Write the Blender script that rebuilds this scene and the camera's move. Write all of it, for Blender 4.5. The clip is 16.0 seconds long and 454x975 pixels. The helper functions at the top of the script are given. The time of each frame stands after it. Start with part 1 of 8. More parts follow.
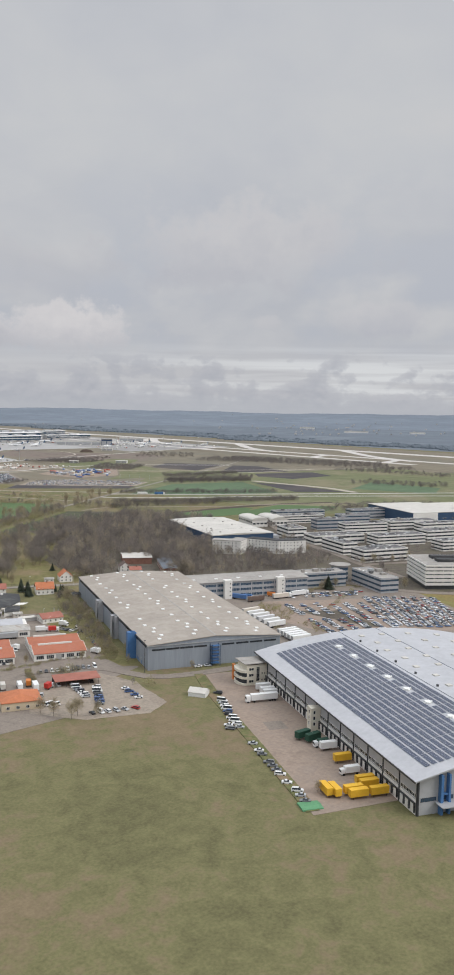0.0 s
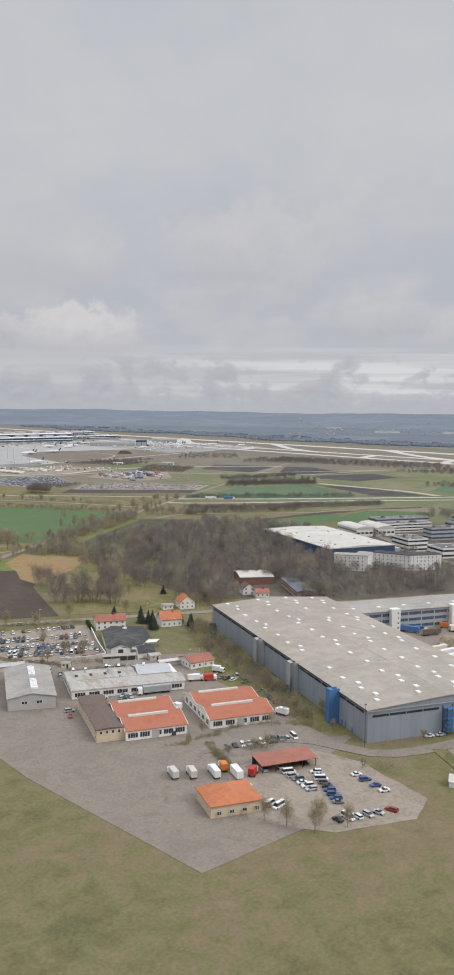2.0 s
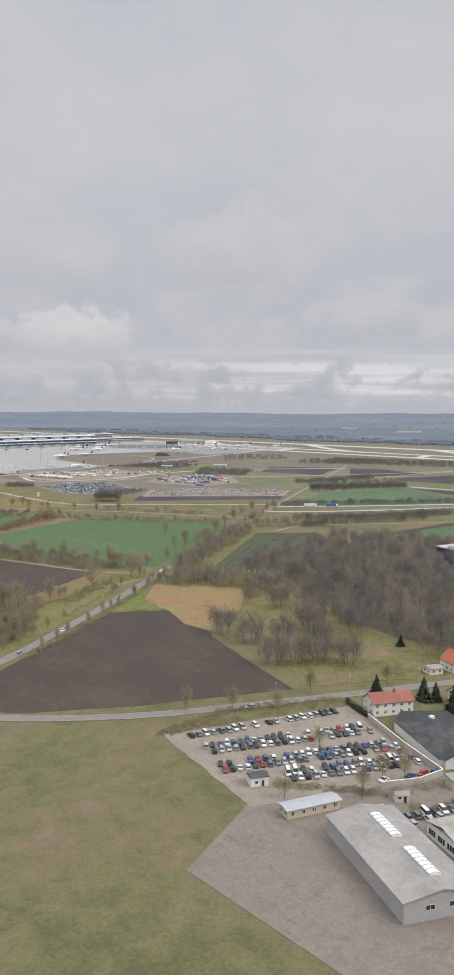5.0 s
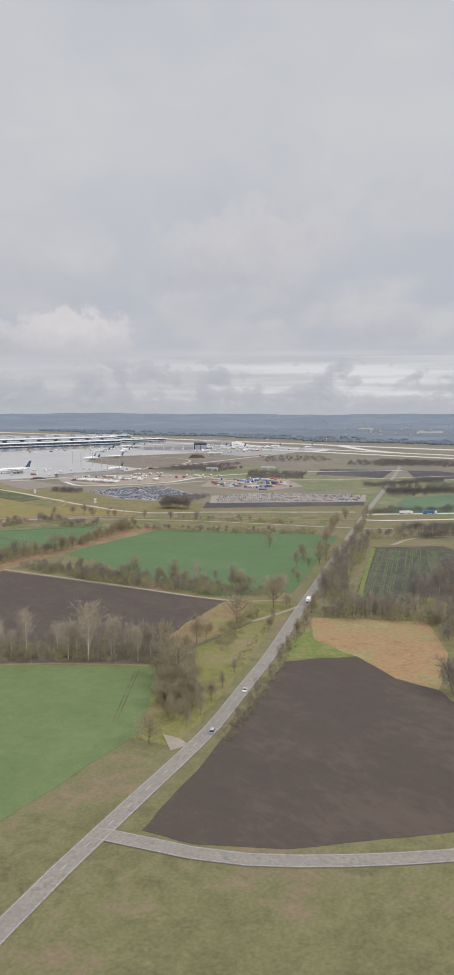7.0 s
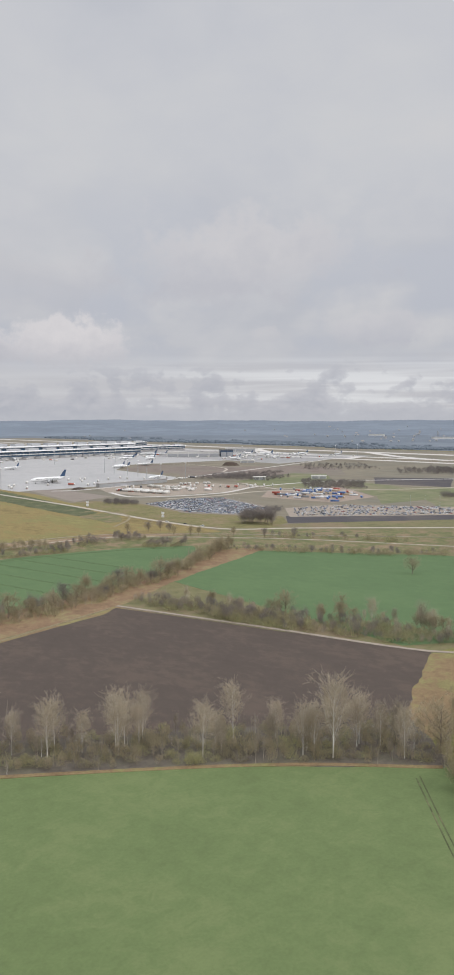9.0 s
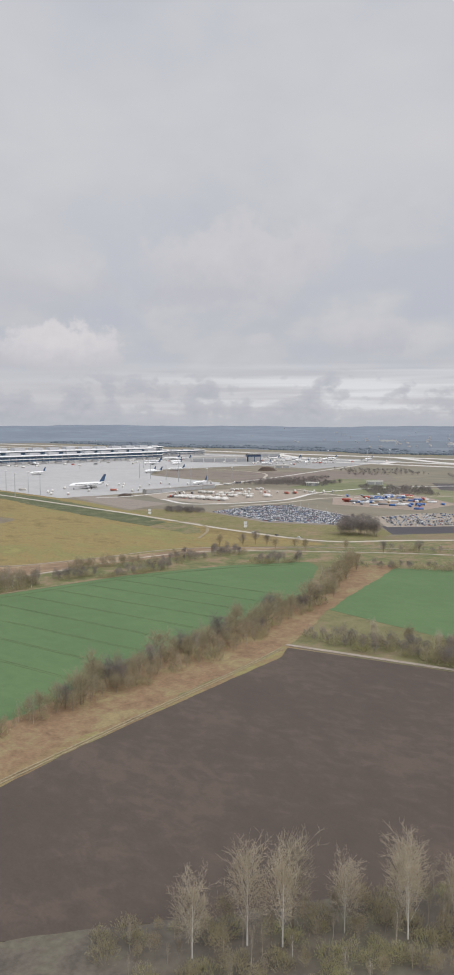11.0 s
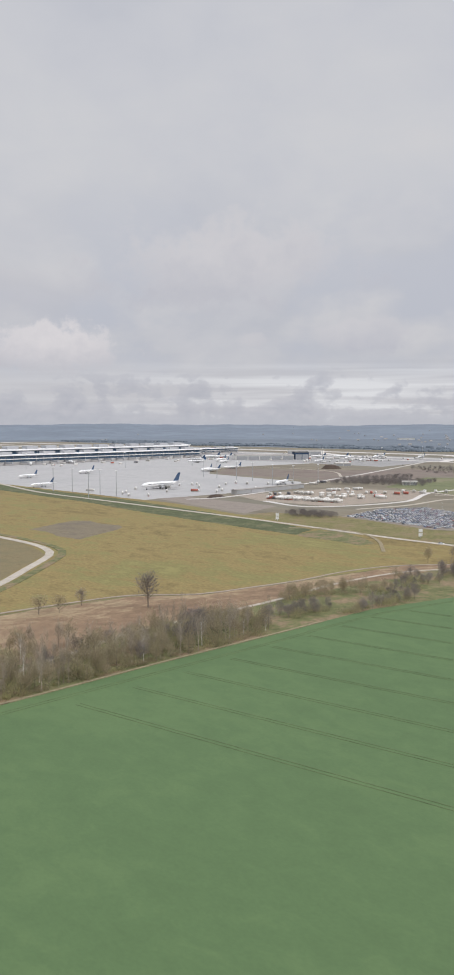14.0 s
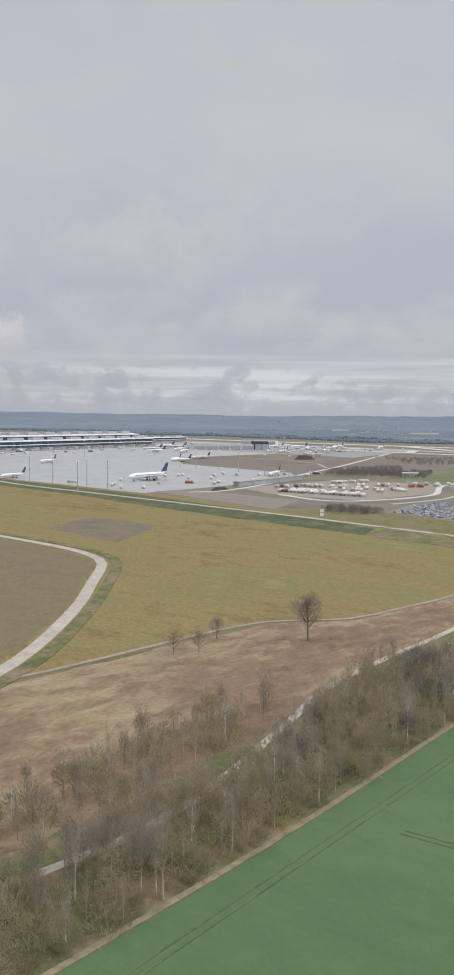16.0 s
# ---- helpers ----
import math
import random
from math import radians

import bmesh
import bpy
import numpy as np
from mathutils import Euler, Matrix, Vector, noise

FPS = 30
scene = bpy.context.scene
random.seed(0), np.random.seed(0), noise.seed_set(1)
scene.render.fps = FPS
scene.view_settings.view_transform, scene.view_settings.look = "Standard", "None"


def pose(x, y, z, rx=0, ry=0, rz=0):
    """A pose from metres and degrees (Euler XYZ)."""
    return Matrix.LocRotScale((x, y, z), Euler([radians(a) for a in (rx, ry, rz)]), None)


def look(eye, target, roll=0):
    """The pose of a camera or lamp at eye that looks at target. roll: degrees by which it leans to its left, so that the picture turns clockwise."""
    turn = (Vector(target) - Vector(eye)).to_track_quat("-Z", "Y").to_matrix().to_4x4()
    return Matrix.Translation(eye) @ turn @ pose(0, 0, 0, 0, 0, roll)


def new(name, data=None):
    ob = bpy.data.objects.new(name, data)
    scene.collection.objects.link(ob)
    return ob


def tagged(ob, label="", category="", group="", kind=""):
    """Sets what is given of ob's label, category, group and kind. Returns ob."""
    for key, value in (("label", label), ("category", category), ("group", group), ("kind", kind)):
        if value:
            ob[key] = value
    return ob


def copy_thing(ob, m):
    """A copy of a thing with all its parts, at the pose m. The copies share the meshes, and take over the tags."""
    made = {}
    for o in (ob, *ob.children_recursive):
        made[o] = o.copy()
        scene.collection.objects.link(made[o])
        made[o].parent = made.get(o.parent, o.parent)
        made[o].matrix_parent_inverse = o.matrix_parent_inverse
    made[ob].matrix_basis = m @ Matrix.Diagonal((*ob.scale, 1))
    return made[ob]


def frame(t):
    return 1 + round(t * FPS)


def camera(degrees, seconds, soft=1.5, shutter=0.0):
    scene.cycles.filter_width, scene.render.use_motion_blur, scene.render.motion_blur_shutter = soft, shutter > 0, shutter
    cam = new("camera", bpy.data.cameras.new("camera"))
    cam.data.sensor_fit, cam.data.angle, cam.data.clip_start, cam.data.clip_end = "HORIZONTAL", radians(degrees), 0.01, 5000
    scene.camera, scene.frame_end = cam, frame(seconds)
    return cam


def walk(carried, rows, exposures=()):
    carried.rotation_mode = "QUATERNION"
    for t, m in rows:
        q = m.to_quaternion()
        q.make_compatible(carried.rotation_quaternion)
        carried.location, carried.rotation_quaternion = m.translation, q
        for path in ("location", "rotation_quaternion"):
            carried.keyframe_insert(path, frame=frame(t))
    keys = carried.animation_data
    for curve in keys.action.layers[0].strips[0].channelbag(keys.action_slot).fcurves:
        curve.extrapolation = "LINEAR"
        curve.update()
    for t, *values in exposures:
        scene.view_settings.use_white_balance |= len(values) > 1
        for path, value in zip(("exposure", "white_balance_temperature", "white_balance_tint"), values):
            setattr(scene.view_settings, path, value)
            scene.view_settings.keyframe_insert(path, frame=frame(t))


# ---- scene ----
cam = camera(30.0, 16.0, soft=2.0)
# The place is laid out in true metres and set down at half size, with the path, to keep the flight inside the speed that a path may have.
SIZE = 0.5
# seconds, place in true metres, then tilt, lean and heading in degrees
PATH = [
    (0.0, 0.00, 0.00, 141.64, 84.676, -0.982, -40.977),
    (0.5, 0.71, 36.65, 140.08, 84.745, -1.212, -40.737),
    (1.0, 1.38, 73.18, 138.35, 84.781, -1.259, -40.356),
    (1.5, 2.01, 109.78, 136.55, 84.765, -1.047, -40.087),
    (2.0, 2.65, 146.43, 134.60, 84.718, -0.684, -40.131),
    (2.5, 3.38, 182.90, 132.54, 84.684, -0.255, -40.222),
    (3.0, 4.22, 219.32, 130.55, 84.706, -0.315, -40.194),
    (3.5, 5.06, 255.83, 128.50, 84.751, -0.500, -40.187),
    (4.0, 5.73, 292.63, 126.42, 84.805, -0.612, -40.342),
    (4.5, 6.19, 330.11, 124.53, 84.825, -0.283, -40.542),
    (7.0, 7.48, 521.49, 116.88, 84.971, -0.011, -40.547),
    (7.5, 7.33, 560.43, 115.70, 85.092, 0.288, -40.516),
    (8.0, 6.89, 599.79, 114.82, 85.198, 0.239, -40.628),
    (8.5, 6.26, 639.10, 113.88, 85.377, 0.070, -40.812),
    (9.0, 5.69, 677.88, 112.72, 85.439, 0.113, -40.961),
    (9.5, 5.27, 715.82, 111.18, 85.425, 0.248, -41.129),
    (12.0, 3.67, 899.28, 98.92, 86.157, -0.143, -41.435),
    (12.5, 3.44, 936.09, 97.00, 86.155, 0.066, -41.521),
    (13.0, 3.23, 973.02, 95.35, 86.059, 0.460, -41.598),
    (13.5, 3.06, 1010.10, 93.76, 85.927, 0.208, -41.693),
    (14.0, 2.88, 1047.36, 92.12, 85.855, 0.047, -41.855),
    (14.5, 2.52, 1084.88, 90.42, 85.824, -0.286, -41.945),
    (15.0, 1.86, 1122.64, 88.65, 85.785, -0.531, -42.084),
    (15.5, 0.96, 1160.58, 87.03, 85.585, -0.676, -43.979),
    (16.0, -0.04, 1198.65, 85.61, 85.232, -0.550, -47.407),
]
walk(cam, [(t, pose(SIZE * x, SIZE * y, SIZE * z, rx, ry, rz)) for t, x, y, z, rx, ry, rz in PATH],
     exposures=[(0.0, -0.10, 6400, 11.5), (4.5, -0.06, 6400, 12.0), (9.0, -0.03, 6400, 12.6), (15.0, 0.0, 6380, 13.5), (16.0, -0.13, 6300, 12.5)])

# ---- sky and light ----
def link(tree, a, b):
    tree.links.new(a, b)


def ramp(tree, fac, stops, mode="LINEAR"):
    n = tree.nodes.new("ShaderNodeValToRGB")
    n.color_ramp.interpolation = mode
    while len(n.color_ramp.elements) < len(stops):
        n.color_ramp.elements.new(0.5)
    for el, (at, col) in zip(n.color_ramp.elements, stops):
        el.position = at
        el.color = (*col, 1) if len(col) == 3 else col
    link(tree, fac, n.inputs[0])
    return n.outputs[0]


def math_node(tree, op, a, b=None, c=None):
    n = tree.nodes.new("ShaderNodeMath")
    n.operation = op
    for i, v in enumerate((a, b, c)):
        if v is None:
            continue
        if isinstance(v, (int, float)):
            n.inputs[i].default_value = v
        else:
            link(tree, v, n.inputs[i])
    return n.outputs[0]


def mix(tree, fac, a, b, blend="MIX"):
    n = tree.nodes.new("ShaderNodeMix")
    n.data_type, n.blend_type = "RGBA", blend
    for i, v in ((0, fac), (6, a), (7, b)):
        if isinstance(v, (int, float)):
            n.inputs[i].default_value = v
        elif isinstance(v, tuple):
            n.inputs[i].default_value = (*v, 1)
        else:
            link(tree, v, n.inputs[i])
    return n.outputs[2]


def noise_node(tree, vec, scale, detail=4.0, rough=0.55, distort=0.0):
    n = tree.nodes.new("ShaderNodeTexNoise")
    n.inputs["Scale"].default_value = scale
    n.inputs["Detail"].default_value = detail
    n.inputs["Roughness"].default_value = rough
    n.inputs["Distortion"].default_value = distort
    if vec is not None:
        link(tree, vec, n.inputs["Vector"])
    return n.outputs["Fac"]


SUN_ELEVATION, SUN_HEADING = 38.0, 150.0


def overcast_world():
    world = bpy.data.worlds.new("overcast")
    world.use_nodes = True
    scene.world = world
    t = world.node_tree
    t.nodes.clear()
    out = t.nodes.new("ShaderNodeOutputWorld")
    sky = t.nodes.new("ShaderNodeTexSky")
    sky.sky_type, sky.sun_disc = "NISHITA", False
    sky.sun_elevation, sky.sun_rotation = radians(SUN_ELEVATION), radians(SUN_HEADING)
    sky_bg = t.nodes.new("ShaderNodeBackground")
    sky_bg.inputs[1].default_value = 0.07
    link(t, sky.outputs[0], sky_bg.inputs[0])
    co = t.nodes.new("ShaderNodeTexCoord").outputs["Generated"]
    sep = t.nodes.new("ShaderNodeSeparateXYZ")
    link(t, co, sep.inputs[0])
    x, y, z = sep.outputs
    # cloud deck: the way of sight carried on to a flat layer overhead
    zz = math_node(t, "ADD", math_node(t, "MAXIMUM", z, 0.0), 0.38)
    deck = t.nodes.new("ShaderNodeCombineXYZ")
    link(t, math_node(t, "DIVIDE", x, zz), deck.inputs[0])
    link(t, math_node(t, "DIVIDE", y, zz), deck.inputs[1])
    big = noise_node(t, deck.outputs[0], 1.9, 5.0, 0.5, 0.3)
    small = noise_node(t, deck.outputs[0], 7.0, 5.0, 0.55, 0.3)
    mass = math_node(t, "ADD", math_node(t, "MULTIPLY", big, 0.75), math_node(t, "MULTIPLY", small, 0.25))
    cloud = ramp(t, mass, [(0.36, (0.53, 0.54, 0.57)), (0.47, (0.57, 0.575, 0.595)), (0.58, (0.605, 0.605, 0.61)), (0.68, (0.63, 0.62, 0.615))])
    # heaped clouds lower down, lit on their upper edges
    bearing = math_node(t, "ARCTAN2", x, y)

    def heaps(rise, stretch, scale):
        v = t.nodes.new("ShaderNodeCombineXYZ")
        link(t, bearing, v.inputs[0])
        link(t, math_node(t, "MULTIPLY", math_node(t, "ADD", z, rise), stretch), v.inputs[1])
        return noise_node(t, v.outputs[0], scale, 5.0, 0.5, 0.2)

    body = heaps(0.0, 1.7, 4.6)
    lit = math_node(t, "ADD", math_node(t, "MULTIPLY", math_node(t, "SUBTRACT", body, heaps(0.03, 1.7, 4.6)), 3.4), 0.5)
    heap = mix(t, ramp(t, lit, [(0.1, (0, 0, 0)), (0.95, (1, 1, 1))]), (0.485, 0.495, 0.53), (0.615, 0.605, 0.605))
    share = ramp(t, body, [(0.44, (0, 0, 0)), (0.53, (1, 1, 1))])
    heap = mix(t, math_node(t, "MULTIPLY", share, 0.85), (0.50, 0.515, 0.56), heap)
    middle = ramp(t, z, [(0.0, (1, 1, 1)), (0.13, (0.9, 0.9, 0.9)), (0.30, (0, 0, 0))])
    cloud = mix(t, middle, cloud, heap)
    # an overcast sky is brightest overhead
    high = ramp(t, z, [(0.0, (0.36, 0.36, 0.36)), (0.45, (0.37, 0.37, 0.37)), (0.7, (0.74, 0.75, 0.76)), (1.0, (1.20, 1.22, 1.23))])
    cloud = mix(t, 1.0, cloud, high, "MULTIPLY")
    cloud = mix(t, 1.0, cloud, (2.75, 2.80, 2.80), "MULTIPLY")
    # single heaped clouds: an oval with a billowed edge, lit from above
    bearing_height = t.nodes.new("ShaderNodeCombineXYZ")
    link(t, bearing, bearing_height.inputs[0])
    link(t, z, bearing_height.inputs[1])
    edge = math_node(t, "ADD", math_node(t, "MULTIPLY", noise_node(t, bearing_height.outputs[0], 17.0, 5.0, 0.55), 0.75),
                     math_node(t, "MULTIPLY", noise_node(t, bearing_height.outputs[0], 62.0, 4.0, 0.6), 0.25))

    def cumulus(under, at, up, wide, tall, soft, share, crown, foot):
        dx = math_node(t, "DIVIDE", math_node(t, "SUBTRACT", bearing, radians(at)), radians(wide))
        dz = math_node(t, "DIVIDE", math_node(t, "SUBTRACT", z, up), tall)
        far = math_node(t, "SQRT", math_node(t, "ADD", math_node(t, "MULTIPLY", dx, dx), math_node(t, "MULTIPLY", dz, dz)))
        far = math_node(t, "ADD", far, math_node(t, "MULTIPLY", math_node(t, "SUBTRACT", edge, 0.5), 2.6))
        form = ramp(t, far, [(0.92 - soft, (share, share, share)), (1.0, (0, 0, 0))], "EASE")
        tone = math_node(t, "ADD", math_node(t, "MULTIPLY", dz, 0.42), math_node(t, "ADD", math_node(t, "MULTIPLY", math_node(t, "SUBTRACT", edge, 0.5), 1.5), 0.5))
        return mix(t, form, under, mix(t, ramp(t, tone, [(0.1, (0, 0, 0)), (0.8, (1, 1, 1))]), foot, crown))

    cloud = cumulus(cloud, 42.0, 0.185, 9.5, 0.055, 0.50, 0.7, (0.665, 0.65, 0.64), (0.515, 0.52, 0.55))
    cloud = cumulus(cloud, 27.0, 0.150, 7.0, 0.050, 0.60, 0.40, (0.61, 0.60, 0.60), (0.54, 0.545, 0.57))
    cloud = cumulus(cloud, 50.5, 0.105, 4.6, 0.022, 0.40, 0.70, (0.62, 0.615, 0.62), (0.50, 0.51, 0.55))
    cloud = cumulus(cloud, 43.5, 0.098, 1.5, 0.012, 0.35, 0.60, (0.61, 0.605, 0.61), (0.51, 0.52, 0.55))
    cloud = cumulus(cloud, 30.5, 0.088, 6.0, 0.034, 0.26, 0.95, (0.70, 0.68, 0.675), (0.49, 0.495, 0.53))
    # a brighter strip over the horizon, more open to the east, with low blue-grey cumulus before it
    open_east = ramp(t, bearing, [(radians(31), (0.25, 0.25, 0.25)), (radians(44), (1, 1, 1))])
    streak = heaps(0.0, 22.0, 4.0)
    strip = mix(t, math_node(t, "MULTIPLY", ramp(t, streak, [(0.40, (0, 0, 0)), (0.62, (1, 1, 1))]), open_east), (0.555, 0.56, 0.575), (0.735, 0.75, 0.75))
    puff = math_node(t, "ADD", math_node(t, "MULTIPLY", heaps(0.0, 1.7, 15.0), 0.66), math_node(t, "MULTIPLY", heaps(0.0, 1.6, 52.0), 0.34))
    puff_up = math_node(t, "ADD", math_node(t, "MULTIPLY", heaps(0.006, 1.7, 15.0), 0.66), math_node(t, "MULTIPLY", heaps(0.006, 1.6, 52.0), 0.34))
    puff_lit = math_node(t, "ADD", math_node(t, "MULTIPLY", math_node(t, "SUBTRACT", puff, puff_up), 3.2), 0.5)
    puff_col = mix(t, ramp(t, puff_lit, [(0.25, (0, 0, 0)), (0.85, (1, 1, 1))]), (0.435, 0.452, 0.495), (0.525, 0.532, 0.56))
    bank = math_node(t, "ADD", math_node(t, "SUBTRACT", puff, math_node(t, "MULTIPLY", z, 4.6)), math_node(t, "MULTIPLY", math_node(t, "SUBTRACT", 1.0, open_east), 0.05))
    low = mix(t, ramp(t, bank, [(0.325, (0, 0, 0)), (0.385, (0.62, 0.62, 0.62)), (0.45, (0.9, 0.9, 0.9))]), strip, puff_col)
    near_horizon = ramp(t, z, [(0.0, (1, 1, 1)), (0.045, (0.95, 0.95, 0.95)), (0.085, (0, 0, 0))], "EASE")
    cloud = mix(t, near_horizon, cloud, low)
    haze = ramp(t, z, [(0.0, (1, 1, 1)), (0.018, (0, 0, 0))])
    cloud = mix(t, math_node(t, "MULTIPLY", haze, 0.75), cloud, (0.50, 0.52, 0.55))
    # the wooded plain and low hills that run on under the horizon, past the built ground
    far_co = t.nodes.new("ShaderNodeCombineXYZ")
    link(t, bearing, far_co.inputs[0])
    link(t, math_node(t, "MULTIPLY", z, 5.0), far_co.inputs[1])
    woods = math_node(t, "ADD", math_node(t, "MULTIPLY", noise_node(t, far_co.outputs[0], 26.0, 4.0, 0.6), 0.6), math_node(t, "MULTIPLY", noise_node(t, far_co.outputs[0], 140.0, 3.0, 0.6), 0.4))
    # haze painted into this land: paler and bluer the nearer the horizon
    hazed_depth = ramp(t, math_node(t, "MULTIPLY", z, -22.0), [(0.0, (0.37, 0.43, 0.50)), (0.12, (0.285, 0.345, 0.415)), (0.4, (0.205, 0.25, 0.305)), (1.0, (0.175, 0.205, 0.24))])
    plain = mix(t, ramp(t, woods, [(0.44, (0, 0, 0)), (0.60, (0.4, 0.4, 0.4))]), hazed_depth, (0.195, 0.24, 0.295))
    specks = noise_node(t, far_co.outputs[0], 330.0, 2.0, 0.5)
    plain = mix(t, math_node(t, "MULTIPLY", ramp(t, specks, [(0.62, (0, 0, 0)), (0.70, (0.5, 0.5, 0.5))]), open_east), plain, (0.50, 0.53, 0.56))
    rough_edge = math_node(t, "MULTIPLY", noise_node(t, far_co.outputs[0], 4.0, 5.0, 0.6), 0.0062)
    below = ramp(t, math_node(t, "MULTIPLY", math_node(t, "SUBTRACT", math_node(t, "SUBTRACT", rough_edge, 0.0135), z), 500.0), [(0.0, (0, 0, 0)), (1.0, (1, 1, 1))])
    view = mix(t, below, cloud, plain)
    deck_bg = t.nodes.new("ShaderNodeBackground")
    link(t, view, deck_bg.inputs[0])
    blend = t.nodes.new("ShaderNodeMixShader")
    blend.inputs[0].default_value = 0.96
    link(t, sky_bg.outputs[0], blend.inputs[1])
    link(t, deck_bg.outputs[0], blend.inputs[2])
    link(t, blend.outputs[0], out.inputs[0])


overcast_world()
sun = new("sun", bpy.data.lights.new("sun", "SUN"))
sun.data.energy, sun.data.angle, sun.data.color = 1.5, radians(25), (1.0, 0.96, 0.90)
az = radians(SUN_HEADING)
sun.matrix_world = look((0, 0, 300), (-300 * math.sin(az), -300 * math.cos(az), 300 - 300 * math.tan(radians(SUN_ELEVATION))))


# ---- materials ----
def mat(name, col, rough=0.8, vary=0.3, big=0.03, fine=1.2, second=None, share=0.5, bump=0.0, metallic=0.0, random_col=None, stretch=(1, 1, 1), turn=0.0, spec=0.3):
    """A surface with variation at two sizes; second: another colour that shows in patches."""
    m = bpy.data.materials.new(name)
    m.use_nodes = True
    t = m.node_tree
    b = t.nodes["Principled BSDF"]
    b.inputs["Roughness"].default_value, b.inputs["Metallic"].default_value = rough, metallic
    b.inputs["Specular IOR Level"].default_value = spec
    co = t.nodes.new("ShaderNodeNewGeometry").outputs["Position"]
    mp = t.nodes.new("ShaderNodeMapping")
    mp.inputs["Rotation"].default_value[2] = radians(turn)
    mp.inputs["Scale"].default_value = [k / SIZE for k in stretch]
    link(t, co, mp.inputs["Vector"])
    far = mp.outputs[0]
    n1, n2, n3 = noise_node(t, far, big, 6.0, 0.62), noise_node(t, far, fine, 4.0, 0.6), noise_node(t, far, math.sqrt(big * fine), 5.0, 0.65, 0.6)
    base = mix(t, 0.0, tuple(col), tuple(col))
    if random_col:
        info = t.nodes.new("ShaderNodeObjectInfo")
        base = ramp(t, info.outputs["Random"], random_col, "CONSTANT")
    if second:
        patch = ramp(t, math_node(t, "ADD", math_node(t, "MULTIPLY", n1, 0.6), math_node(t, "MULTIPLY", n3, 0.4)), [(0.55 - share * 0.12, (0, 0, 0)), (0.61 - share * 0.10, (1, 1, 1))])
        base = mix(t, patch, base, tuple(second))
    shade = math_node(t, "ADD", math_node(t, "MULTIPLY", math_node(t, "ADD", n1, n3), 0.36), math_node(t, "MULTIPLY", n2, 0.28))
    lo, hi = (1 - vary) / (1 + vary), 1.0
    tone = ramp(t, shade, [(0.39, (lo, lo, lo)), (0.61, (hi, hi, hi))])

    lifted = mix(t, 1.0, base, (1 + vary * 0.8,) * 3, "MULTIPLY")
    col_out = mix(t, 1.0, lifted, tone, "MULTIPLY")
    link(t, col_out, b.inputs["Base Color"])
    if bump:
        bn = t.nodes.new("ShaderNodeBump")
        bn.inputs["Strength"].default_value, bn.inputs["Distance"].default_value = 0.6, bump * SIZE
        link(t, n2, bn.inputs["Height"])
        link(t, bn.outputs[0], b.inputs["Normal"])
    return m


def sheer(m, share=0.45):
    """Let light through a brush of fine twigs."""
    t = m.node_tree
    b = t.nodes["Principled BSDF"]
    tr, ms = t.nodes.new("ShaderNodeBsdfTranslucent"), t.nodes.new("ShaderNodeMixShader")
    link(t, b.inputs["Base Color"].links[0].from_socket, tr.inputs[0])
    ms.inputs[0].default_value = share
    link(t, b.outputs[0], ms.inputs[1])
    link(t, tr.outputs[0], ms.inputs[2])
    link(t, ms.outputs[0], t.nodes["Material Output"].inputs[0])


def glass(name, col=(0.035, 0.042, 0.05), rough=0.12):
    m = bpy.data.materials.new(name)
    m.use_nodes = True
    t = m.node_tree
    b = t.nodes["Principled BSDF"]
    co = t.nodes.new("ShaderNodeNewGeometry").outputs["Position"]
    n = noise_node(t, co, 0.7, 3.0)
    link(t, mix(t, n, tuple(c * 0.6 for c in col), tuple(c * 1.5 for c in col)), b.inputs["Base Color"])
    b.inputs["Roughness"].default_value = rough
    b.inputs["Specular IOR Level"].default_value = 0.5
    return m


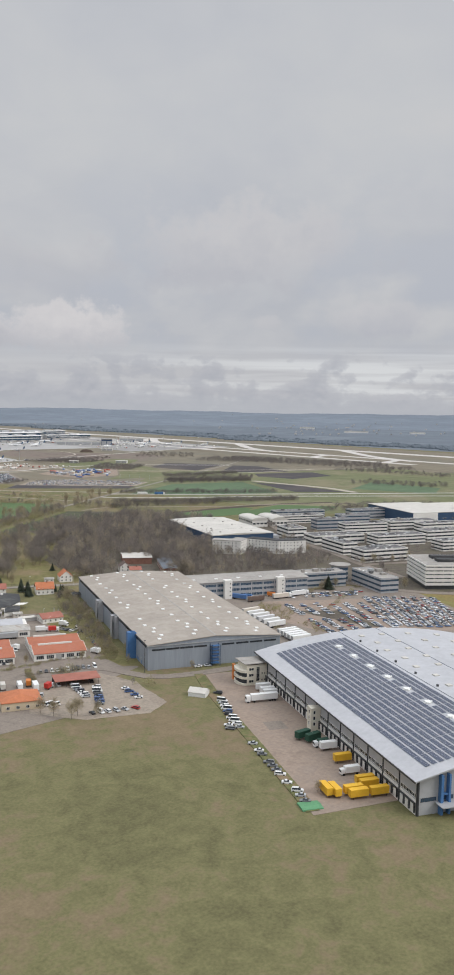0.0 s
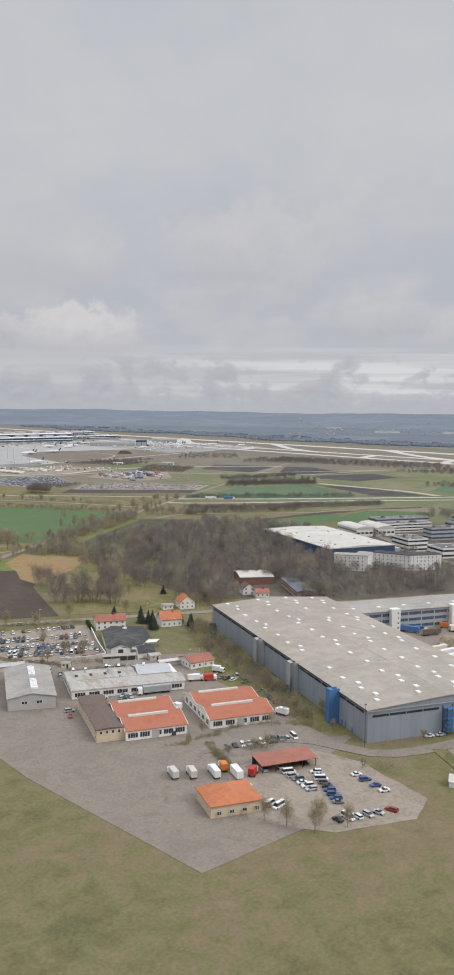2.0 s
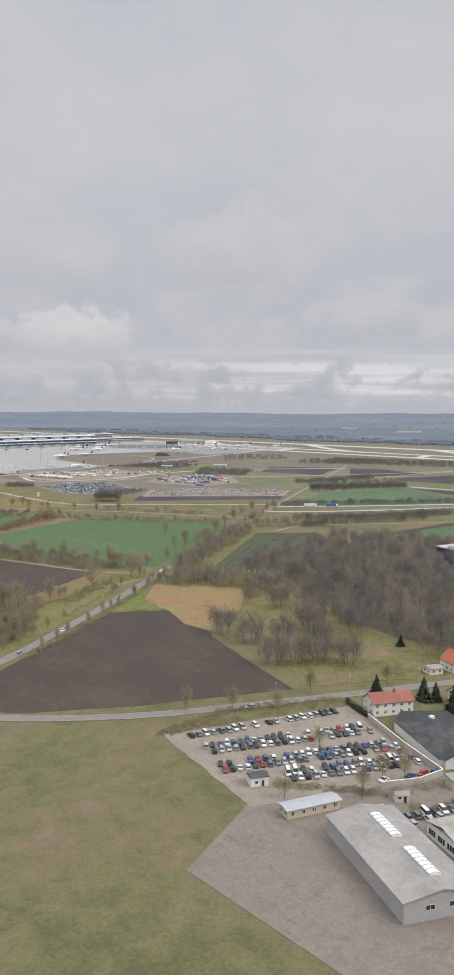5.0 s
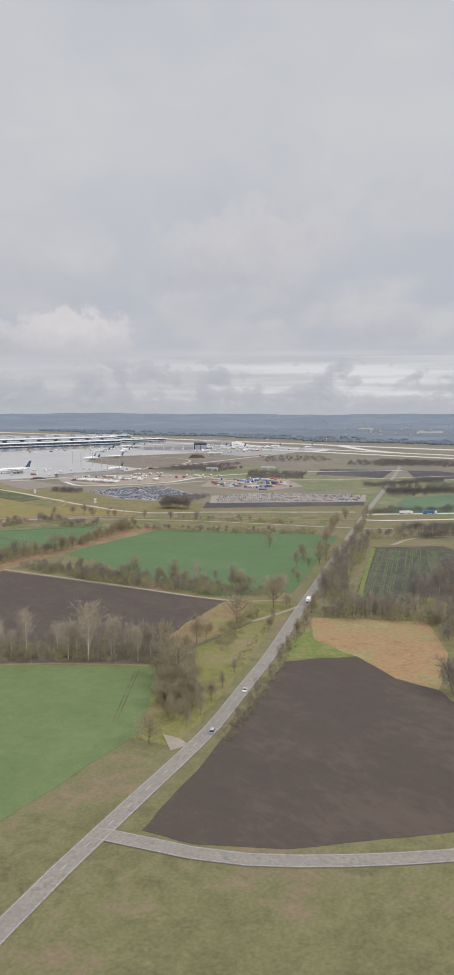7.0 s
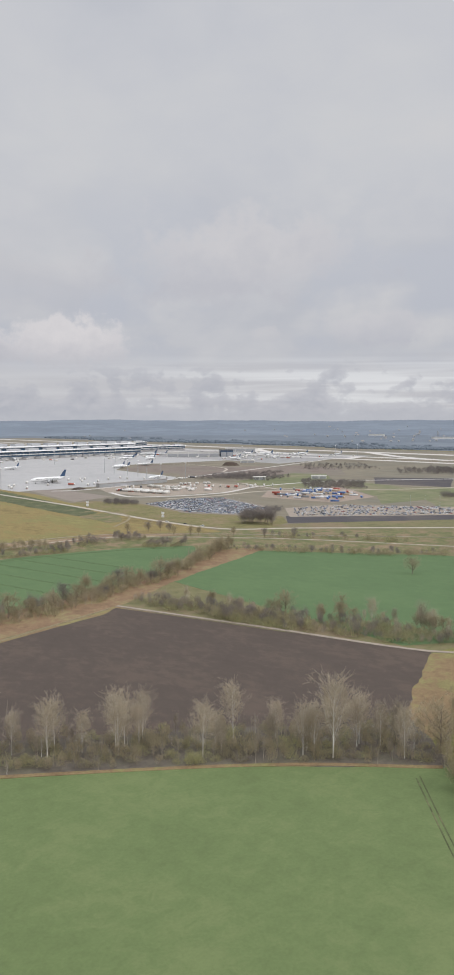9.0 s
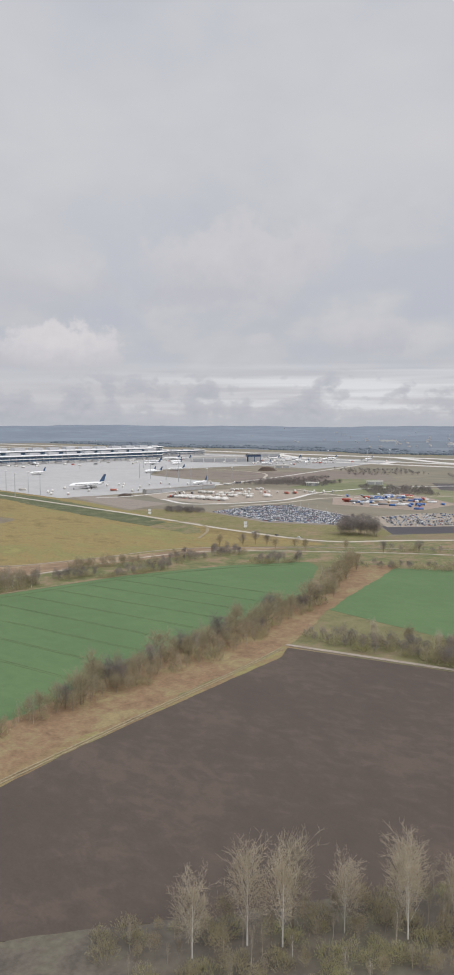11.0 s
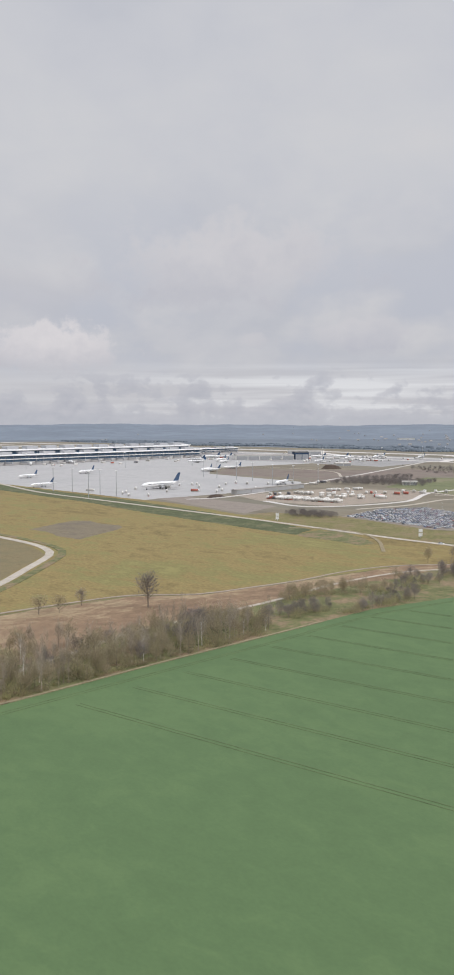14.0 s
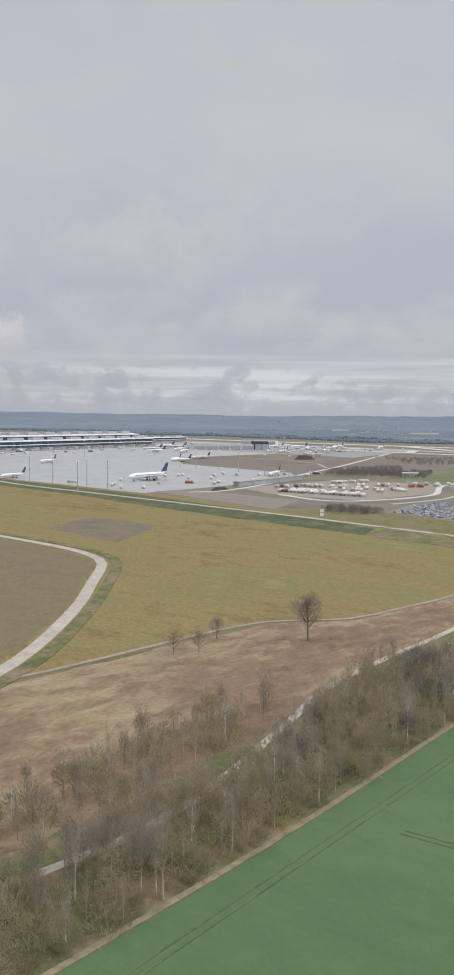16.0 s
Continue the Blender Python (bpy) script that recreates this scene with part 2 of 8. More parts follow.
M = {
    "ground": mat("ground", (0.16, 0.15, 0.07), 0.95, 0.32, 0.015, 0.9, (0.168, 0.13, 0.078), 0.4),
    "dry_grass": mat("dry_grass", (0.242, 0.183, 0.072), 0.95, 0.42, 0.016, 0.7, (0.168, 0.15, 0.056), 0.5, stretch=(1, 0.45, 1), turn=-25),
    "lush_meadow": mat("lush_meadow", (0.192, 0.182, 0.06), 0.95, 0.42, 0.03, 0.9, (0.18, 0.145, 0.075), 0.5),
    "meadow": mat("meadow", (0.18, 0.165, 0.066), 0.95, 0.45, 0.03, 0.9, (0.175, 0.135, 0.075), 0.5),
    "verge": mat("verge", (0.145, 0.15, 0.062), 0.95, 0.4, 0.05, 0.6, (0.19, 0.14, 0.085), 0.55),
    "crop": mat("crop", (0.088, 0.143, 0.06), 0.95, 0.09, 0.02, 1.2, (0.092, 0.146, 0.061), 0.5, stretch=(1, 0.6, 1), turn=12),
    "tram": mat("tram", (0.104, 0.142, 0.062), 0.95, 0.3, 0.05, 0.6),
    "pasture": mat("pasture", (0.12, 0.16, 0.062), 0.95, 0.13, 0.03, 1.0, (0.128, 0.162, 0.065), 0.4),
    "soil": mat("soil", (0.077, 0.059, 0.048), 0.95, 0.12, 0.03, 1.6, (0.088, 0.066, 0.052), 0.45, stretch=(1, 0.6, 1), turn=-35),
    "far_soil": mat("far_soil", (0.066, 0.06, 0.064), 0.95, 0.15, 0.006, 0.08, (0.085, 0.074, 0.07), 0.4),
    "russet": mat("russet", (0.225, 0.145, 0.084), 0.95, 0.32, 0.05, 0.9, (0.205, 0.162, 0.083), 0.5),
    "veg_soil": mat("veg_soil", (0.07, 0.072, 0.048), 0.95, 0.3, 0.05, 0.5, (0.085, 0.074, 0.058), 0.5),
    "stubble": mat("stubble", (0.31, 0.195, 0.10), 0.95, 0.3, 0.02, 0.4, (0.23, 0.185, 0.085), 0.55),
    "heath": mat("heath", (0.20, 0.16, 0.135), 0.95, 0.3, 0.01, 0.08, (0.165, 0.145, 0.115), 0.5, stretch=(1, 0.4, 1)),
    "reeds": mat("reeds", (0.228, 0.152, 0.094), 0.95, 0.35, 0.03, 0.7, (0.258, 0.194, 0.118), 0.5, stretch=(0.6, 1, 1), turn=10),
    "rough_grass": mat("rough_grass", (0.20, 0.16, 0.085), 0.95, 0.35, 0.05, 1.1, (0.14, 0.12, 0.065), 0.5),
    "bare_soil": mat("bare_soil", (0.20, 0.165, 0.11), 0.95, 0.35, 0.04, 0.8, (0.13, 0.108, 0.08), 0.55),
    "leaf_litter": mat("leaf_litter", (0.12, 0.102, 0.082), 0.95, 0.35, 0.05, 0.6, (0.108, 0.097, 0.07), 0.5),
    "airfield_grass": mat("airfield_grass", (0.205, 0.178, 0.13), 0.95, 0.3, 0.004, 0.04, (0.15, 0.138, 0.105), 0.5, stretch=(1, 0.35, 1)),
    "asphalt": mat("asphalt", (0.248, 0.21, 0.176), 0.85, 0.26, 0.06, 0.9, (0.19, 0.16, 0.135), 0.45),
    "yard": mat("yard", (0.305, 0.238, 0.19), 0.85, 0.24, 0.04, 0.6, (0.248, 0.198, 0.162), 0.45),
    "gravel": mat("gravel", (0.325, 0.275, 0.222), 0.95, 0.3, 0.06, 0.8, (0.24, 0.20, 0.162), 0.45),
    "track": mat("track", (0.42, 0.375, 0.315), 0.95, 0.2, 0.08, 0.8),
    "concrete": mat("concrete", (0.385, 0.375, 0.365), 0.6, 0.18, 0.008, 0.15, (0.315, 0.308, 0.302), 0.5, spec=0.4),
    "apron_old": mat("apron_old", (0.30, 0.292, 0.282), 0.7, 0.25, 0.008, 0.15, (0.235, 0.228, 0.22), 0.5),
    "runway": mat("runway", (0.55, 0.52, 0.49), 0.85, 0.12, 0.01, 0.1),
    "paint": mat("road_paint", (0.44, 0.42, 0.39), 0.7, 0.3, 0.3, 2.0, (0.30, 0.275, 0.245), 0.5),
    "road": mat("road", (0.262, 0.235, 0.203), 0.85, 0.3, 0.08, 0.9, (0.205, 0.182, 0.158), 0.5),
    "veg_green": mat("veg_green", (0.102, 0.134, 0.055), 0.95, 0.35, 0.08, 0.5, (0.075, 0.09, 0.05), 0.45),
    "fresh_grass": mat("fresh_grass", (0.14, 0.175, 0.045), 0.95, 0.3, 0.06, 0.8, (0.17, 0.165, 0.06), 0.5),
    "roof_grey": mat("roof_grey", (0.345, 0.305, 0.263), 0.8, 0.12, 0.03, 0.5, (0.368, 0.328, 0.284), 0.5),
    "roof_pale": mat("roof_pale", (0.455, 0.46, 0.48), 0.6, 0.1, 0.03, 0.5),
    "roof_white": mat("roof_white", (0.56, 0.535, 0.49), 0.7, 0.12, 0.03, 0.5),
    "roof_dark": mat("roof_dark", (0.062, 0.063, 0.066), 0.8, 0.3, 0.06, 0.8, (0.082, 0.083, 0.08), 0.4),
    "roof_slate": mat("roof_slate", (0.15, 0.165, 0.19), 0.7, 0.2, 0.08, 0.8),
    "roof_flat": mat("roof_flat", (0.34, 0.32, 0.295), 0.85, 0.2, 0.05, 0.6),
    "roof_rust": mat("roof_rust", (0.45, 0.435, 0.405), 0.8, 0.32, 0.10, 1.2, (0.30, 0.265, 0.225), 0.5, stretch=(1, 0.3, 1), turn=20),
    "tile_red": mat("tile_red", (0.41, 0.152, 0.092), 0.85, 0.18, 0.10, 1.4, (0.36, 0.142, 0.092), 0.45),
    "tile_orange": mat("tile_orange", (0.47, 0.172, 0.085), 0.85, 0.18, 0.10, 1.4),
    "tile_dull": mat("tile_dull", (0.34, 0.14, 0.105), 0.85, 0.2, 0.10, 1.4),
    "roof_brown": mat("roof_brown", (0.165, 0.118, 0.098), 0.85, 0.25, 0.10, 1.0, (0.14, 0.112, 0.10), 0.5),
    "clad_blue_grey": mat("clad_blue_grey", (0.28, 0.31, 0.35), 0.55, 0.1, 0.05, 0.8, stretch=(3, 3, 0.2)),
    "clad_light": mat("clad_light", (0.40, 0.405, 0.42), 0.55, 0.08, 0.05, 0.8),
    "clad_navy": mat("clad_navy", (0.045, 0.085, 0.155), 0.5, 0.15, 0.05, 0.8),
    "steel_dark": mat("steel_dark", (0.06, 0.062, 0.066), 0.5, 0.15, 0.2, 1.5),
    "steel": mat("steel", (0.42, 0.43, 0.44), 0.45, 0.1, 0.2, 1.5, metallic=0.3),
    "blue": mat("blue_paint", (0.075, 0.18, 0.38), 0.5, 0.15, 0.2, 1.5),
    "white_wall": mat("white_wall", (0.76, 0.74, 0.70), 0.8, 0.07, 0.1, 1.0),
    "cream_wall": mat("cream_wall", (0.68, 0.64, 0.54), 0.8, 0.07, 0.1, 1.0),
    "grey_wall": mat("grey_wall", (0.42, 0.41, 0.40), 0.8, 0.1, 0.1, 1.0),
    "beige_wall": mat("beige_wall", (0.60, 0.50, 0.36), 0.85, 0.1, 0.1, 1.0),
    "brick": mat("brick", (0.23, 0.12, 0.09), 0.85, 0.25, 0.2, 2.0),
    "bark": mat("bark", (0.22, 0.18, 0.145), 0.95, 0.3, 0.3, 3.0),
    "stem": mat("stem", (0.36, 0.31, 0.245), 0.95, 0.3, 0.3, 3.0),
    "twig": mat("twig", (0.27, 0.242, 0.222), 0.95, 0.35, 0.05, 0.4, (0.30, 0.262, 0.232), 0.5),
    "twig_pale": mat("twig_pale", (0.385, 0.335, 0.26), 0.95, 0.3, 0.04, 0.5),
    "twig_near": mat("twig_near", (0.425, 0.37, 0.245), 0.95, 0.3, 0.05, 0.4, (0.375, 0.315, 0.22), 0.5),
    "twig_far": mat("twig_far", (0.235, 0.21, 0.195), 0.95, 0.25, 0.02, 0.1, (0.205, 0.192, 0.182), 0.5),
    "birch_twig": mat("birch_twig", (0.52, 0.45, 0.345), 0.95, 0.2, 0.04, 0.5),
    "fallow_pale": mat("fallow_pale", (0.275, 0.23, 0.145), 0.95, 0.4, 0.08, 0.7, (0.21, 0.175, 0.105), 0.5),
    "fallow": mat("fallow", (0.225, 0.155, 0.082), 0.95, 0.35, 0.04, 1.0, (0.19, 0.165, 0.07), 0.5),
    "birch_bark": mat("birch_bark", (0.72, 0.69, 0.64), 0.9, 0.25, 0.3, 3.0),
    "shrub": mat("shrub", (0.385, 0.34, 0.22), 0.95, 0.3, 0.06, 0.5, (0.37, 0.355, 0.19), 0.5),
    "conifer": mat("conifer", (0.05, 0.062, 0.042), 0.95, 0.45, 0.3, 1.5),
    "hedge": mat("hedge", (0.06, 0.075, 0.035), 0.95, 0.35, 0.2, 1.5),
    # far woods and plain: distance haze is put into both base colours as blue-grey
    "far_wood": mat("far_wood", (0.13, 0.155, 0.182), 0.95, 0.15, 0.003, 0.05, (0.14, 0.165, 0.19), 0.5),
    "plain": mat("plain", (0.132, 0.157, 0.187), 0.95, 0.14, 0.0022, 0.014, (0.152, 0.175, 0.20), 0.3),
    # hills painted bluer and paler to carry the haze of distance
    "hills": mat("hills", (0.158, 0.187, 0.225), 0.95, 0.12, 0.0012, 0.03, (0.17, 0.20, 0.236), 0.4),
    "bank": mat("bank_grass", (0.085, 0.098, 0.045), 0.95, 0.3, 0.05, 0.4, (0.12, 0.115, 0.06), 0.4),
    # greens of the far fields, greyed in the base colour to imitate haze
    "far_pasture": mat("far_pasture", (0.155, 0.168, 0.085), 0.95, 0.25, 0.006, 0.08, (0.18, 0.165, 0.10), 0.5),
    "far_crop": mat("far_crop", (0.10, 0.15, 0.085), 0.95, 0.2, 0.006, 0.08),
    "roof_park": mat("roof_park", (0.13, 0.128, 0.13), 0.7, 0.3, 0.15, 1.2, (0.20, 0.195, 0.19), 0.4),
    "rubber": mat("rubber", (0.025, 0.025, 0.026), 0.8, 0.1),
    "white_paint": mat("white_paint", (0.78, 0.78, 0.77), 0.4, 0.05, 0.2, 1.0, spec=0.5),
    "trailer": mat("trailer", (0.7, 0.7, 0.69), 0.5, 0.06, 0.2, 1.0, random_col=[(0.0, (0.74, 0.74, 0.73)), (0.72, (0.62, 0.62, 0.63)), (0.84, (0.10, 0.20, 0.42)), (0.93, (0.66, 0.60, 0.52))]),
    "yellow": mat("yellow_paint", (0.72, 0.42, 0.035), 0.5, 0.08, 0.2, 1.0),
    "orange": mat("orange_paint", (0.62, 0.20, 0.045), 0.5, 0.1, 0.2, 1.0),
    "red": mat("red_paint", (0.50, 0.045, 0.035), 0.5, 0.1, 0.2, 1.0),
    "green": mat("green_paint", (0.11, 0.28, 0.14), 0.6, 0.15, 0.2, 1.0),
    "dark_green": mat("dark_green_paint", (0.025, 0.075, 0.05), 0.6, 0.1, 0.2, 1.0),
    "car": mat("car_paint", (0.5, 0.5, 0.5), 0.3, 0.04, 0.2, 1.0, spec=0.5,
               random_col=[(0.0, (0.70, 0.70, 0.69)), (0.26, (0.42, 0.43, 0.44)), (0.44, (0.17, 0.175, 0.18)), (0.62, (0.035, 0.036, 0.04)),
                           (0.84, (0.05, 0.10, 0.24)), (0.92, (0.36, 0.04, 0.035)), (0.96, (0.30, 0.27, 0.22))]),
    "container": mat("container_paint", (0.5, 0.5, 0.5), 0.5, 0.08, 0.2, 1.0,
                     random_col=[(0.0, (0.66, 0.66, 0.65)), (0.35, (0.07, 0.16, 0.38)), (0.6, (0.42, 0.10, 0.07)), (0.78, (0.50, 0.42, 0.32)), (0.9, (0.25, 0.26, 0.27))]),
    "glass": glass("glass"),
    "glass_blue": glass("glass_blue", (0.05, 0.085, 0.13)),
    "skylight": mat("skylight", (0.80, 0.80, 0.78), 0.35, 0.04, 0.2, 1.0, spec=0.5),
    "panel": mat("panel", (0.055, 0.07, 0.115), 0.3, 0.1, 0.3, 2.0, spec=0.5),
    "wall_stone": mat("wall_stone", (0.50, 0.46, 0.41), 0.9, 0.15, 0.2, 1.5),
}
for twiggy in ("twig", "twig_pale", "birch_twig", "shrub", "twig_near", "twig_far"):
    sheer(M[twiggy], 0.55)



# ---- builders ----
class Shape:
    """Vertices and faces of one mesh, gathered piece by piece."""

    def __init__(self):
        self.v, self.f, self.mi, self.now = [], [], [], 0

    def add(self, verts, faces, m=None):
        k = len(self.v)
        self.v += [tuple(m @ Vector(p)) for p in verts] if m else [tuple(p) for p in verts]
        self.f += [tuple(i + k for i in f) for f in faces]
        self.mi += [self.now] * len(faces)
        return self

    def box(self, x0, x1, y0, y1, z0, z1, m=None):
        return self.add([(x, y, z) for z in (z0, z1) for y in (y0, y1) for x in (x0, x1)],
                        [(0, 2, 3, 1), (4, 5, 7, 6), (0, 1, 5, 4), (2, 6, 7, 3), (0, 4, 6, 2), (1, 3, 7, 5)], m)

    def prism(self, pts, z0, z1, m=None):
        n = len(pts)
        area = sum(pts[i][0] * pts[(i + 1) % n][1] - pts[(i + 1) % n][0] * pts[i][1] for i in range(n))
        pts = pts if area > 0 else pts[::-1]
        return self.add([(*p, z0) for p in pts] + [(*p, z1) for p in pts],
                        [tuple(range(n))[::-1], tuple(range(n, 2 * n))] + [(i, (i + 1) % n, n + (i + 1) % n, n + i) for i in range(n)], m)

    def tube(self, a, b, r0, r1, n=5):
        a, b = Vector(a), Vector(b)
        q = (b - a).to_track_quat("Z", "Y").to_matrix()
        ring = [Vector((math.cos(2 * math.pi * i / n), math.sin(2 * math.pi * i / n), 0)) for i in range(n)]
        return self.add([a + q @ (p * r0) for p in ring] + [b + q @ (p * r1) for p in ring],
                        [(i, (i + 1) % n, n + (i + 1) % n, n + i) for i in range(n)] + [tuple(range(n, 2 * n))])

    def along_x(self, profile, x0, x1, m=None):
        """A profile of (y, z) carried along x, closed at both ends."""
        n = len(profile)
        area = sum(profile[i][0] * profile[(i + 1) % n][1] - profile[(i + 1) % n][0] * profile[i][1] for i in range(n))
        pr = profile if area > 0 else profile[::-1]
        return self.add([(x0, *p) for p in pr] + [(x1, *p) for p in pr],
                        [tuple(range(n))[::-1], tuple(range(n, 2 * n))] + [(i, (i + 1) % n, n + (i + 1) % n, n + i) for i in range(n)], m)

    def along_y(self, profile, y0, y1, m=None):
        """A profile of (x, z) carried along y."""
        n = len(profile)
        area = sum(profile[i][0] * profile[(i + 1) % n][1] - profile[(i + 1) % n][0] * profile[i][1] for i in range(n))
        pr = profile if area < 0 else profile[::-1]
        return self.add([(p[0], y0, p[1]) for p in pr] + [(p[0], y1, p[1]) for p in pr],
                        [tuple(range(n))[::-1], tuple(range(n, 2 * n))] + [(i, (i + 1) % n, n + (i + 1) % n, n + i) for i in range(n)], m)

    def lathe_x(self, rings, n=12):
        """Round body along x: rings of (x, z centre, radius)."""
        vs = [(x, r * math.cos(2 * math.pi * i / n), zc + r * math.sin(2 * math.pi * i / n)) for x, zc, r in rings for i in range(n)]
        fs = [(k * n + i, k * n + (i + 1) % n, (k + 1) * n + (i + 1) % n, (k + 1) * n + i) for k in range(len(rings) - 1) for i in range(n)]
        return self.add(vs, fs + [tuple(range(n))[::-1], tuple(range((len(rings) - 1) * n, len(rings) * n))])

    def mesh(self, name, mats):
        me = bpy.data.meshes.new(name)
        me.from_pydata(self.v, [], self.f)
        for m in mats if isinstance(mats, (list, tuple)) else [mats]:
            me.materials.append(m)
        if any(self.mi):
            me.polygons.foreach_set("material_index", self.mi)
        me.update()
        return me


def part(name, shape, material, parent=None, label="", m=None):
    """One mesh object, from a Shape or a ready mesh, under a thing or under a part."""
    me = shape.mesh(name, material) if isinstance(shape, Shape) else shape
    ob = new(name, me)
    if parent:
        ob.parent = parent
    if m is not None:
        ob.matrix_basis = m
    if label:
        ob["label"] = label
    return ob


def thing(name, m, label, category, group="", kind=""):
    ob = new(name)
    ob.empty_display_size = 0.5
    ob.matrix_basis = m
    return tagged(ob, label, category, group, kind)


def setting(name, shape, material, label, category, kind="structure", m=None):
    return tagged(part(name, shape, material, None, "", m), label, category, "", kind)


LIFT = [-0.14, 0.006]


# how far the edge of a piece of land strays, and over what length
RAGGED = {"field": (0.35, 5.0), "grass": (0.9, 4.5), "car park": (0.5, 4.0)}


def ragged(pts, stray, step):
    """The same outline with uneven, softly straying edges."""
    rnd, out = random.Random(len(pts) + int(abs(pts[0][0]))), []
    for a, b in zip(pts, pts[1:] + pts[:1]):
        a, b = Vector(a), Vector(b)
        if b.length > 3000 or a.length > 3000:
            out.append(tuple(a))
            continue
        n = min(60, max(1, int((b - a).length / step)))
        side = Vector((a.y - b.y, b.x - a.x)).normalized()
        drift = 0.0
        for i in range(n):
            drift = 0.6 * drift + rnd.uniform(-1, 1) * stray
            out.append(tuple(a.lerp(b, i / n) + side * (drift if i else 0.0)))
    return out


def sheet(name, pts, material, label, category="field", thick=0.0):
    """A flat piece of land, laid a little over what was laid before it."""
    LIFT[0] += 0.0022
    if category in RAGGED:
        pts = ragged(pts, *RAGGED[category])
    return setting(name, Shape().prism(pts, -0.5, LIFT[0] + thick), material, label, category)


def smooth(pts, step=12.0):
    """Points along a soft line through the given ones."""
    p = [Vector(q) for q in pts]
    p = [p[0] * 2 - p[1]] + p + [p[-1] * 2 - p[-2]]
    out = []
    for a, b, c, d in zip(p, p[1:], p[2:], p[3:]):
        n = max(2, int((c - b).length / step))
        for i in range(n):
            t = i / n
            out.append(0.5 * ((2 * b) + (c - a) * t + (2 * a - 5 * b + 4 * c - d) * t * t + (3 * b - a - 3 * c + d) * t ** 3))
    return out + [p[-2]]


def strip_shape(line, off, width, z0, z1):
    s, left, right = Shape(), [], []
    for i, p in enumerate(line):
        d = (line[min(i + 1, len(line) - 1)] - line[max(i - 1, 0)]).normalized()
        n = Vector((-d.y, d.x))
        left.append(p + n * (off + width / 2))
        right.append(p + n * (off - width / 2))
    k = len(line)
    vs = [(*q, z1) for q in left] + [(*q, z1) for q in right] + [(*q, z0) for q in left] + [(*q, z0) for q in right]
    fs = []
    for i in range(k - 1):
        fs += [(k + i, k + i + 1, i + 1, i), (i, i + 1, 2 * k + i + 1, 2 * k + i), (3 * k + i, 3 * k + i + 1, k + i + 1, k + i)]
    return s.add(vs, fs)


def ribbon(name, pts, width, material, label, category="road", edges=False, dashes=False, kind="structure", step=12.0):
    LIFT[1] += 0.0009
    line = smooth(pts, step)
    top = LIFT[0] + 0.012 if category == "field" else LIFT[1]
    ob = setting(name, strip_shape(line, 0, width, -0.5, top), material, label, category, kind)
    if edges:
        for side in (1, -1):
            part("edge_line", strip_shape(line, side * (width / 2 - 0.4), 0.15, top - 0.05, top + 0.015), M["paint"], ob, "white painted edge line")
    if dashes:
        fine = smooth(pts, 3.0)
        for i in range(0, min(len(fine) - 3, 560), 4):
            part("dash", strip_shape(fine[i:i + 2], 0, 0.2, top - 0.05, top + 0.015), M["paint"], ob)
    return ob


# ---- windows and buildings ----
WINDOW_MESH = {}


def window_mesh(w, h, glass_mat="glass", frame_mat="white_wall", mullions=0):
    key = (round(w, 2), round(h, 2), glass_mat, frame_mat, mullions)
    if key not in WINDOW_MESH:
        s, b = Shape(), min(0.09, w * 0.08)
        xs, n = [-w / 2], mullions + 1
        for i in range(n):
            a, c = -w / 2 + w * i / n, -w / 2 + w * (i + 1) / n
            xs += [a + (b if i == 0 else 0.05), c - (b if i == n - 1 else 0.05)]
        xs, zs = xs + [w / 2], [0, b, h - b, h]
        # one skin: the bars stand forward, the panes lie back between them
        vs = [(x, -0.08, z) for z in zs for x in xs] + [(x, -0.02, z) for z in zs[1:3] for x in xs[1:-1]]
        k, fs, mi = len(xs), [], []
        for r in range(3):
            for c in range(k - 1):
                if r == 1 and c % 2 == 1:
                    continue
                fs.append((r * k + c, r * k + c + 1, (r + 1) * k + c + 1, (r + 1) * k + c))
                mi.append(1)
        for c in range(1, k - 1, 2):
            f0, f1, f2, f3 = k + c, k + c + 1, 2 * k + c + 1, 2 * k + c
            p0 = 4 * k + c - 1
            p1, p3 = p0 + 1, p0 + k - 2
            p2 = p3 + 1
            fs += [(p0, p1, p2, p3), (f0, f1, p1, p0), (f1, f2, p2, p1), (f2, f3, p3, p2), (f3, f0, p0, p3)]
            mi += [0, 1, 1, 1, 1]
        o = len(vs)
        vs += [(-w / 2, 0.02, 0), (w / 2, 0.02, 0), (w / 2, 0.02, h), (-w / 2, 0.02, h)]
        q = [0, k - 1, 4 * k - 1, 3 * k]
        fs += [(q[(i + 1) % 4], q[i], o + i, o + (i + 1) % 4) for i in range(4)]
        mi += [1] * 4
        s.add(vs, fs)
        s.mi = mi
        WINDOW_MESH[key] = s.mesh("window", [M[glass_mat], M[frame_mat]])
    return WINDOW_MESH[key]


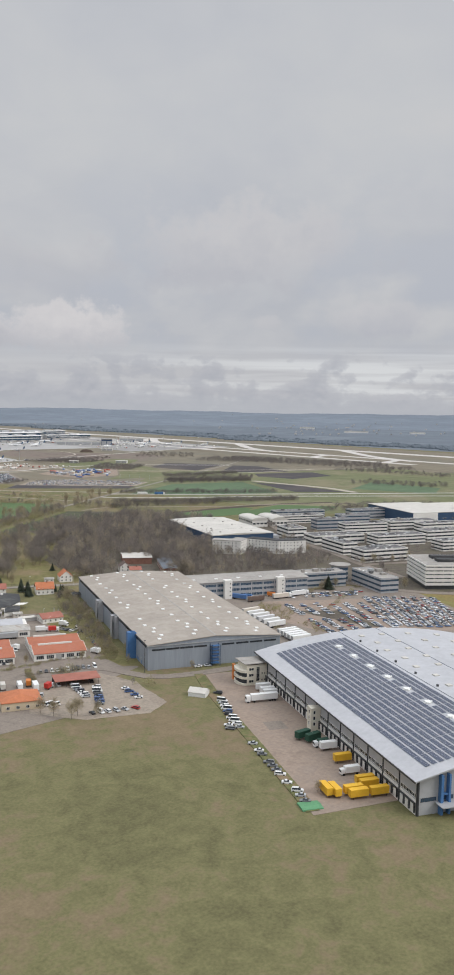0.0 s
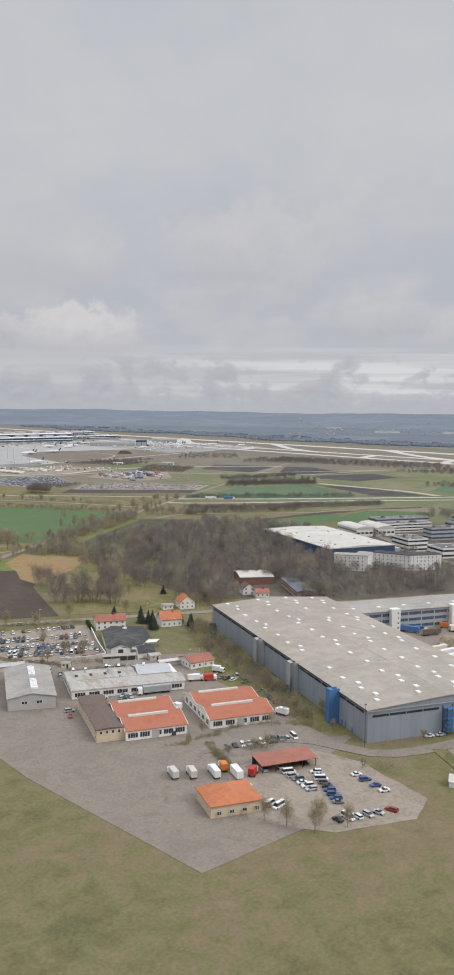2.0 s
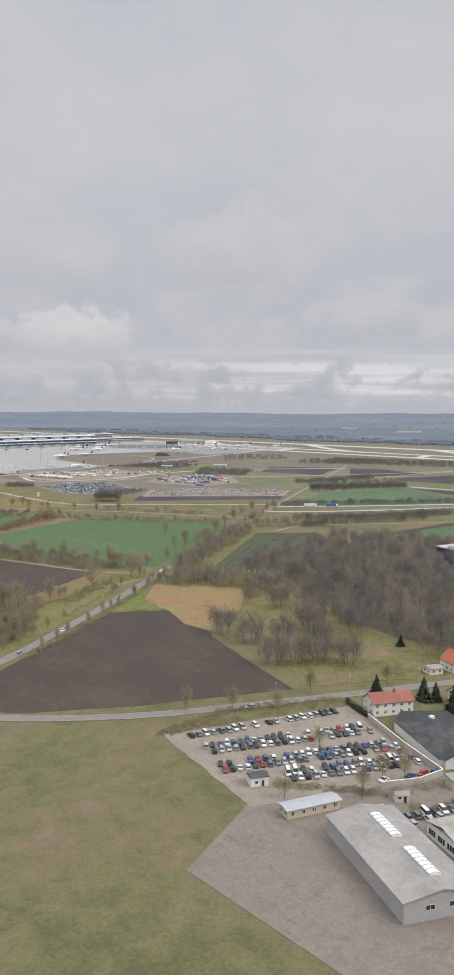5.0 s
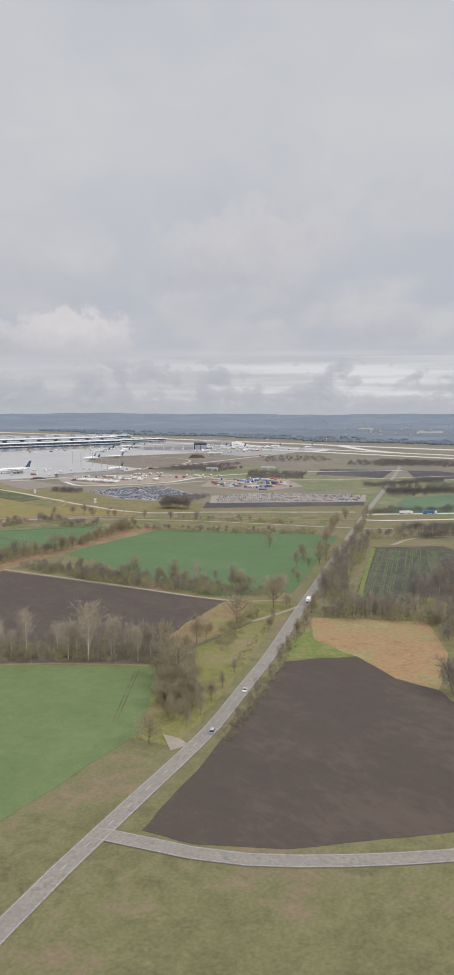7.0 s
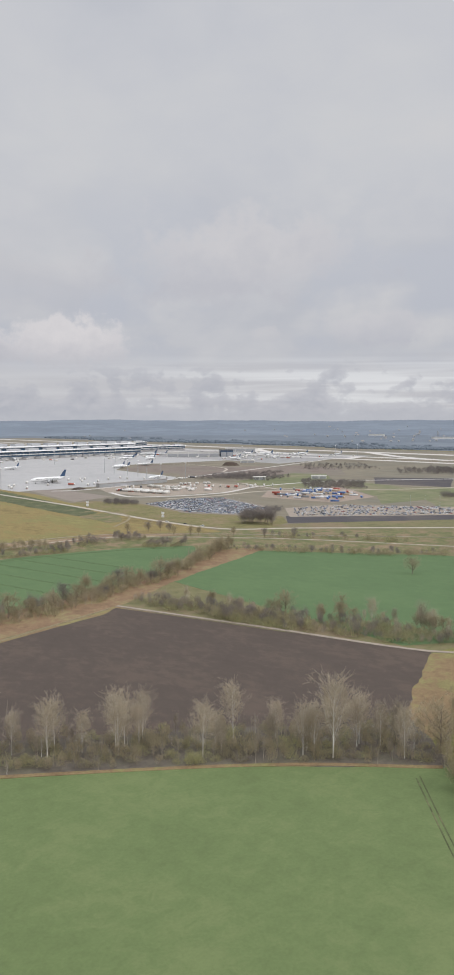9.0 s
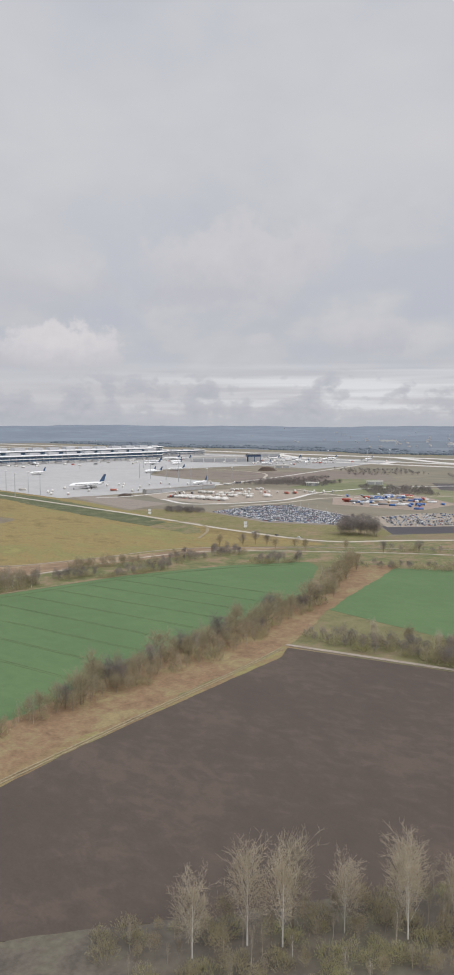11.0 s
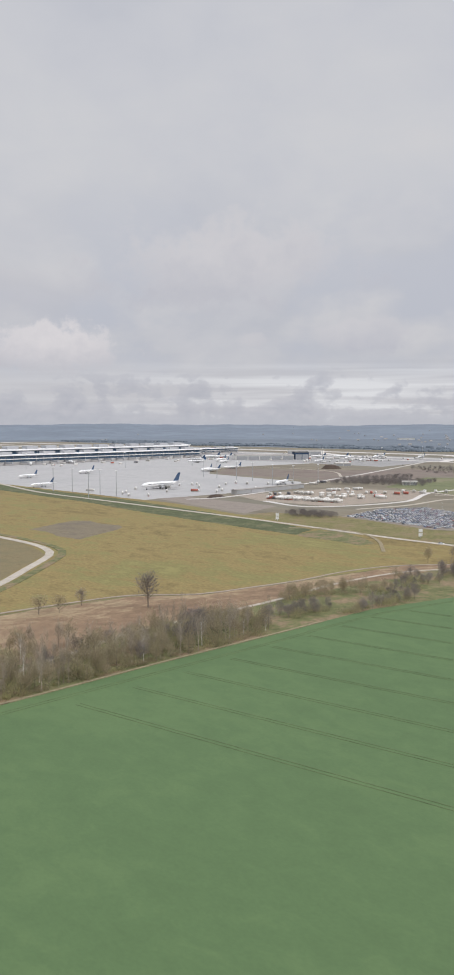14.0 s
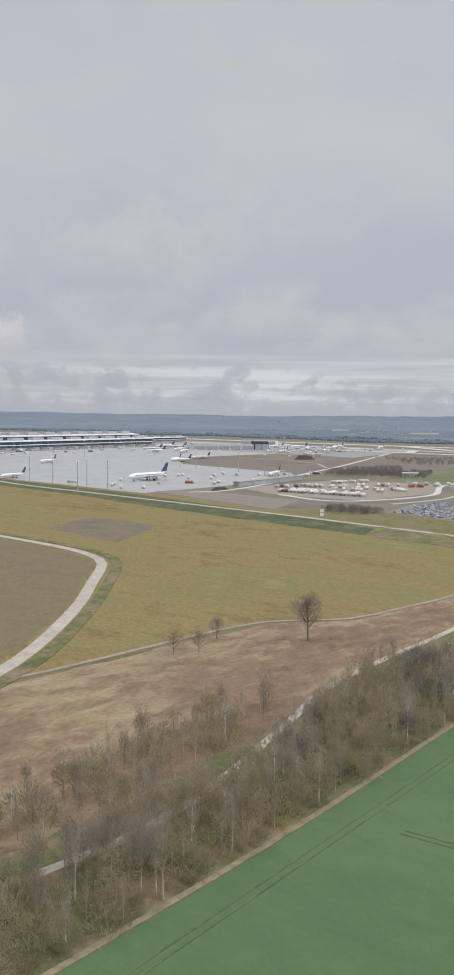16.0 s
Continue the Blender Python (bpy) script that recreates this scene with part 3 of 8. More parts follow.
def facade(parent, w, d, side, z, n, ww, wh, glass_mat="glass", frame_mat="white_wall", mullions=0, lo=0.0, hi=None, name="window"):
    """A row of n windows on one side (s, n, w or e) of a block w by d."""
    length = w if side in "sn" else d
    hi = length if hi is None else hi
    me = window_mesh(ww, wh, glass_mat, frame_mat, mullions)
    for i in range(n):
        a = lo + (hi - lo) * (i + 0.5) / n
        m = {"s": pose(a, 0, z), "n": pose(w - a, d, z, 0, 0, 180), "w": pose(0, d - a, z, 0, 0, -90), "e": pose(w, a, z, 0, 0, 90)}[side]
        part(name, me, None, parent, "", m)


def band_block(x, y, rot, w, d, h, storeys, label, wall="white_wall", roof="roof_park", glass_mat="glass", sides="swe", group="business park blocks", units=7, name="office_building", category="office building", seed=1):
    """An office block with bands of windows, floor by floor, and plant on its roof."""
    rnd = random.Random(seed)
    b = thing(name, pose(x, y, 0, 0, 0, rot), label, category, group)
    part("wall", Shape().box(0, w, 0, d, -0.3, h), M[wall], b)
    part("roof", Shape().box(0.4, w - 0.4, 0.4, d - 0.4, h, h + 0.12), M[roof], b, "flat roof with dark felt and panels")
    s = Shape().box(-0.1, w + 0.1, -0.1, 0.4, h, h + 0.5).box(-0.1, w + 0.1, d - 0.4, d + 0.1, h, h + 0.5)
    part("parapet", s.box(-0.1, 0.4, 0.4, d - 0.4, h, h + 0.5).box(w - 0.4, w + 0.1, 0.4, d - 0.4, h, h + 0.5), M[wall], b)
    step = h / storeys
    for k in range(storeys):
        for side in sides:
            length = w if side in "sn" else d
            n = max(1, round(length / 9))
            facade(b, w, d, side, k * step + step * 0.36, n, length / n * 0.97, step * 0.40, glass_mat, "steel_dark", 4)
    if units == 7:
        for i in range(int((w - 4) / 6)):
            for j in range(int((d - 4) / 6)):
                if rnd.random() < 0.22:
                    part("roof_light", Shape().box(2.5 + i * 6, 4.3 + i * 6, 2.5 + j * 6, 3.7 + j * 6, h + 0.1, h + 0.6), M["skylight"], b)
    for k in range(units):
        ux, uy = rnd.uniform(0.15, 0.75) * w, rnd.uniform(0.2, 0.7) * d
        part("roof_unit", Shape().box(ux, ux + rnd.uniform(1.5, 6), uy, uy + rnd.uniform(1.5, 4), h + 0.1, h + rnd.uniform(0.6, 2.4)), M[rnd.choice(("steel", "roof_park", "roof_flat"))], b)
    return b


def gable_house(x, y, rot, w, d, eave, ridge, roof, wall, label, ridge_along="x", chimney=True, windows=True, name="house", category="house", over=0.5, group=""):
    """A house with a pitched roof, its ridge along x or y."""
    b = thing(name, pose(x, y, 0, 0, 0, rot), label, category, group)
    r = ridge - 0.2
    if ridge_along == "x":
        part("wall", Shape().along_x([(0, -0.3), (d, -0.3), (d, eave - 0.15), (d / 2, r - 0.15), (0, eave - 0.15)], 0, w), M[wall], b)
        k = (ridge - eave) / (d / 2)
        a, z0 = -over, eave - over * k
        pr = [(a, z0), (d / 2, ridge), (d - a, z0), (d - a, z0 - 0.25), (d / 2, ridge - 0.25), (a, z0 - 0.25)]
        part("roof", Shape().along_x(pr, -over, w + over), M[roof], b)
    else:
        part("wall", Shape().along_y([(0, -0.3), (w, -0.3), (w, eave - 0.15), (w / 2, r - 0.15), (0, eave - 0.15)], 0, d), M[wall], b)
        k = (ridge - eave) / (w / 2)
        a, z0 = -over, eave - over * k
        pr = [(a, z0), (w / 2, ridge), (w - a, z0), (w - a, z0 - 0.25), (w / 2, ridge - 0.25), (a, z0 - 0.25)]
        part("roof", Shape().along_y(pr, -over, d + over), M[roof], b)
    if chimney:
        part("chimney", Shape().box(w * 0.6, w * 0.6 + 0.7, d / 2 - 0.9, d / 2 - 0.2, eave, ridge + 0.9), M["brick"], b)
    if windows:
        for side in "swe":
            length = w if side == "s" else d
            for z in ([0.9, 3.5] if eave > 4.5 else [0.9]):
                facade(b, w, d, side, z, max(2, int(length / 3.2)), 1.2, 1.35, "glass", "white_wall", 1)
    return b


# ---- trees ----
def tree_shape(seed, height, spread, limbs=7, twigs=5, thin=1.0, trunk_share=0.3, droop=0.0, low_poly=False, upright=0.6, dome=0, low=0.3, limb=0.36, fill=1.0, girth=0.015, brush=1.0):
    """Trunk and limbs in one Shape, fine twigs in another."""
    rnd = random.Random(seed)
    wood, fine = Shape(), Shape()
    base_r = height * girth
    top = Vector((rnd.uniform(-0.3, 0.3), rnd.uniform(-0.3, 0.3), height * 0.78))
    fork = top * (trunk_share / 0.78)
    sides = 4 if low_poly else 6
    wood.tube((0, 0, -0.3), fork, base_r * 1.25, base_r * 0.8, sides)
    wood.tube(fork, top, base_r * 0.8, base_r * 0.2, sides)

    def blade(shape, a, d, length, half):
        d = d.normalized()
        side = d.cross(Vector((rnd.uniform(-1, 1), rnd.uniform(-1, 1), rnd.uniform(-1, 1)))).normalized() * half
        shape.add([a - side, a + side, a + d * length], [(0, 1, 2)])

    for i in range(limbs):
        t = trunk_share + (0.78 - trunk_share) * (i / max(1, limbs - 1))
        a = top * (t / 0.78)
        ang = i * 2.4 + rnd.uniform(-0.5, 0.5)
        u = (t - trunk_share) / (0.78 - trunk_share)
        reach = spread * (1.0 - 0.6 * u) * rnd.uniform(0.75, 1.2)
        rise = (height - a.z) * upright * rnd.uniform(0.7, 1.25)
        b = a + Vector((math.cos(ang) * reach, math.sin(ang) * reach, rise))
        mid = a.lerp(b, 0.5) + Vector((0, 0, -rise * 0.1))
        bough = fine if limb < 0.2 else wood
        bough.tube(a, mid, base_r * limb, base_r * limb * 0.6, 3)
        bough.tube(mid, b, base_r * limb * 0.6, base_r * 0.04, 3)
        for j in range(twigs):
            q = (j + 0.8) / twigs
            p = a.lerp(mid, q * 2) if q < 0.5 else mid.lerp(b, q * 2 - 1)
            out = Vector((p.x, p.y, 0)) * 0.12
            d = (Vector((rnd.gauss(0, 1), rnd.gauss(0, 1), rnd.uniform(0.2, 1.5) - droop)) + out).normalized()
            length = height * rnd.uniform(0.11, 0.21)
            e = p + d * length
            blade(fine, p, d, length, base_r * 0.2)
            for _ in range(twigs):
                s = p.lerp(e, rnd.uniform(0.2, 1.0))
                dd = d * 1.2 + Vector((rnd.gauss(0, 0.7), rnd.gauss(0, 0.7), rnd.gauss(0.25, 0.6) - droop))
                ln = height * rnd.uniform(0.05, 0.11)
                blade(fine, s, dd, ln, 0.05 * thin)
                blade(fine, s + dd.normalized() * ln * 0.4, dd + Vector((rnd.gauss(0, 0.9), rnd.gauss(0, 0.9), rnd.gauss(0.1, 0.7) - droop)), ln * 0.8, 0.04 * thin)
    # the brush of fine twigs that rounds the crown off
    mid_z, high = height * (low + 0.99) / 2, height * (0.99 - low) / 2
    lobes = [(Vector((rnd.uniform(-0.38, 0.38) * spread, rnd.uniform(-0.38, 0.38) * spread, mid_z + rnd.uniform(-0.4, 0.28) * high)), rnd.uniform(0.58, 0.74) * fill) for _ in range(5)]
    for i in range(dome):
        n = Vector((rnd.gauss(0, 1), rnd.gauss(0, 1), rnd.gauss(0.25, 1))).normalized()
        c, k = lobes[i % 5]
        u = rnd.uniform(0.35, 1.0) ** 0.6
        p = c + Vector((n.x * spread * k, n.y * spread * k, n.z * high * k)) * u
        if p.z < height * low * 0.6:
            continue
        d = n * 0.8 + Vector((rnd.gauss(0, 0.5), rnd.gauss(0, 0.5), 0.75 + rnd.gauss(0, 0.4) - droop))
        blade(fine, p, d, height * brush * rnd.uniform(0.06, 0.12), 0.055 * thin)
    return wood, fine


def shrub_shape(seed, r, h, n=60, half=0.06):
    """A bush: stems fanning out from the ground and a rounded brush of twigs."""
    rnd = random.Random(seed)
    fine = Shape()

    def blade(o, d, length, w):
        d = d.normalized()
        side = d.cross(Vector((rnd.uniform(-1, 1), rnd.uniform(-1, 1), rnd.uniform(-1, 1)))).normalized() * w
        fine.add([o - side, o + side, o + d * length], [(0, 1, 2)])

    for _ in range(n // 4):
        a, u = rnd.uniform(0, 6.283), math.sqrt(rnd.random())
        o = Vector((math.cos(a) * u * r * 0.5, math.sin(a) * u * r * 0.5, -0.1))
        blade(o, Vector((math.cos(a) * u * 0.9, math.sin(a) * u * 0.9, 1.1)), h * rnd.uniform(0.6, 0.95), half)
    for _ in range(n * 3):
        v = Vector((rnd.gauss(0, 1), rnd.gauss(0, 1), abs(rnd.gauss(0, 1)))).normalized()
        u = rnd.uniform(0.25, 1.0) ** 0.55 * rnd.uniform(0.8, 1.12)
        o = Vector((v.x * r * u, v.y * r * u, 0.12 * h + v.z * h * 0.78 * u))
        d = v * 0.7 + Vector((rnd.gauss(0, 0.55), rnd.gauss(0, 0.55), 0.6 + rnd.gauss(0, 0.4)))
        blade(o, d, h * rnd.uniform(0.12, 0.26), half * 1.2)
    return fine


def conifer_shape(seed, height, r):
    rnd = random.Random(seed)
    s = Shape()
    n = 26
    for k in range(n):
        z = height * (0.08 + 0.88 * k / n)
        rr = r * (1 - k / n) ** 0.85 + 0.15
        m = max(6, int(15 * (1 - k / n)) + 4)
        for i in range(m):
            a = 6.283 * i / m + rnd.uniform(-0.3, 0.3)
            q = rr * rnd.uniform(0.45, 1.3) * (1 + 0.25 * math.sin(a * 2 + seed))
            w = 0.30 * rr + 0.12
            c, t = Vector((math.cos(a), math.sin(a), 0)), Vector((-math.sin(a), math.cos(a), 0))
            up = Vector((0, 0, z + height * 0.06))
            tip = c * q + Vector((0, 0, z - height * 0.05))
            mid = c * q * 0.6 + Vector((0, 0, z + height * 0.012))
            s.add([up, mid - t * w, tip, mid + t * w], [(0, 1, 2), (0, 2, 3)])
    return s


def merged(name, items, mats, label, category):
    """Many copies of a few shapes in one mesh of kind stuff. items: (list of (verts, faces as arrays), matrix)."""
    vs, loops, starts, totals, mi, k, nl = [], [], [], [], [], 0, 0
    for shapes, m in items:
        r, t = np.array(m.to_3x3()), np.array(m.translation)
        for slot, (v, tri) in shapes:
            vs.append(v @ r.T + t)
            loops.append((tri + k).ravel())
            mi.append(np.full(len(tri), slot, np.int32))
            k += len(v)
    vs, loops, mi = np.concatenate(vs), np.concatenate(loops), np.concatenate(mi)
    me = bpy.data.meshes.new(name)
    me.vertices.add(len(vs))
    me.vertices.foreach_set("co", vs.astype(np.float32).ravel())
    me.loops.add(len(loops))
    me.loops.foreach_set("vertex_index", loops.astype(np.int32))
    me.polygons.add(len(mi))
    me.polygons.foreach_set("loop_start", np.arange(0, len(loops), 3, dtype=np.int32))
    for q in mats:
        me.materials.append(q)
    me.polygons.foreach_set("material_index", mi)
    me.update(calc_edges=True)
    return tagged(new(name, me), label, category, "", "stuff")


def arrays(shape):
    tri = [(f[0], f[i], f[i + 1]) for f in shape.f for i in range(1, len(f) - 1)]
    return np.array(shape.v), np.array(tri, np.int64)


def inside(x, y, poly):
    hit = False
    for (x0, y0), (x1, y1) in zip(poly, poly[1:] + poly[:1]):
        if (y0 > y) != (y1 > y) and x < (x1 - x0) * (y - y0) / (y1 - y0) + x0:
            hit = not hit
    return hit


def scatter(poly, gap, seed):
    """Loose points inside a polygon, about gap metres apart."""
    rnd = random.Random(seed)
    xs, ys = [p[0] for p in poly], [p[1] for p in poly]
    out = []
    x = min(xs)
    while x < max(xs):
        y = min(ys)
        while y < max(ys):
            px, py = x + rnd.uniform(-0.45, 0.45) * gap, y + rnd.uniform(-0.45, 0.45) * gap
            if inside(px, py, poly):
                out.append((px, py))
            y += gap
        x += gap
    return out


# ---- the land ----
setting("ground", Shape().prism([(-9000, -9000), (14000, -9000), (14000, 14000), (-9000, 14000)], -3.0, -0.14), M["ground"],
        "flat winter grassland reaching the horizon", "ground")

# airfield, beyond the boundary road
# the plain's haze is painted: its own colour is tinted blue-grey
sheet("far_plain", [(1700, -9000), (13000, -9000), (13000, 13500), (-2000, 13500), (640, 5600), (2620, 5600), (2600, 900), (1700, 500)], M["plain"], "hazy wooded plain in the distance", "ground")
sheet("airfield", [(625, 1330), (1700, 1080), (2500, 700), (2620, 5600), (640, 5600), (600, 1700)], M["airfield_grass"], "pale dry grass of the airfield", "airfield")
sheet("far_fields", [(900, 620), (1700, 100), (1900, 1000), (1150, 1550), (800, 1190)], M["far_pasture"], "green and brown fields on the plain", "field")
sheet("apron", [(625, 1905), (775, 1912), (981, 1962), (1030, 2010), (1058, 2200), (1075, 2295), (1220, 2462), (1560, 2470), (1620, 4400), (660, 4400)], M["concrete"], "pale wet concrete aircraft apron", "apron")
sheet("apron_north", [(1540, 2240), (1887, 2330), (2090, 2380), (2110, 3500), (1600, 3500), (1560, 2462)], M["apron_old"], "stained grey concrete apron before the hangars", "apron")
sheet("heath", [(1062, 2215), (1103, 2099), (1040, 2010), (1185, 1891), (1330, 1830), (1500, 2000), (1500, 2130), (1352, 2215), (1250, 2440), (1090, 2290)], M["heath"], "reddish-brown heath between the aprons", "grass")
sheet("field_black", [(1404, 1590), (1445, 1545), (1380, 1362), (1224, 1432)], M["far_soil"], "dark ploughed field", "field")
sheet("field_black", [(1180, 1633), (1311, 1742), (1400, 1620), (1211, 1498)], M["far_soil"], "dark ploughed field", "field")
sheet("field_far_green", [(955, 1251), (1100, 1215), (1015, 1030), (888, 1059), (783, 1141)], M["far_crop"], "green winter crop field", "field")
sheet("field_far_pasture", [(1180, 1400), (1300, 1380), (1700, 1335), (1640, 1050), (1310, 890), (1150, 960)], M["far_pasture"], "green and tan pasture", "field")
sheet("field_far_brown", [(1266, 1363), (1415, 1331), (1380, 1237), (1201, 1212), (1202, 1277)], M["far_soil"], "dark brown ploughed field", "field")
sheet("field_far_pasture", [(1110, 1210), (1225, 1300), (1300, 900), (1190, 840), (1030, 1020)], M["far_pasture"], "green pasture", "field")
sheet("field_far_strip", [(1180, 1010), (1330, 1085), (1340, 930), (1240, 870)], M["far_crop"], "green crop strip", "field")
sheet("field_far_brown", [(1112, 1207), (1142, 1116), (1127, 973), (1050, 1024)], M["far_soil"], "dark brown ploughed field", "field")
sheet("brown_strip", [(660, 1330), (708, 1382), (880, 1258), (836, 1222)], M["far_soil"], "strip of bare dark earth", "field")
sheet("car_park_far", [(705, 1372), (770, 1445), (850, 1432), (945, 1310), (872, 1250)], M["gravel"], "pale gravel car park", "car park")
sheet("container_yard", [(855, 1580), (935, 1650), (1085, 1630), (980, 1470), (872, 1452)], M["yard"], "paved container yard", "yard")
sheet("grass_by_yard", [(985, 1470), (1090, 1630), (1200, 1700), (1130, 1450), (1050, 1390), (905, 1398)], M["far_pasture"], "green mown grass beside the container yard", "grass")
sheet("grass_behind_park", [(1033, 1841), (1281, 1940), (1319, 1876), (1191, 1742), (1009, 1619), (988, 1685)], M["far_pasture"], "green mown grass behind the lorry park", "grass")
sheet("truck_park", [(730, 1800), (765, 1880), (970, 1875), (1000, 1740), (880, 1680), (740, 1690)], M["gravel"], "pale paved lorry park", "yard")
sheet("car_park_long_stay", [(640, 1485), (665, 1612), (755, 1635), (810, 1612), (760, 1450), (680, 1408)], M["asphalt"], "asphalt long-stay car park", "car park")
sheet("dark_lot", [(612, 1700), (655, 1912), (702, 1908), (697, 1735)], M["asphalt"], "dark empty asphalt lot", "yard")

sheet("boundary_grass", [(580, 1345), (573, 1540), (588, 1690), (640, 1690), (665, 1614), (638, 1485), (680, 1404), (705, 1386), (662, 1332), (620, 1315)], M["meadow"], "green-yellow grass by the car park", "grass")

# land along the approach, from the far side of the warehouses on
sheet("grass_plateau", [(150, 1432), (272, 1424), (300, 1399), (375, 1391), (462, 1386), (560, 1320), (575, 1460), (560, 1530), (590, 1640), (630, 1840), (640, 2300),
                        (240, 2300), (120, 1700)], M["dry_grass"], "wide yellowed grass slope before the airfield", "grass")
sheet("grass_triangle", [(150, 1446), (225, 1500), (310, 1586), (327, 1650), (327, 1760), (-100, 1760), (-100, 1400)], M["rough_grass"], "brownish rough grass inside a bent track", "grass")
sheet("bare_patch", [(372, 1640), (369, 1668), (377, 1700), (374, 1728), (395, 1740), (418, 1752), (441, 1762), (452, 1748), (447, 1720), (452, 1700), (444, 1683), (422, 1668), (400, 1656)], M["bare_soil"], "dark bare patch in the grass", "grass")
sheet("reed_strip", [(60, 1345), (120, 1330), (190, 1345), (260, 1352), (400, 1350), (470, 1362), (500, 1330), (530, 1335), (462, 1383), (372, 1390), (300, 1398), (265, 1421), (150, 1428), (20, 1440)],
      M["reeds"], "russet dead reeds and grass", "grass")
sheet("verge_strip", [(60, 1300), (135, 1302), (200, 1306), (262, 1308), (338, 1312), (420, 1297), (478, 1269), (600, 1100), (740, 1160), (610, 1320), (520, 1330), (400, 1362), (300, 1360), (225, 1356), (180, 1342), (60, 1336)], M["verge"], "green and brown verge along the track", "grass")
sheet("green_field_large", [(60, 1302), (135, 1303), (200, 1307), (262, 1309), (338, 1313), (420, 1298), (478, 1270), (467, 1250), (369, 1172), (205, 1124), (158, 1100), (60, 1080)], M["crop"],
      "large green winter crop field with tractor lines", "field")
sheet("green_field_road", [(362, 1146), (500, 1212), (600, 1085), (612, 1064), (395, 908), (345, 935)], M["crop"], "green winter crop field beside the road", "field")
sheet("hedge_floor", [(60, 1080), (154, 1102), (205, 1126), (369, 1174), (480, 1244), (520, 1215), (364, 1146), (300, 1110), (270, 1100), (148, 1064), (60, 1040)],
      M["russet"], "russet undergrowth beside a hedge", "grass")
sheet("track_verge", [(148, 1066), (268, 1098), (290, 1110), (292, 1100), (270, 1092), (147, 1058), (60, 1030), (60, 1042)], M["fallow"], "dry strip along the ploughed field", "grass")
sheet("dark_field_west", [(272, 1093), (285, 1102), (345, 918), (262, 864), (195, 912), (70, 985), (60, 1031), (147, 1060)], M["soil"], "dark ploughed field", "field")
sheet("birch_belt_floor", [(262, 866), (236, 832), (184, 880), (60, 965), (60, 990), (196, 914)], M["leaf_litter"], "leaf litter under a belt of birches", "grass")
sheet("near_green", [(236, 832), (178, 771), (60, 720), (60, 962), (184, 879)], M["pasture"], "short green pasture", "field")
sheet("road_meadow", [(262, 865), (345, 917), (392, 908), (376, 890), (293, 830), (228, 783), (180, 752), (176, 768), (236, 831)], M["lush_meadow"], "yellow-green rough meadow beside the road", "grass")
sheet("dry_corner", [(251, 850), (265, 873.5), (346, 917), (352, 900), (310, 876), (290, 862), (268, 850)], M["fallow"], "tan dry grass between the ploughed field and the track", "grass")
ribbon("pasture_edge", [(60, 963), (184, 879.5), (234, 834)], 2.4, M["fallow"], "tan dry strip along the pasture", "grass")
sheet("orange_field", [(321, 819), (355, 854), (400, 800), (372, 770), (303, 729), (302, 751), (315, 784), (315, 797)], M["stubble"], "russet stubble field", "field")
sheet("dark_field_east", [(184, 738), (283, 801), (301, 794), (315, 785), (302, 751), (303, 728), (296, 718), (268, 628), (205, 653), (162, 677), (145, 695), (138, 711)], M["soil"], "dark brown ploughed field", "field")
sheet("striped_field", [(582, 996), (634, 960), (592, 890), (470, 846), (419, 814), (400, 862)], M["veg_soil"], "dark vegetable field with green rows", "field")
row_rnd = random.Random(12)
for k in range(33):
    if k in (0, 5, 6, 13, 14, 15, 24, 25):
        continue
    o = Vector((0.593, -0.805)) * (1.5 + k * 1.58)
    a, c = Vector((404, 862)) + o, Vector((578, 990)) + o
    cuts = [0.0] + sorted(row_rnd.uniform(0.03, 0.97) for _ in range(7)) + [1.0]
    for u, v in zip(cuts, cuts[1:]):
        if row_rnd.random() < 0.72:
            ribbon("crop_row", [a.lerp(c, u + 0.006), a.lerp(c, v - 0.006)], row_rnd.uniform(0.5, 1.2), M["veg_green"], "green row of vegetables", "field", step=40)
ribbon("field_margin", [(404, 860), (470, 911), (578, 992)], 3.0, M["fresh_grass"], "bright green margin of the vegetable field", "grass")
sheet("green_corner", [(285, 804), (304, 818), (326, 834), (340, 839), (322, 819), (316, 797), (315, 785), (301, 794)], M["fresh_grass"], "fresh green grass corner beside the road", "grass")
sheet("brown_corner", [(606, 893), (636, 958), (680, 936)], M["rough_grass"], "brown fallow corner", "field")
sheet("green_field_east", [(640, 897), (652, 909), (805, 916), (822, 886), (757, 842), (658, 849)], M["crop"], "green crop field behind the blue hall", "field")
sheet("dark_strip", [(640, 896), (650, 910), (741, 914), (800, 918), (900, 908), (985, 880), (975, 872), (895, 898), (741, 902)], M["soil"], "strip of bare dark earth along the crop", "field")
sheet("green_field_park", [(764, 860), (885, 896), (945, 832), (860, 790), (770, 812)], M["crop"], "green crop field behind the business park", "field")
sheet("wood_floor", [(275, 628), (345, 752), (448, 858), (600, 890), (660, 850), (690, 760), (610, 660), (545, 605), (440, 560), (366, 573)], M["meadow"], "yellow-green meadow between bare trees", "grass")
sheet("dense_wood_floor", [(372, 650), (380, 690), (430, 742), (455, 862), (600, 884), (655, 848), (680, 770), (552, 655), (546, 610), (440, 566), (385, 600)], M["leaf_litter"], "leaf litter under a bare wood", "grass")

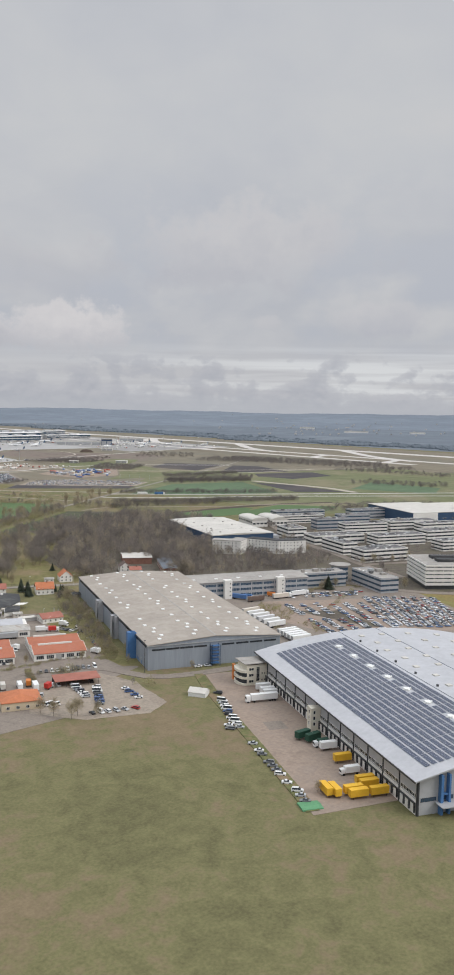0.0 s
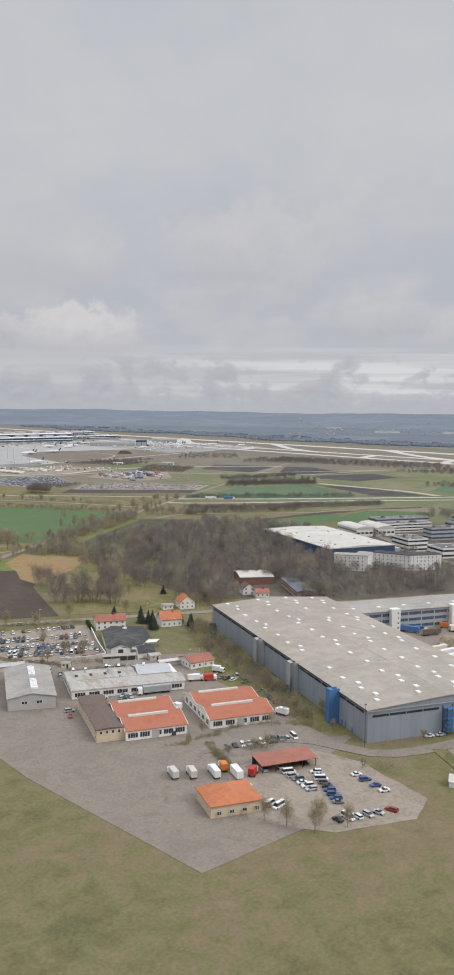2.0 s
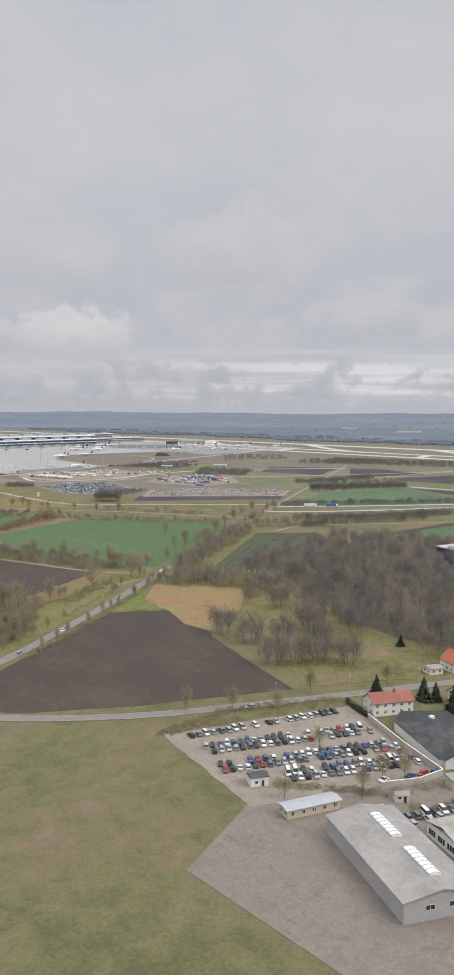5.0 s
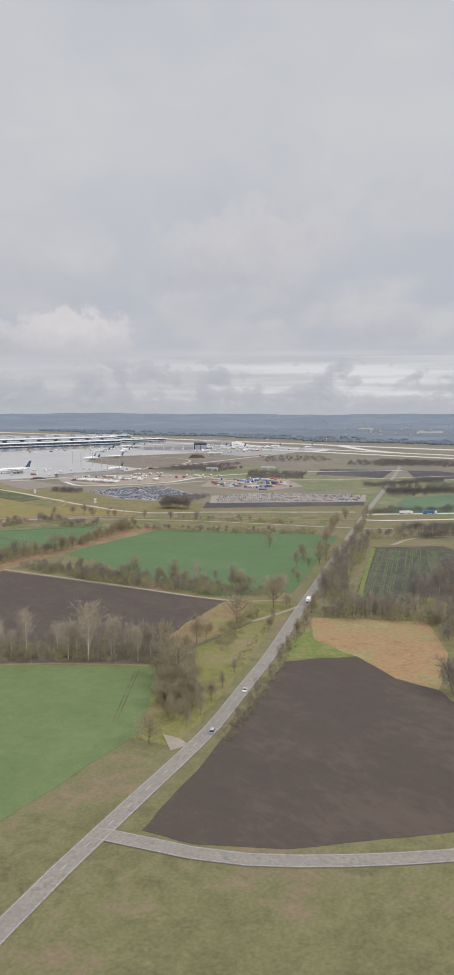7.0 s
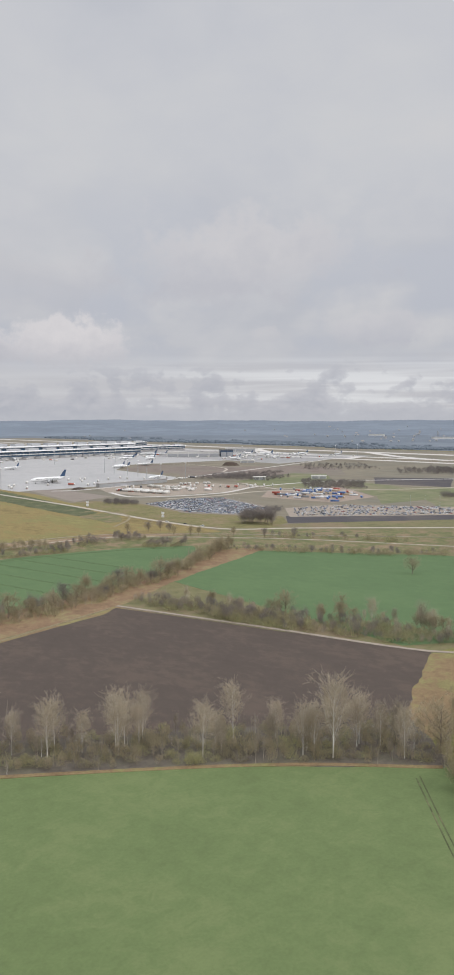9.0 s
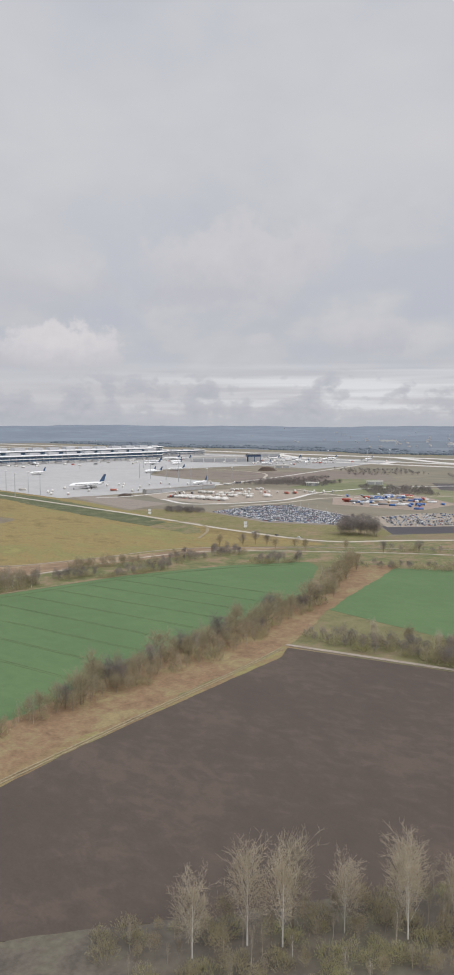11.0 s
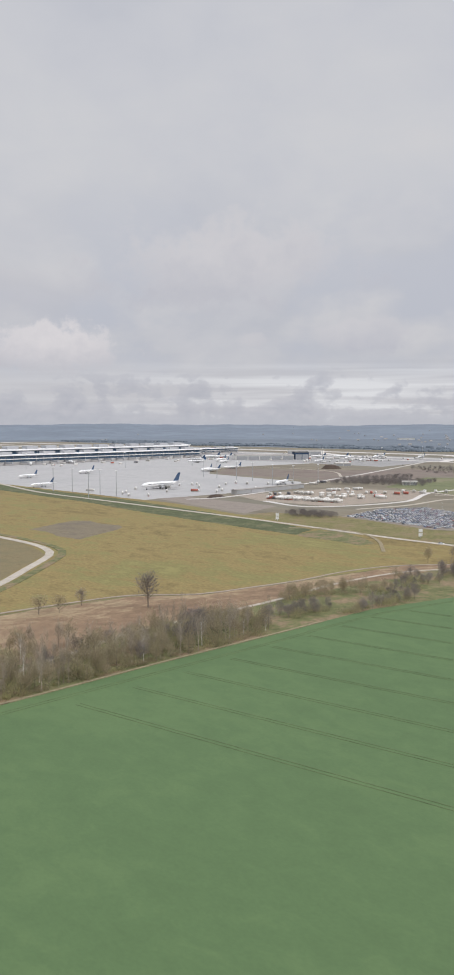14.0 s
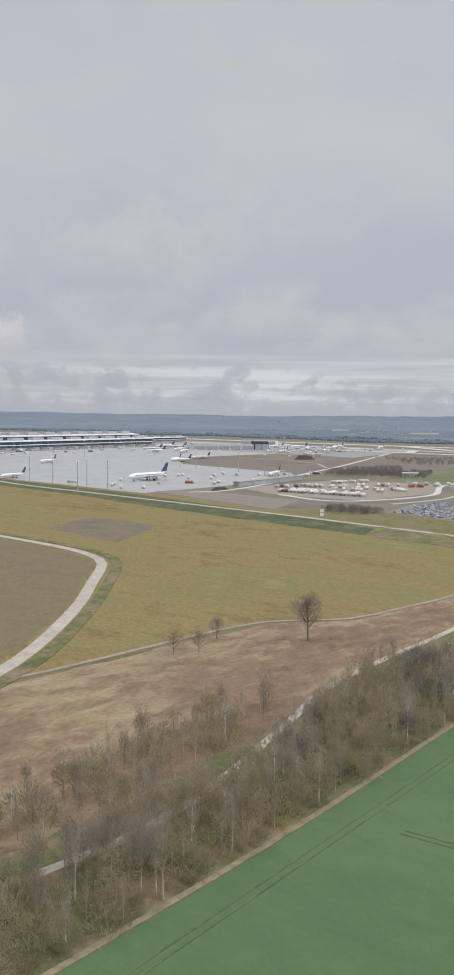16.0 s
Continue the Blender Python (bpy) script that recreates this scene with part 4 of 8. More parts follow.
sheet("hotel_wood_floor", [(440, 552), (478, 535), (520, 520), (590, 520), (594, 552), (566, 587), (540, 610), (456, 612), (436, 575)], M["leaf_litter"], "leaf litter under bare trees by the hotel", "grass")

# the works and warehouses
sheet("works_yard", [(150, 330), (214, 330), (232, 362), (262, 372), (272, 420), (300, 500), (262, 520), (222, 545), (178, 558), (140, 540), (140, 420)], M["asphalt"],
      "worn grey asphalt between the workshops", "yard")
sheet("carport_lot", [(200, 380), (240, 376), (247, 352), (241, 318), (226, 311), (198, 322), (182, 345)], M["gravel"], "pale gravel parking lot by the carport", "car park")
sheet("gravel_lot", [(192, 622), (270, 597), (262, 575), (243, 532), (178, 556)], M["gravel"], "pale gravel used-car lot", "car park")
sheet("orchard_grass", [(268, 500), (300, 500), (330, 570), (372, 572), (345, 560), (325, 548), (300, 470), (280, 430), (266, 372), (256, 378)], M["meadow"], "scruffy grass along the warehouse", "grass")
sheet("solar_yard", [(283, 340), (272, 318), (212, 194), (246, 182), (300, 308), (303, 332)], M["yard"], "brown paved loading yard", "yard")
sheet("dock_apron", [(255, 261), (263, 257), (267, 266), (259, 270)], M["asphalt"], "darker asphalt patch in the loading yard", "yard")
sheet("lorry_yard", [(340, 336), (405, 520), (410, 470), (520, 445), (560, 380), (480, 300), (372, 345)], M["asphalt"], "asphalt lorry yard and car park", "yard")
sheet("park_ground", [(520, 500), (560, 620), (700, 780), (1000, 640), (900, 420), (700, 330), (580, 360), (530, 420)], M["leaf_litter"], "bare planted ground between the streets of the business park", "ground")
sheet("car_park_bay", [(392, 425), (425, 446), (545, 380), (478, 306), (400, 348)], M["yard"], "brown paved staff car park", "car park")
sheet("planted_bay", [(425, 412), (450, 394), (440, 345), (431, 350)], M["leaf_litter"], "planted strip in the car park", "grass")
sheet("lawn_by_tower", [(545, 395), (570, 372), (640, 300), (560, 300), (520, 340)], M["dry_grass"], "yellowed lawn beside the street", "grass")

# roads and tracks
ribbon("main_road", [(110, 707), (150, 729), (176, 743), (204, 759), (245, 786.5), (272, 804.5), (303, 826.5), (385, 886.5), (523, 986), (609, 1048), (757, 1154), (1170, 1446), (1430, 1632), (1600, 1765)], 6.2, M["road"],
       "straight grey country road with worn white edge lines", edges=True, dashes=True)
ribbon("main_road", [(-3200, -1420), (-1600, -390), (-330, 430), (-120, 563), (0, 638), (70, 683), (111, 707.6)], 6.2, M["road"], "straight grey country road", edges=True)
ribbon("lot_road", [(128, 717), (150, 680), (193, 646), (235, 626), (280, 607), (323, 590), (365, 573), (440, 545), (520, 470)], 6.5, M["road"], "grey village road", edges=True)
ribbon("hall_road", [(205, 400), (232, 392), (247, 379), (256, 356), (272, 346), (300, 339), (345, 330), (375, 345)], 7.0, M["asphalt"], "asphalt access road round the warehouse")
ribbon("yard_verge", [(280, 342), (266, 314), (246, 268), (230, 232), (214, 196)], 5.0, M["verge"], "green verge behind the parked cars", "grass")
ribbon("boundary_road", [(640, 2310), (598, 2110), (590, 1948), (585, 1805), (580, 1653), (572, 1540), (566, 1450), (575, 1341), (640, 1290), (770, 1180)], 6.5, M["track"], "pale boundary road along the airfield")
ribbon("cycle_track", [(60, 1330), (120, 1326), (185, 1343), (213, 1352), (257, 1357), (311, 1360), (389, 1371), (452, 1364), (495, 1330), (523, 1300), (579, 1233), (655, 1100), (690, 1060)], 2.5, M["track"], "pale gravel cycle track")
ribbon("meadow_path", [(60, 1448), (148, 1433), (175, 1430), (228, 1428), (268, 1423), (298, 1401), (330, 1396), (372, 1392), (415, 1394), (460, 1384), (502, 1350), (545, 1314), (620, 1230), (720, 1120)], 2.2, M["gravel"], "narrow path in the grass")
ribbon("track_bank", [(340, 2000), (338, 1760), (339, 1690), (338, 1642), (332, 1606), (317, 1576), (276, 1534), (232, 1493), (172, 1445), (115, 1415), (25, 1365)], 6.0, M["verge"], "green bank beside the service track", "grass")
ribbon("bent_track", [(330, 2000), (329, 1760), (330, 1690), (329, 1640), (323, 1608), (309, 1580), (270, 1540), (227, 1498), (167, 1450), (110, 1420), (20, 1370)], 6.0, M["track"], "pale bent service track")
for o in (-0.8, 0.8):
    ribbon("field_track", [(60, 1034.5 + o), (143, 1060 + o), (195.5, 1075.8 + o), (246.6, 1091 + o), (282, 1103 + o)], 0.7, M["fallow_pale"], "dry wheel rut of a field track")
ribbon("field_edge", [(288, 1106), (318, 1010), (346, 920), (376, 894)], 3.0, M["gravel"], "pale field edge")
ribbon("farm_track", [(322, 868), (343, 871), (371, 877.5)], 2.6, M["gravel"], "gravel farm track")
for o in (-1.0, 1.0):
    ribbon("tractor_line", [(221.5 + o, 834.6), (200 + o, 811), (179 + o, 787.6)], 0.4, M["bank"], "worn wheel line in the pasture", "field", step=30)
ribbon("farm_track", [(222, 809), (233, 823), (249, 838), (264, 848), (272, 851), (292, 857), (322, 868)], 2.2, M["leaf_litter"], "narrow dark farm track between trees")
sheet("layby", [(185, 765), (178, 751), (186, 751), (187.5, 758)], M["gravel"], "pale gravel lay-by at the road", "road")
ribbon("east_road", [(757, 1156), (776, 1147), (867, 1085), (1001, 1010), (1300, 850), (1700, 640)], 7.5, M["runway"], "pale main road to the east")
ribbon("east_road_slip", [(720, 1130), (737, 1105), (829, 1050), (968, 987), (1250, 820)], 6.0, M["runway"], "pale slip road to the east")
ribbon("rail_track", [(604, 993), (668, 1000), (800, 925), (860, 912), (1100, 800)], 4.0, M["gravel"], "pale field track")
ribbon("paved_strip", [(1136, 1226), (1144, 1130), (1152, 1043), (1134, 958)], 15, M["track"], "broad pale paved strip between the fields")
ribbon("far_track", [(1171, 1421), (1284, 1390), (1488, 1394), (1696, 1340)], 5.0, M["track"], "pale field track on the plain")
ribbon("yard_road", [(730, 1790), (720, 1700), (850, 1670), (1000, 1730), (1180, 1720), (1400, 1600)], 7.0, M["runway"], "pale service road")
ribbon("service_road", [(675, 1877), (728, 1866), (860, 1905), (981, 1964), (1274, 2080), (1798, 2310)], 6.0, M["runway"], "pale service road between the aprons")
ribbon("service_road", [(1295, 2488), (1343, 2371), (1304, 2183), (1180, 2050)], 5.0, M["track"], "pale service road over the heath")
ribbon("service_road", [(731, 1648), (816, 1639), (915, 1652), (971, 1628), (1040, 1560)], 6.0, M["track"], "pale service road beside the car park")
ribbon("service_road", [(1014, 1797), (973, 1673), (952, 1579), (940, 1500)], 6.0, M["track"], "pale service road beside the yard")
ribbon("far_road", [(960, 1700), (1100, 1540), (1300, 1460), (1500, 1400)], 6.0, M["track"], "pale road on the plain")
ribbon("park_street", [(525, 470), (545, 400), (590, 360), (700, 300), (900, 200)], 9.0, M["asphalt"], "asphalt street of the business park")
ribbon("park_street", [(540, 395), (500, 300), (470, 200), (430, 60)], 8.0, M["asphalt"], "asphalt street of the business park")
ribbon("park_street", [(585, 440), (604, 500), (630, 560), (650, 620), (690, 690), (745, 790)], 9.0, M["asphalt"], "asphalt street of the business park")
ribbon("park_street", [(604, 500), (680, 470), (780, 430), (900, 380)], 8.0, M["asphalt"], "asphalt street of the business park")
ribbon("runway", [(2300, 200), (2300, 5600)], 60, M["runway"], "long pale concrete runway", "runway", step=300)
ribbon("taxiway", [(2005, 1150), (2005, 5200)], 34, M["runway"], "pale concrete taxiway", "runway", step=300)
ribbon("taxiway", [(1868, 1380), (1868, 4800)], 32, M["runway"], "pale concrete taxiway", "runway", step=300)
for taxi_y in (1500, 2060, 2640, 3300):
    ribbon("taxiway", [(1990, taxi_y - 30), (2075, taxi_y + 190), (2285, taxi_y + 500)], 34, M["runway"], "pale concrete high-speed taxiway", "runway", step=60)
for taxi_y in (1480, 1760, 2300, 2900):
    ribbon("taxiway", [(1868, taxi_y), (2005, taxi_y + 60)], 26, M["runway"], "pale concrete taxiway link", "runway", step=60)

ribbon("field_verge", [(60, 1301.5), (135, 1303), (200, 1307), (262, 1309.5), (300, 1311.5)], 1.4, M["fallow_pale"], "pale grass verge along the crop", "grass")
# tractor lines in the large green field
for k in range(9):
    x = 150 + 25 * k
    for o in (-0.9, 0.9):
        y0 = 1103 + max(0, (x - 158)) * 0.33
        y1 = 1286 + (x - 150) * 0.09 if x < 335 else 1303 - (x - 335) * 0.30
        ribbon("tractor_line", [(x + o + (y1 - y0) * 0.0, y1), (x + o + 36 * (y1 - y0) / 190, y0 + 12)], 0.32, M["tram"], "bare tractor line in the crop", "field", step=60)
for o in (-0.9, 0.9):
    ribbon("tractor_line", [(75, 1292 + o), (190, 1297 + o), (262, 1300 + o), (335, 1304 + o), (415, 1289 + o), (460, 1268 + o)], 0.36, M["tram"], "bare tractor line in the crop", "field", step=30)

# the slope under the airfield road
ribbon("ramp_path", [(556, 1580), (571, 1556), (578, 1528), (562, 1492), (540, 1465), (522, 1449), (500, 1430)], 3.0, M["fallow_pale"], "pale earth ramp down the slope", "grass")
sheet("bank_end", [(524, 1543), (562, 1550), (561, 1518), (550, 1488), (530, 1462), (514, 1464), (519, 1499), (518, 1526)], M["verge"], "rough olive end of the slope", "grass")
sheet("bank_foot", [(560, 1555), (572, 1600), (584, 1690), (606, 1830), (618, 1930), (628, 2300), (580, 2300), (562, 1930), (545, 1820), (532, 1690), (526, 1600), (524, 1543)], M["bank"], "dark green slope under the airfield road", "grass")


# ---- warehouses ----
def hall_grey():
    w, d, e = 78.0, 194.0, 13.8
    b = thing("warehouse", pose(262.4, 363.7, 0, 0, 0, -20.2), "large blue-grey clad warehouse with rows of roof lights", "warehouse")
    top = lambda x: e + 2.6 * (1 - abs(x - w / 2) / (w / 2))
    part("wall", Shape().along_y([(0, -0.3), (w, -0.3), (w, e - 0.3), (w / 2, top(w / 2) - 0.3), (0, e - 0.3)], 0, d), M["clad_blue_grey"], b, "blue-grey metal cladding")
    roof = Shape().along_y([(-0.5, e), (w / 2, top(w / 2)), (w + 0.5, e), (w + 0.5, e - 0.35), (w / 2, top(w / 2) - 0.35), (-0.5, e - 0.35)], -0.5, d + 0.5)
    part("roof", roof, M["roof_grey"], b, "grey-brown felt roof")
    part("ridge_cap", Shape().along_y([(w / 2 - 0.6, top(w / 2) - 0.02), (w / 2, top(w / 2) + 0.08), (w / 2 + 0.6, top(w / 2) - 0.02)], -0.4, d + 0.4), M["roof_flat"], b)
    for y in (52, 118):
        part("roof_seam", Shape().along_y([(-0.4, e + 0.02), (w / 2, top(w / 2) + 0.05), (w + 0.4, e + 0.02), (w + 0.4, e - 0.1), (w / 2, top(w / 2) - 0.1), (-0.4, e - 0.1)], y, y + 0.35), M["roof_flat"], b)
    part("gutter", Shape().box(-0.75, -0.5, -0.5, d + 0.5, e - 0.5, e + 0.05), M["steel_dark"], b)
    part("gutter", Shape().box(-0.5, w + 0.5, -0.72, -0.5, e - 0.75, e - 0.35), M["steel"], b)
    me = Shape().box(-0.95, 0.95, -1.3, 1.3, 0.0, 0.5).mesh("roof_light", M["skylight"])
    for r, x in enumerate((9.2, 29.2, 48.2, 66.8)):
        for k in range(13):
            if (r, k) in ((0, 4), (2, 9)):
                continue
            part("roof_light", me, None, b, "", pose(x + (0.5 if k % 2 else -0.5), 8 + k * 15.2, top(x) - 0.05))
            if k in (0, 1, 5, 8, 11):
                part("roof_light", me, None, b, "", pose(x + 2.6, 14.5 + k * 15.2, top(x + 2.6) - 0.05))
    panel = Shape().box(-0.06, 0.0, -2.9, 2.9, 0.3, e - 3.0).mesh("wall_panel", M["clad_blue_grey"])
    for k in range(32):
        part("wall_panel", panel, None, b, "", pose(0, 3.05 + k * 6.05, 0))
    for k in range(24):
        facade(b, w, d, "w", e - 2.4, 1, 7.0, 1.1, "glass", "steel_dark", 5, 3 + k * 7.85, 10.4 + k * 7.85, "window")
    facade(b, w, d, "s", e - 3.4, 4, 7.6, 1.0, "glass", "steel_dark", 5, 2, 34)
    facade(b, w, d, "s", e - 3.4, 4, 7.6, 1.0, "glass", "steel_dark", 5, 42, 76)
    for k in range(5):
        facade(b, w, d, "w", 2.2, 1, 1.4, 1.0, "glass", "white_wall", 0, d - 16 - k * 9, d - 12 - k * 9)
    for y, h in ((67, 14.2), (110, 14.2)):
        t = part("stair_tower", Shape().box(-4.2, -2.6, y, y + 5.0, -0.3, h).box(-4.2, 0.0, y, y + 0.5, -0.3, h).box(-4.2, 0, y + 4.5, y + 5, -0.3, h), M["clad_light"], b, "pale grey stair tower")
        s = Shape()
        for k in range(8):
            s.box(-2.6, -0.05, y + 0.5, y + 4.5, 1.2 + k * 1.6, 1.35 + k * 1.6)
        part("landing", s, M["steel_dark"], t)
    t = part("stair_tower", Shape().box(-5.0, -3.2, 24.5, 27.8, -0.3, 14.9).box(-5.0, 0, 27.5, 28.0, -0.3, 14.9).box(-3.2, 0.0, 24.5, 25.0, -0.3, 14.9), M["blue"], b, "bright blue stair tower")
    s = Shape()
    for k in range(9):
        s.box(-3.2, -0.05, 25.0, 27.5, 0.8 + k * 1.6, 0.95 + k * 1.6)
    part("landing", s, M["steel"], t)
    part("escape_frame", Shape().box(-0.9, -0.7, 28.2, 33, 0, 14).box(-0.9, -0.7, 33.0, 33.3, 0, 14.2), M["clad_navy"], b)
    # open blue stair on the end wall
    st = part("fire_stair", Shape().box(35.5, 35.8, -3.6, -3.3, -0.3, 12).box(40.2, 40.5, -3.6, -3.3, -0.3, 12).box(35.5, 35.8, -0.4, -0.1, -0.3, 12).box(40.2, 40.5, -0.4, -0.1, -0.3, 12), M["clad_navy"], b, "blue steel fire stair")
    for k in range(6):
        z = 1.5 + k * 1.9
        part("flight", Shape().along_x([(-3.3, z), (-0.4, z), (-0.4, z + 0.15), (-3.3, z + 0.15)], 35.8, 40.2).box(35.8, 40.2, -3.45, -3.38, z + 0.9, z + 1.0), M["blue"], st)
    part("lamp_pole", Shape().tube((-2.5, -2.5, -0.3), (-2.5, -2.5, 17.5), 0.14, 0.08, 6).box(-3.0, -2.0, -2.6, -2.4, 17.3, 17.5), M["steel_dark"], b)
    for y in (12, 18, 21):
        part("door", Shape().box(-0.12, -0.02, y, y + 1.1, 0, 2.1), M["blue"], b, "blue steel door")
    return b


def hall_solar():
    w, d, e, rise = 126.0, 160.0, 14.0, 7.6
    b = thing("warehouse", pose(240.0, 170.8, 0, 0, 0, -22.9), "huge pale logistics hall with solar panels and dock doors", "warehouse")
    top = lambda x: e + rise * (1 - ((x - w / 2) / (w / 2)) ** 2)
    xs = [w * i / 16 for i in range(17)]
    part("wall", Shape().along_y([(w, -0.3), (0, -0.3)] + [(x, top(x) - 0.4) for x in xs], 0, d), M["clad_light"], b, "pale grey metal cladding")
    up = [(-2.2, e - 0.45)] + [(x, top(x)) for x in xs[0:]] + [(w + 2.2, e - 0.45)]
    down = [(x, z - 0.55) for x, z in up[::-1]]
    part("roof", Shape().along_y(up + down, -2.2, d + 2.2), M["roof_pale"], b, "pale grey vaulted roof")
    part("gutter", Shape().box(-2.5, -2.2, -2.2, d + 2.2, e - 1.1, e - 0.5), M["steel_dark"], b)
    slope = lambda x: math.degrees(math.atan2(top(x + 0.5) - top(x - 0.5), 1))
    for i in range(14):
        x = 6.5 + i * 2.85
        lo, hi = (4, d - 3)
        n = int((hi - lo) / 8.6)
        for k in range(n):
            if i == 10 and k % 2 == 1:
                hatch = part("roof_hatch", Shape().box(-1.2, 1.2, -1.2, 1.2, -0.1, 0.7).box(-2.0, 2.0, -0.4, 0.4, -0.1, 0.45).box(-0.4, 0.4, -2.0, 2.0, -0.1, 0.45), M["skylight"], b, "white roof hatch")
                hatch.matrix_basis = pose(x, lo + 8.6 * k + 4.3, top(x) + 0.05, 0, -slope(x), 0)
                continue
            part("solar_panel", SOLAR, None, b, "", pose(x, lo + 8.6 * k + 4.3, top(x) + 0.10, 0, -slope(x), 0))
    me = Shape().box(-1.3, 1.3, -1.3, 1.3, -0.2, 0.45).mesh("roof_light", M["roof_white"])
    for x in (54, 66, 82, 100):
        for k in range(11):
            part("roof_light", me, None, b, "", pose(x + (k % 2) * 2, 9 + k * 14, top(x)))
    for x in (46.5, w / 2 + 6):
        part("roof_seam", Shape().box(x, x + 0.35, -2.0, d + 2.0, top(x) - 0.3, top(x) + 0.09), M["roof_slate"], b)
    for k in range(8):
        part("roof_vent", Shape().box(48.2, 49.0, 10 + k * 18.5, 10.8 + k * 18.5, top(48) - 0.2, top(48) + 1.0), M["steel_dark"], b)
    # bays of the long side
    n = 13
    bay = d / n
    for k in range(n + 1):
        part("column", Shape().box(-0.4, 0.0, k * bay - 0.16, k * bay + 0.16, -0.3, e - 0.5), M["steel_dark"], b)
    dock = Shape().box(-0.25, 0.0, -1.5, 1.5, 1.1, 4.1)
    dock.now = 1
    dock = dock.box(-0.8, -0.25, -1.9, -1.5, 0.9, 4.5).box(-0.8, -0.25, 1.5, 1.9, 0.9, 4.5).box(-0.8, -0.25, -1.9, 1.9, 4.1, 4.6).mesh("dock_door", [M["white_wall"], M["steel_dark"]])
    for k in range(n):
        part("dock_wall", Shape().box(-0.12, 0.0, k * bay + 0.3, (k + 1) * bay - 0.3, -0.3, 5.4), M["white_wall"], b, "white lower wall")
        facade(b, w, d, "w", 6.0, 1, bay - 1.6, 1.5, "glass", "white_wall", 9, d - (k + 1) * bay + 0.5, d - k * bay - 0.5)
        for q in (0.2, 0.5, 0.8):
            part("dock_door", dock, None, b, "dock door with black rubber seal", pose(-0.12, (k + q) * bay, 0))
    # cream stair block on the yard side
    t = part("stair_block", Shape().box(-4.5, 0, 82, 86.5, -0.3, 10.5), M["cream_wall"], b, "cream stair block")
    for z in (2.6, 5.2, 7.8):
        part("window", window_mesh(1.1, 1.6), None, t, "", pose(-3.0, 82, z))
        part("window", window_mesh(1.1, 1.6), None, t, "", pose(-4.5, 84.2, z, 0, 0, -90))
    # glazed gable end with blue portal
    for k in range(9):
        part("column", Shape().box(k * 15.7 + 0.0, k * 15.7 + 0.5, -0.5, 0, -0.3, top(k * 15.7) - 0.6 if k < 8 else e - 0.6), M["steel_dark"], b)
    facade(b, w, d, "s", 4.6, 2, 6.3, 1.5, "glass_blue", "steel_dark", 7, 1, 15)
    facade(b, w, d, "s", 1.0, 6, 11, 2.6, "glass_blue", "steel_dark", 7, 16, 100)
    part("portal", Shape().box(8.4, 9.4, -2.0, -0.1, -0.3, 14.4).box(11.6, 12.4, -2.0, -0.1, -0.3, 14.4).box(9.4, 11.6, -1.6, -0.6, 7.0, 7.5), M["blue"], b, "blue steel portal")
    part("canopy", Shape().box(7, 40, -5.5, -0.2, 4.0, 4.3), M["clad_light"], b)
    return b


_ys = [0.0]
for _k in range(8):
    _ys += [_ys[-1] + 0.07, _ys[-1] + 1.04]
_ys.append(_ys[-1] + 0.07)
_n = len(_ys)
_s = Shape()
_s.add([(x, y - 4.2, z) for z in (0.0, 0.06) for x in (-1.03, 1.03) for y in _ys],
       [(2 * _n + i, 3 * _n + i, 3 * _n + i + 1, 2 * _n + i + 1) for i in range(_n - 1)]
       + [(i, 2 * _n + i, 2 * _n + i + 1, i + 1) for i in range(_n - 1)] + [(_n + i, _n + i + 1, 3 * _n + i + 1, 3 * _n + i) for i in range(_n - 1)])
_s.mi = [1 - i % 2 for i in range(_n - 1)] + [1] * (2 * _n - 2)
SOLAR = _s.mesh("solar_panel", [M["panel"], M["steel"]])
hall_grey()
hall_solar()


def office_cream():
    b = thing("office_building", pose(283.8, 313.3, 0, 0, 0, -21), "cream three-storey office with curved balconies and flat roof", "office building")
    w, d, h = 15.0, 13.0, 10.6
    part("wall", Shape().box(4.0, w, 0, d, -0.3, h), M["cream_wall"], b)
    arc = [(4.0, 0.0)] + [(4.0 - 4.0 * math.sin(math.pi * k / 12), d / 2 - d / 2 * math.cos(math.pi * k / 12)) for k in range(1, 12)] + [(4.0, d)]
    for z in (0.9, 4.2, 7.5):
        part("balcony", Shape().prism(arc, z - 0.9, z + 0.35), M["cream_wall"], b, "curved cream balcony")
    inner = [(x * 0.8 + 0.8, y) for x, y in arc]
    for z in (1.25, 4.55):
        part("glazing", Shape().prism(inner, z, z + 2.1), M["glass"], b, "curved window band")
    part("bay", Shape().box(1.0, 2.2, d - 1.5, d + 0.8, -0.3, 8.0), M["orange"], b, "orange wall panel")
    part("roof", Shape().along_x([(-1.0, h + 1.1), (d + 1.0, h + 0.2), (d + 1.0, h - 0.1), (-1.0, h + 0.8)], 2.6, w + 1.2), M["roof_flat"], b, "flat overhanging roof")
    for z in (1.4, 4.6, 7.7):
        facade(b, w, d, "s", z, 1, 2.6, 1.4, "glass", "cream_wall", 1, 4.6, 8.2)
    facade(b, w, d, "s", 2.0, 1, 1.8, 7.4, "glass", "cream_wall", 1, 8.8, 11.4)
    for z in (2.0, 5.4):
        facade(b, w, d, "s", z, 2, 0.7, 0.9, "glass", "cream_wall", 0, 11.6, 14.6)


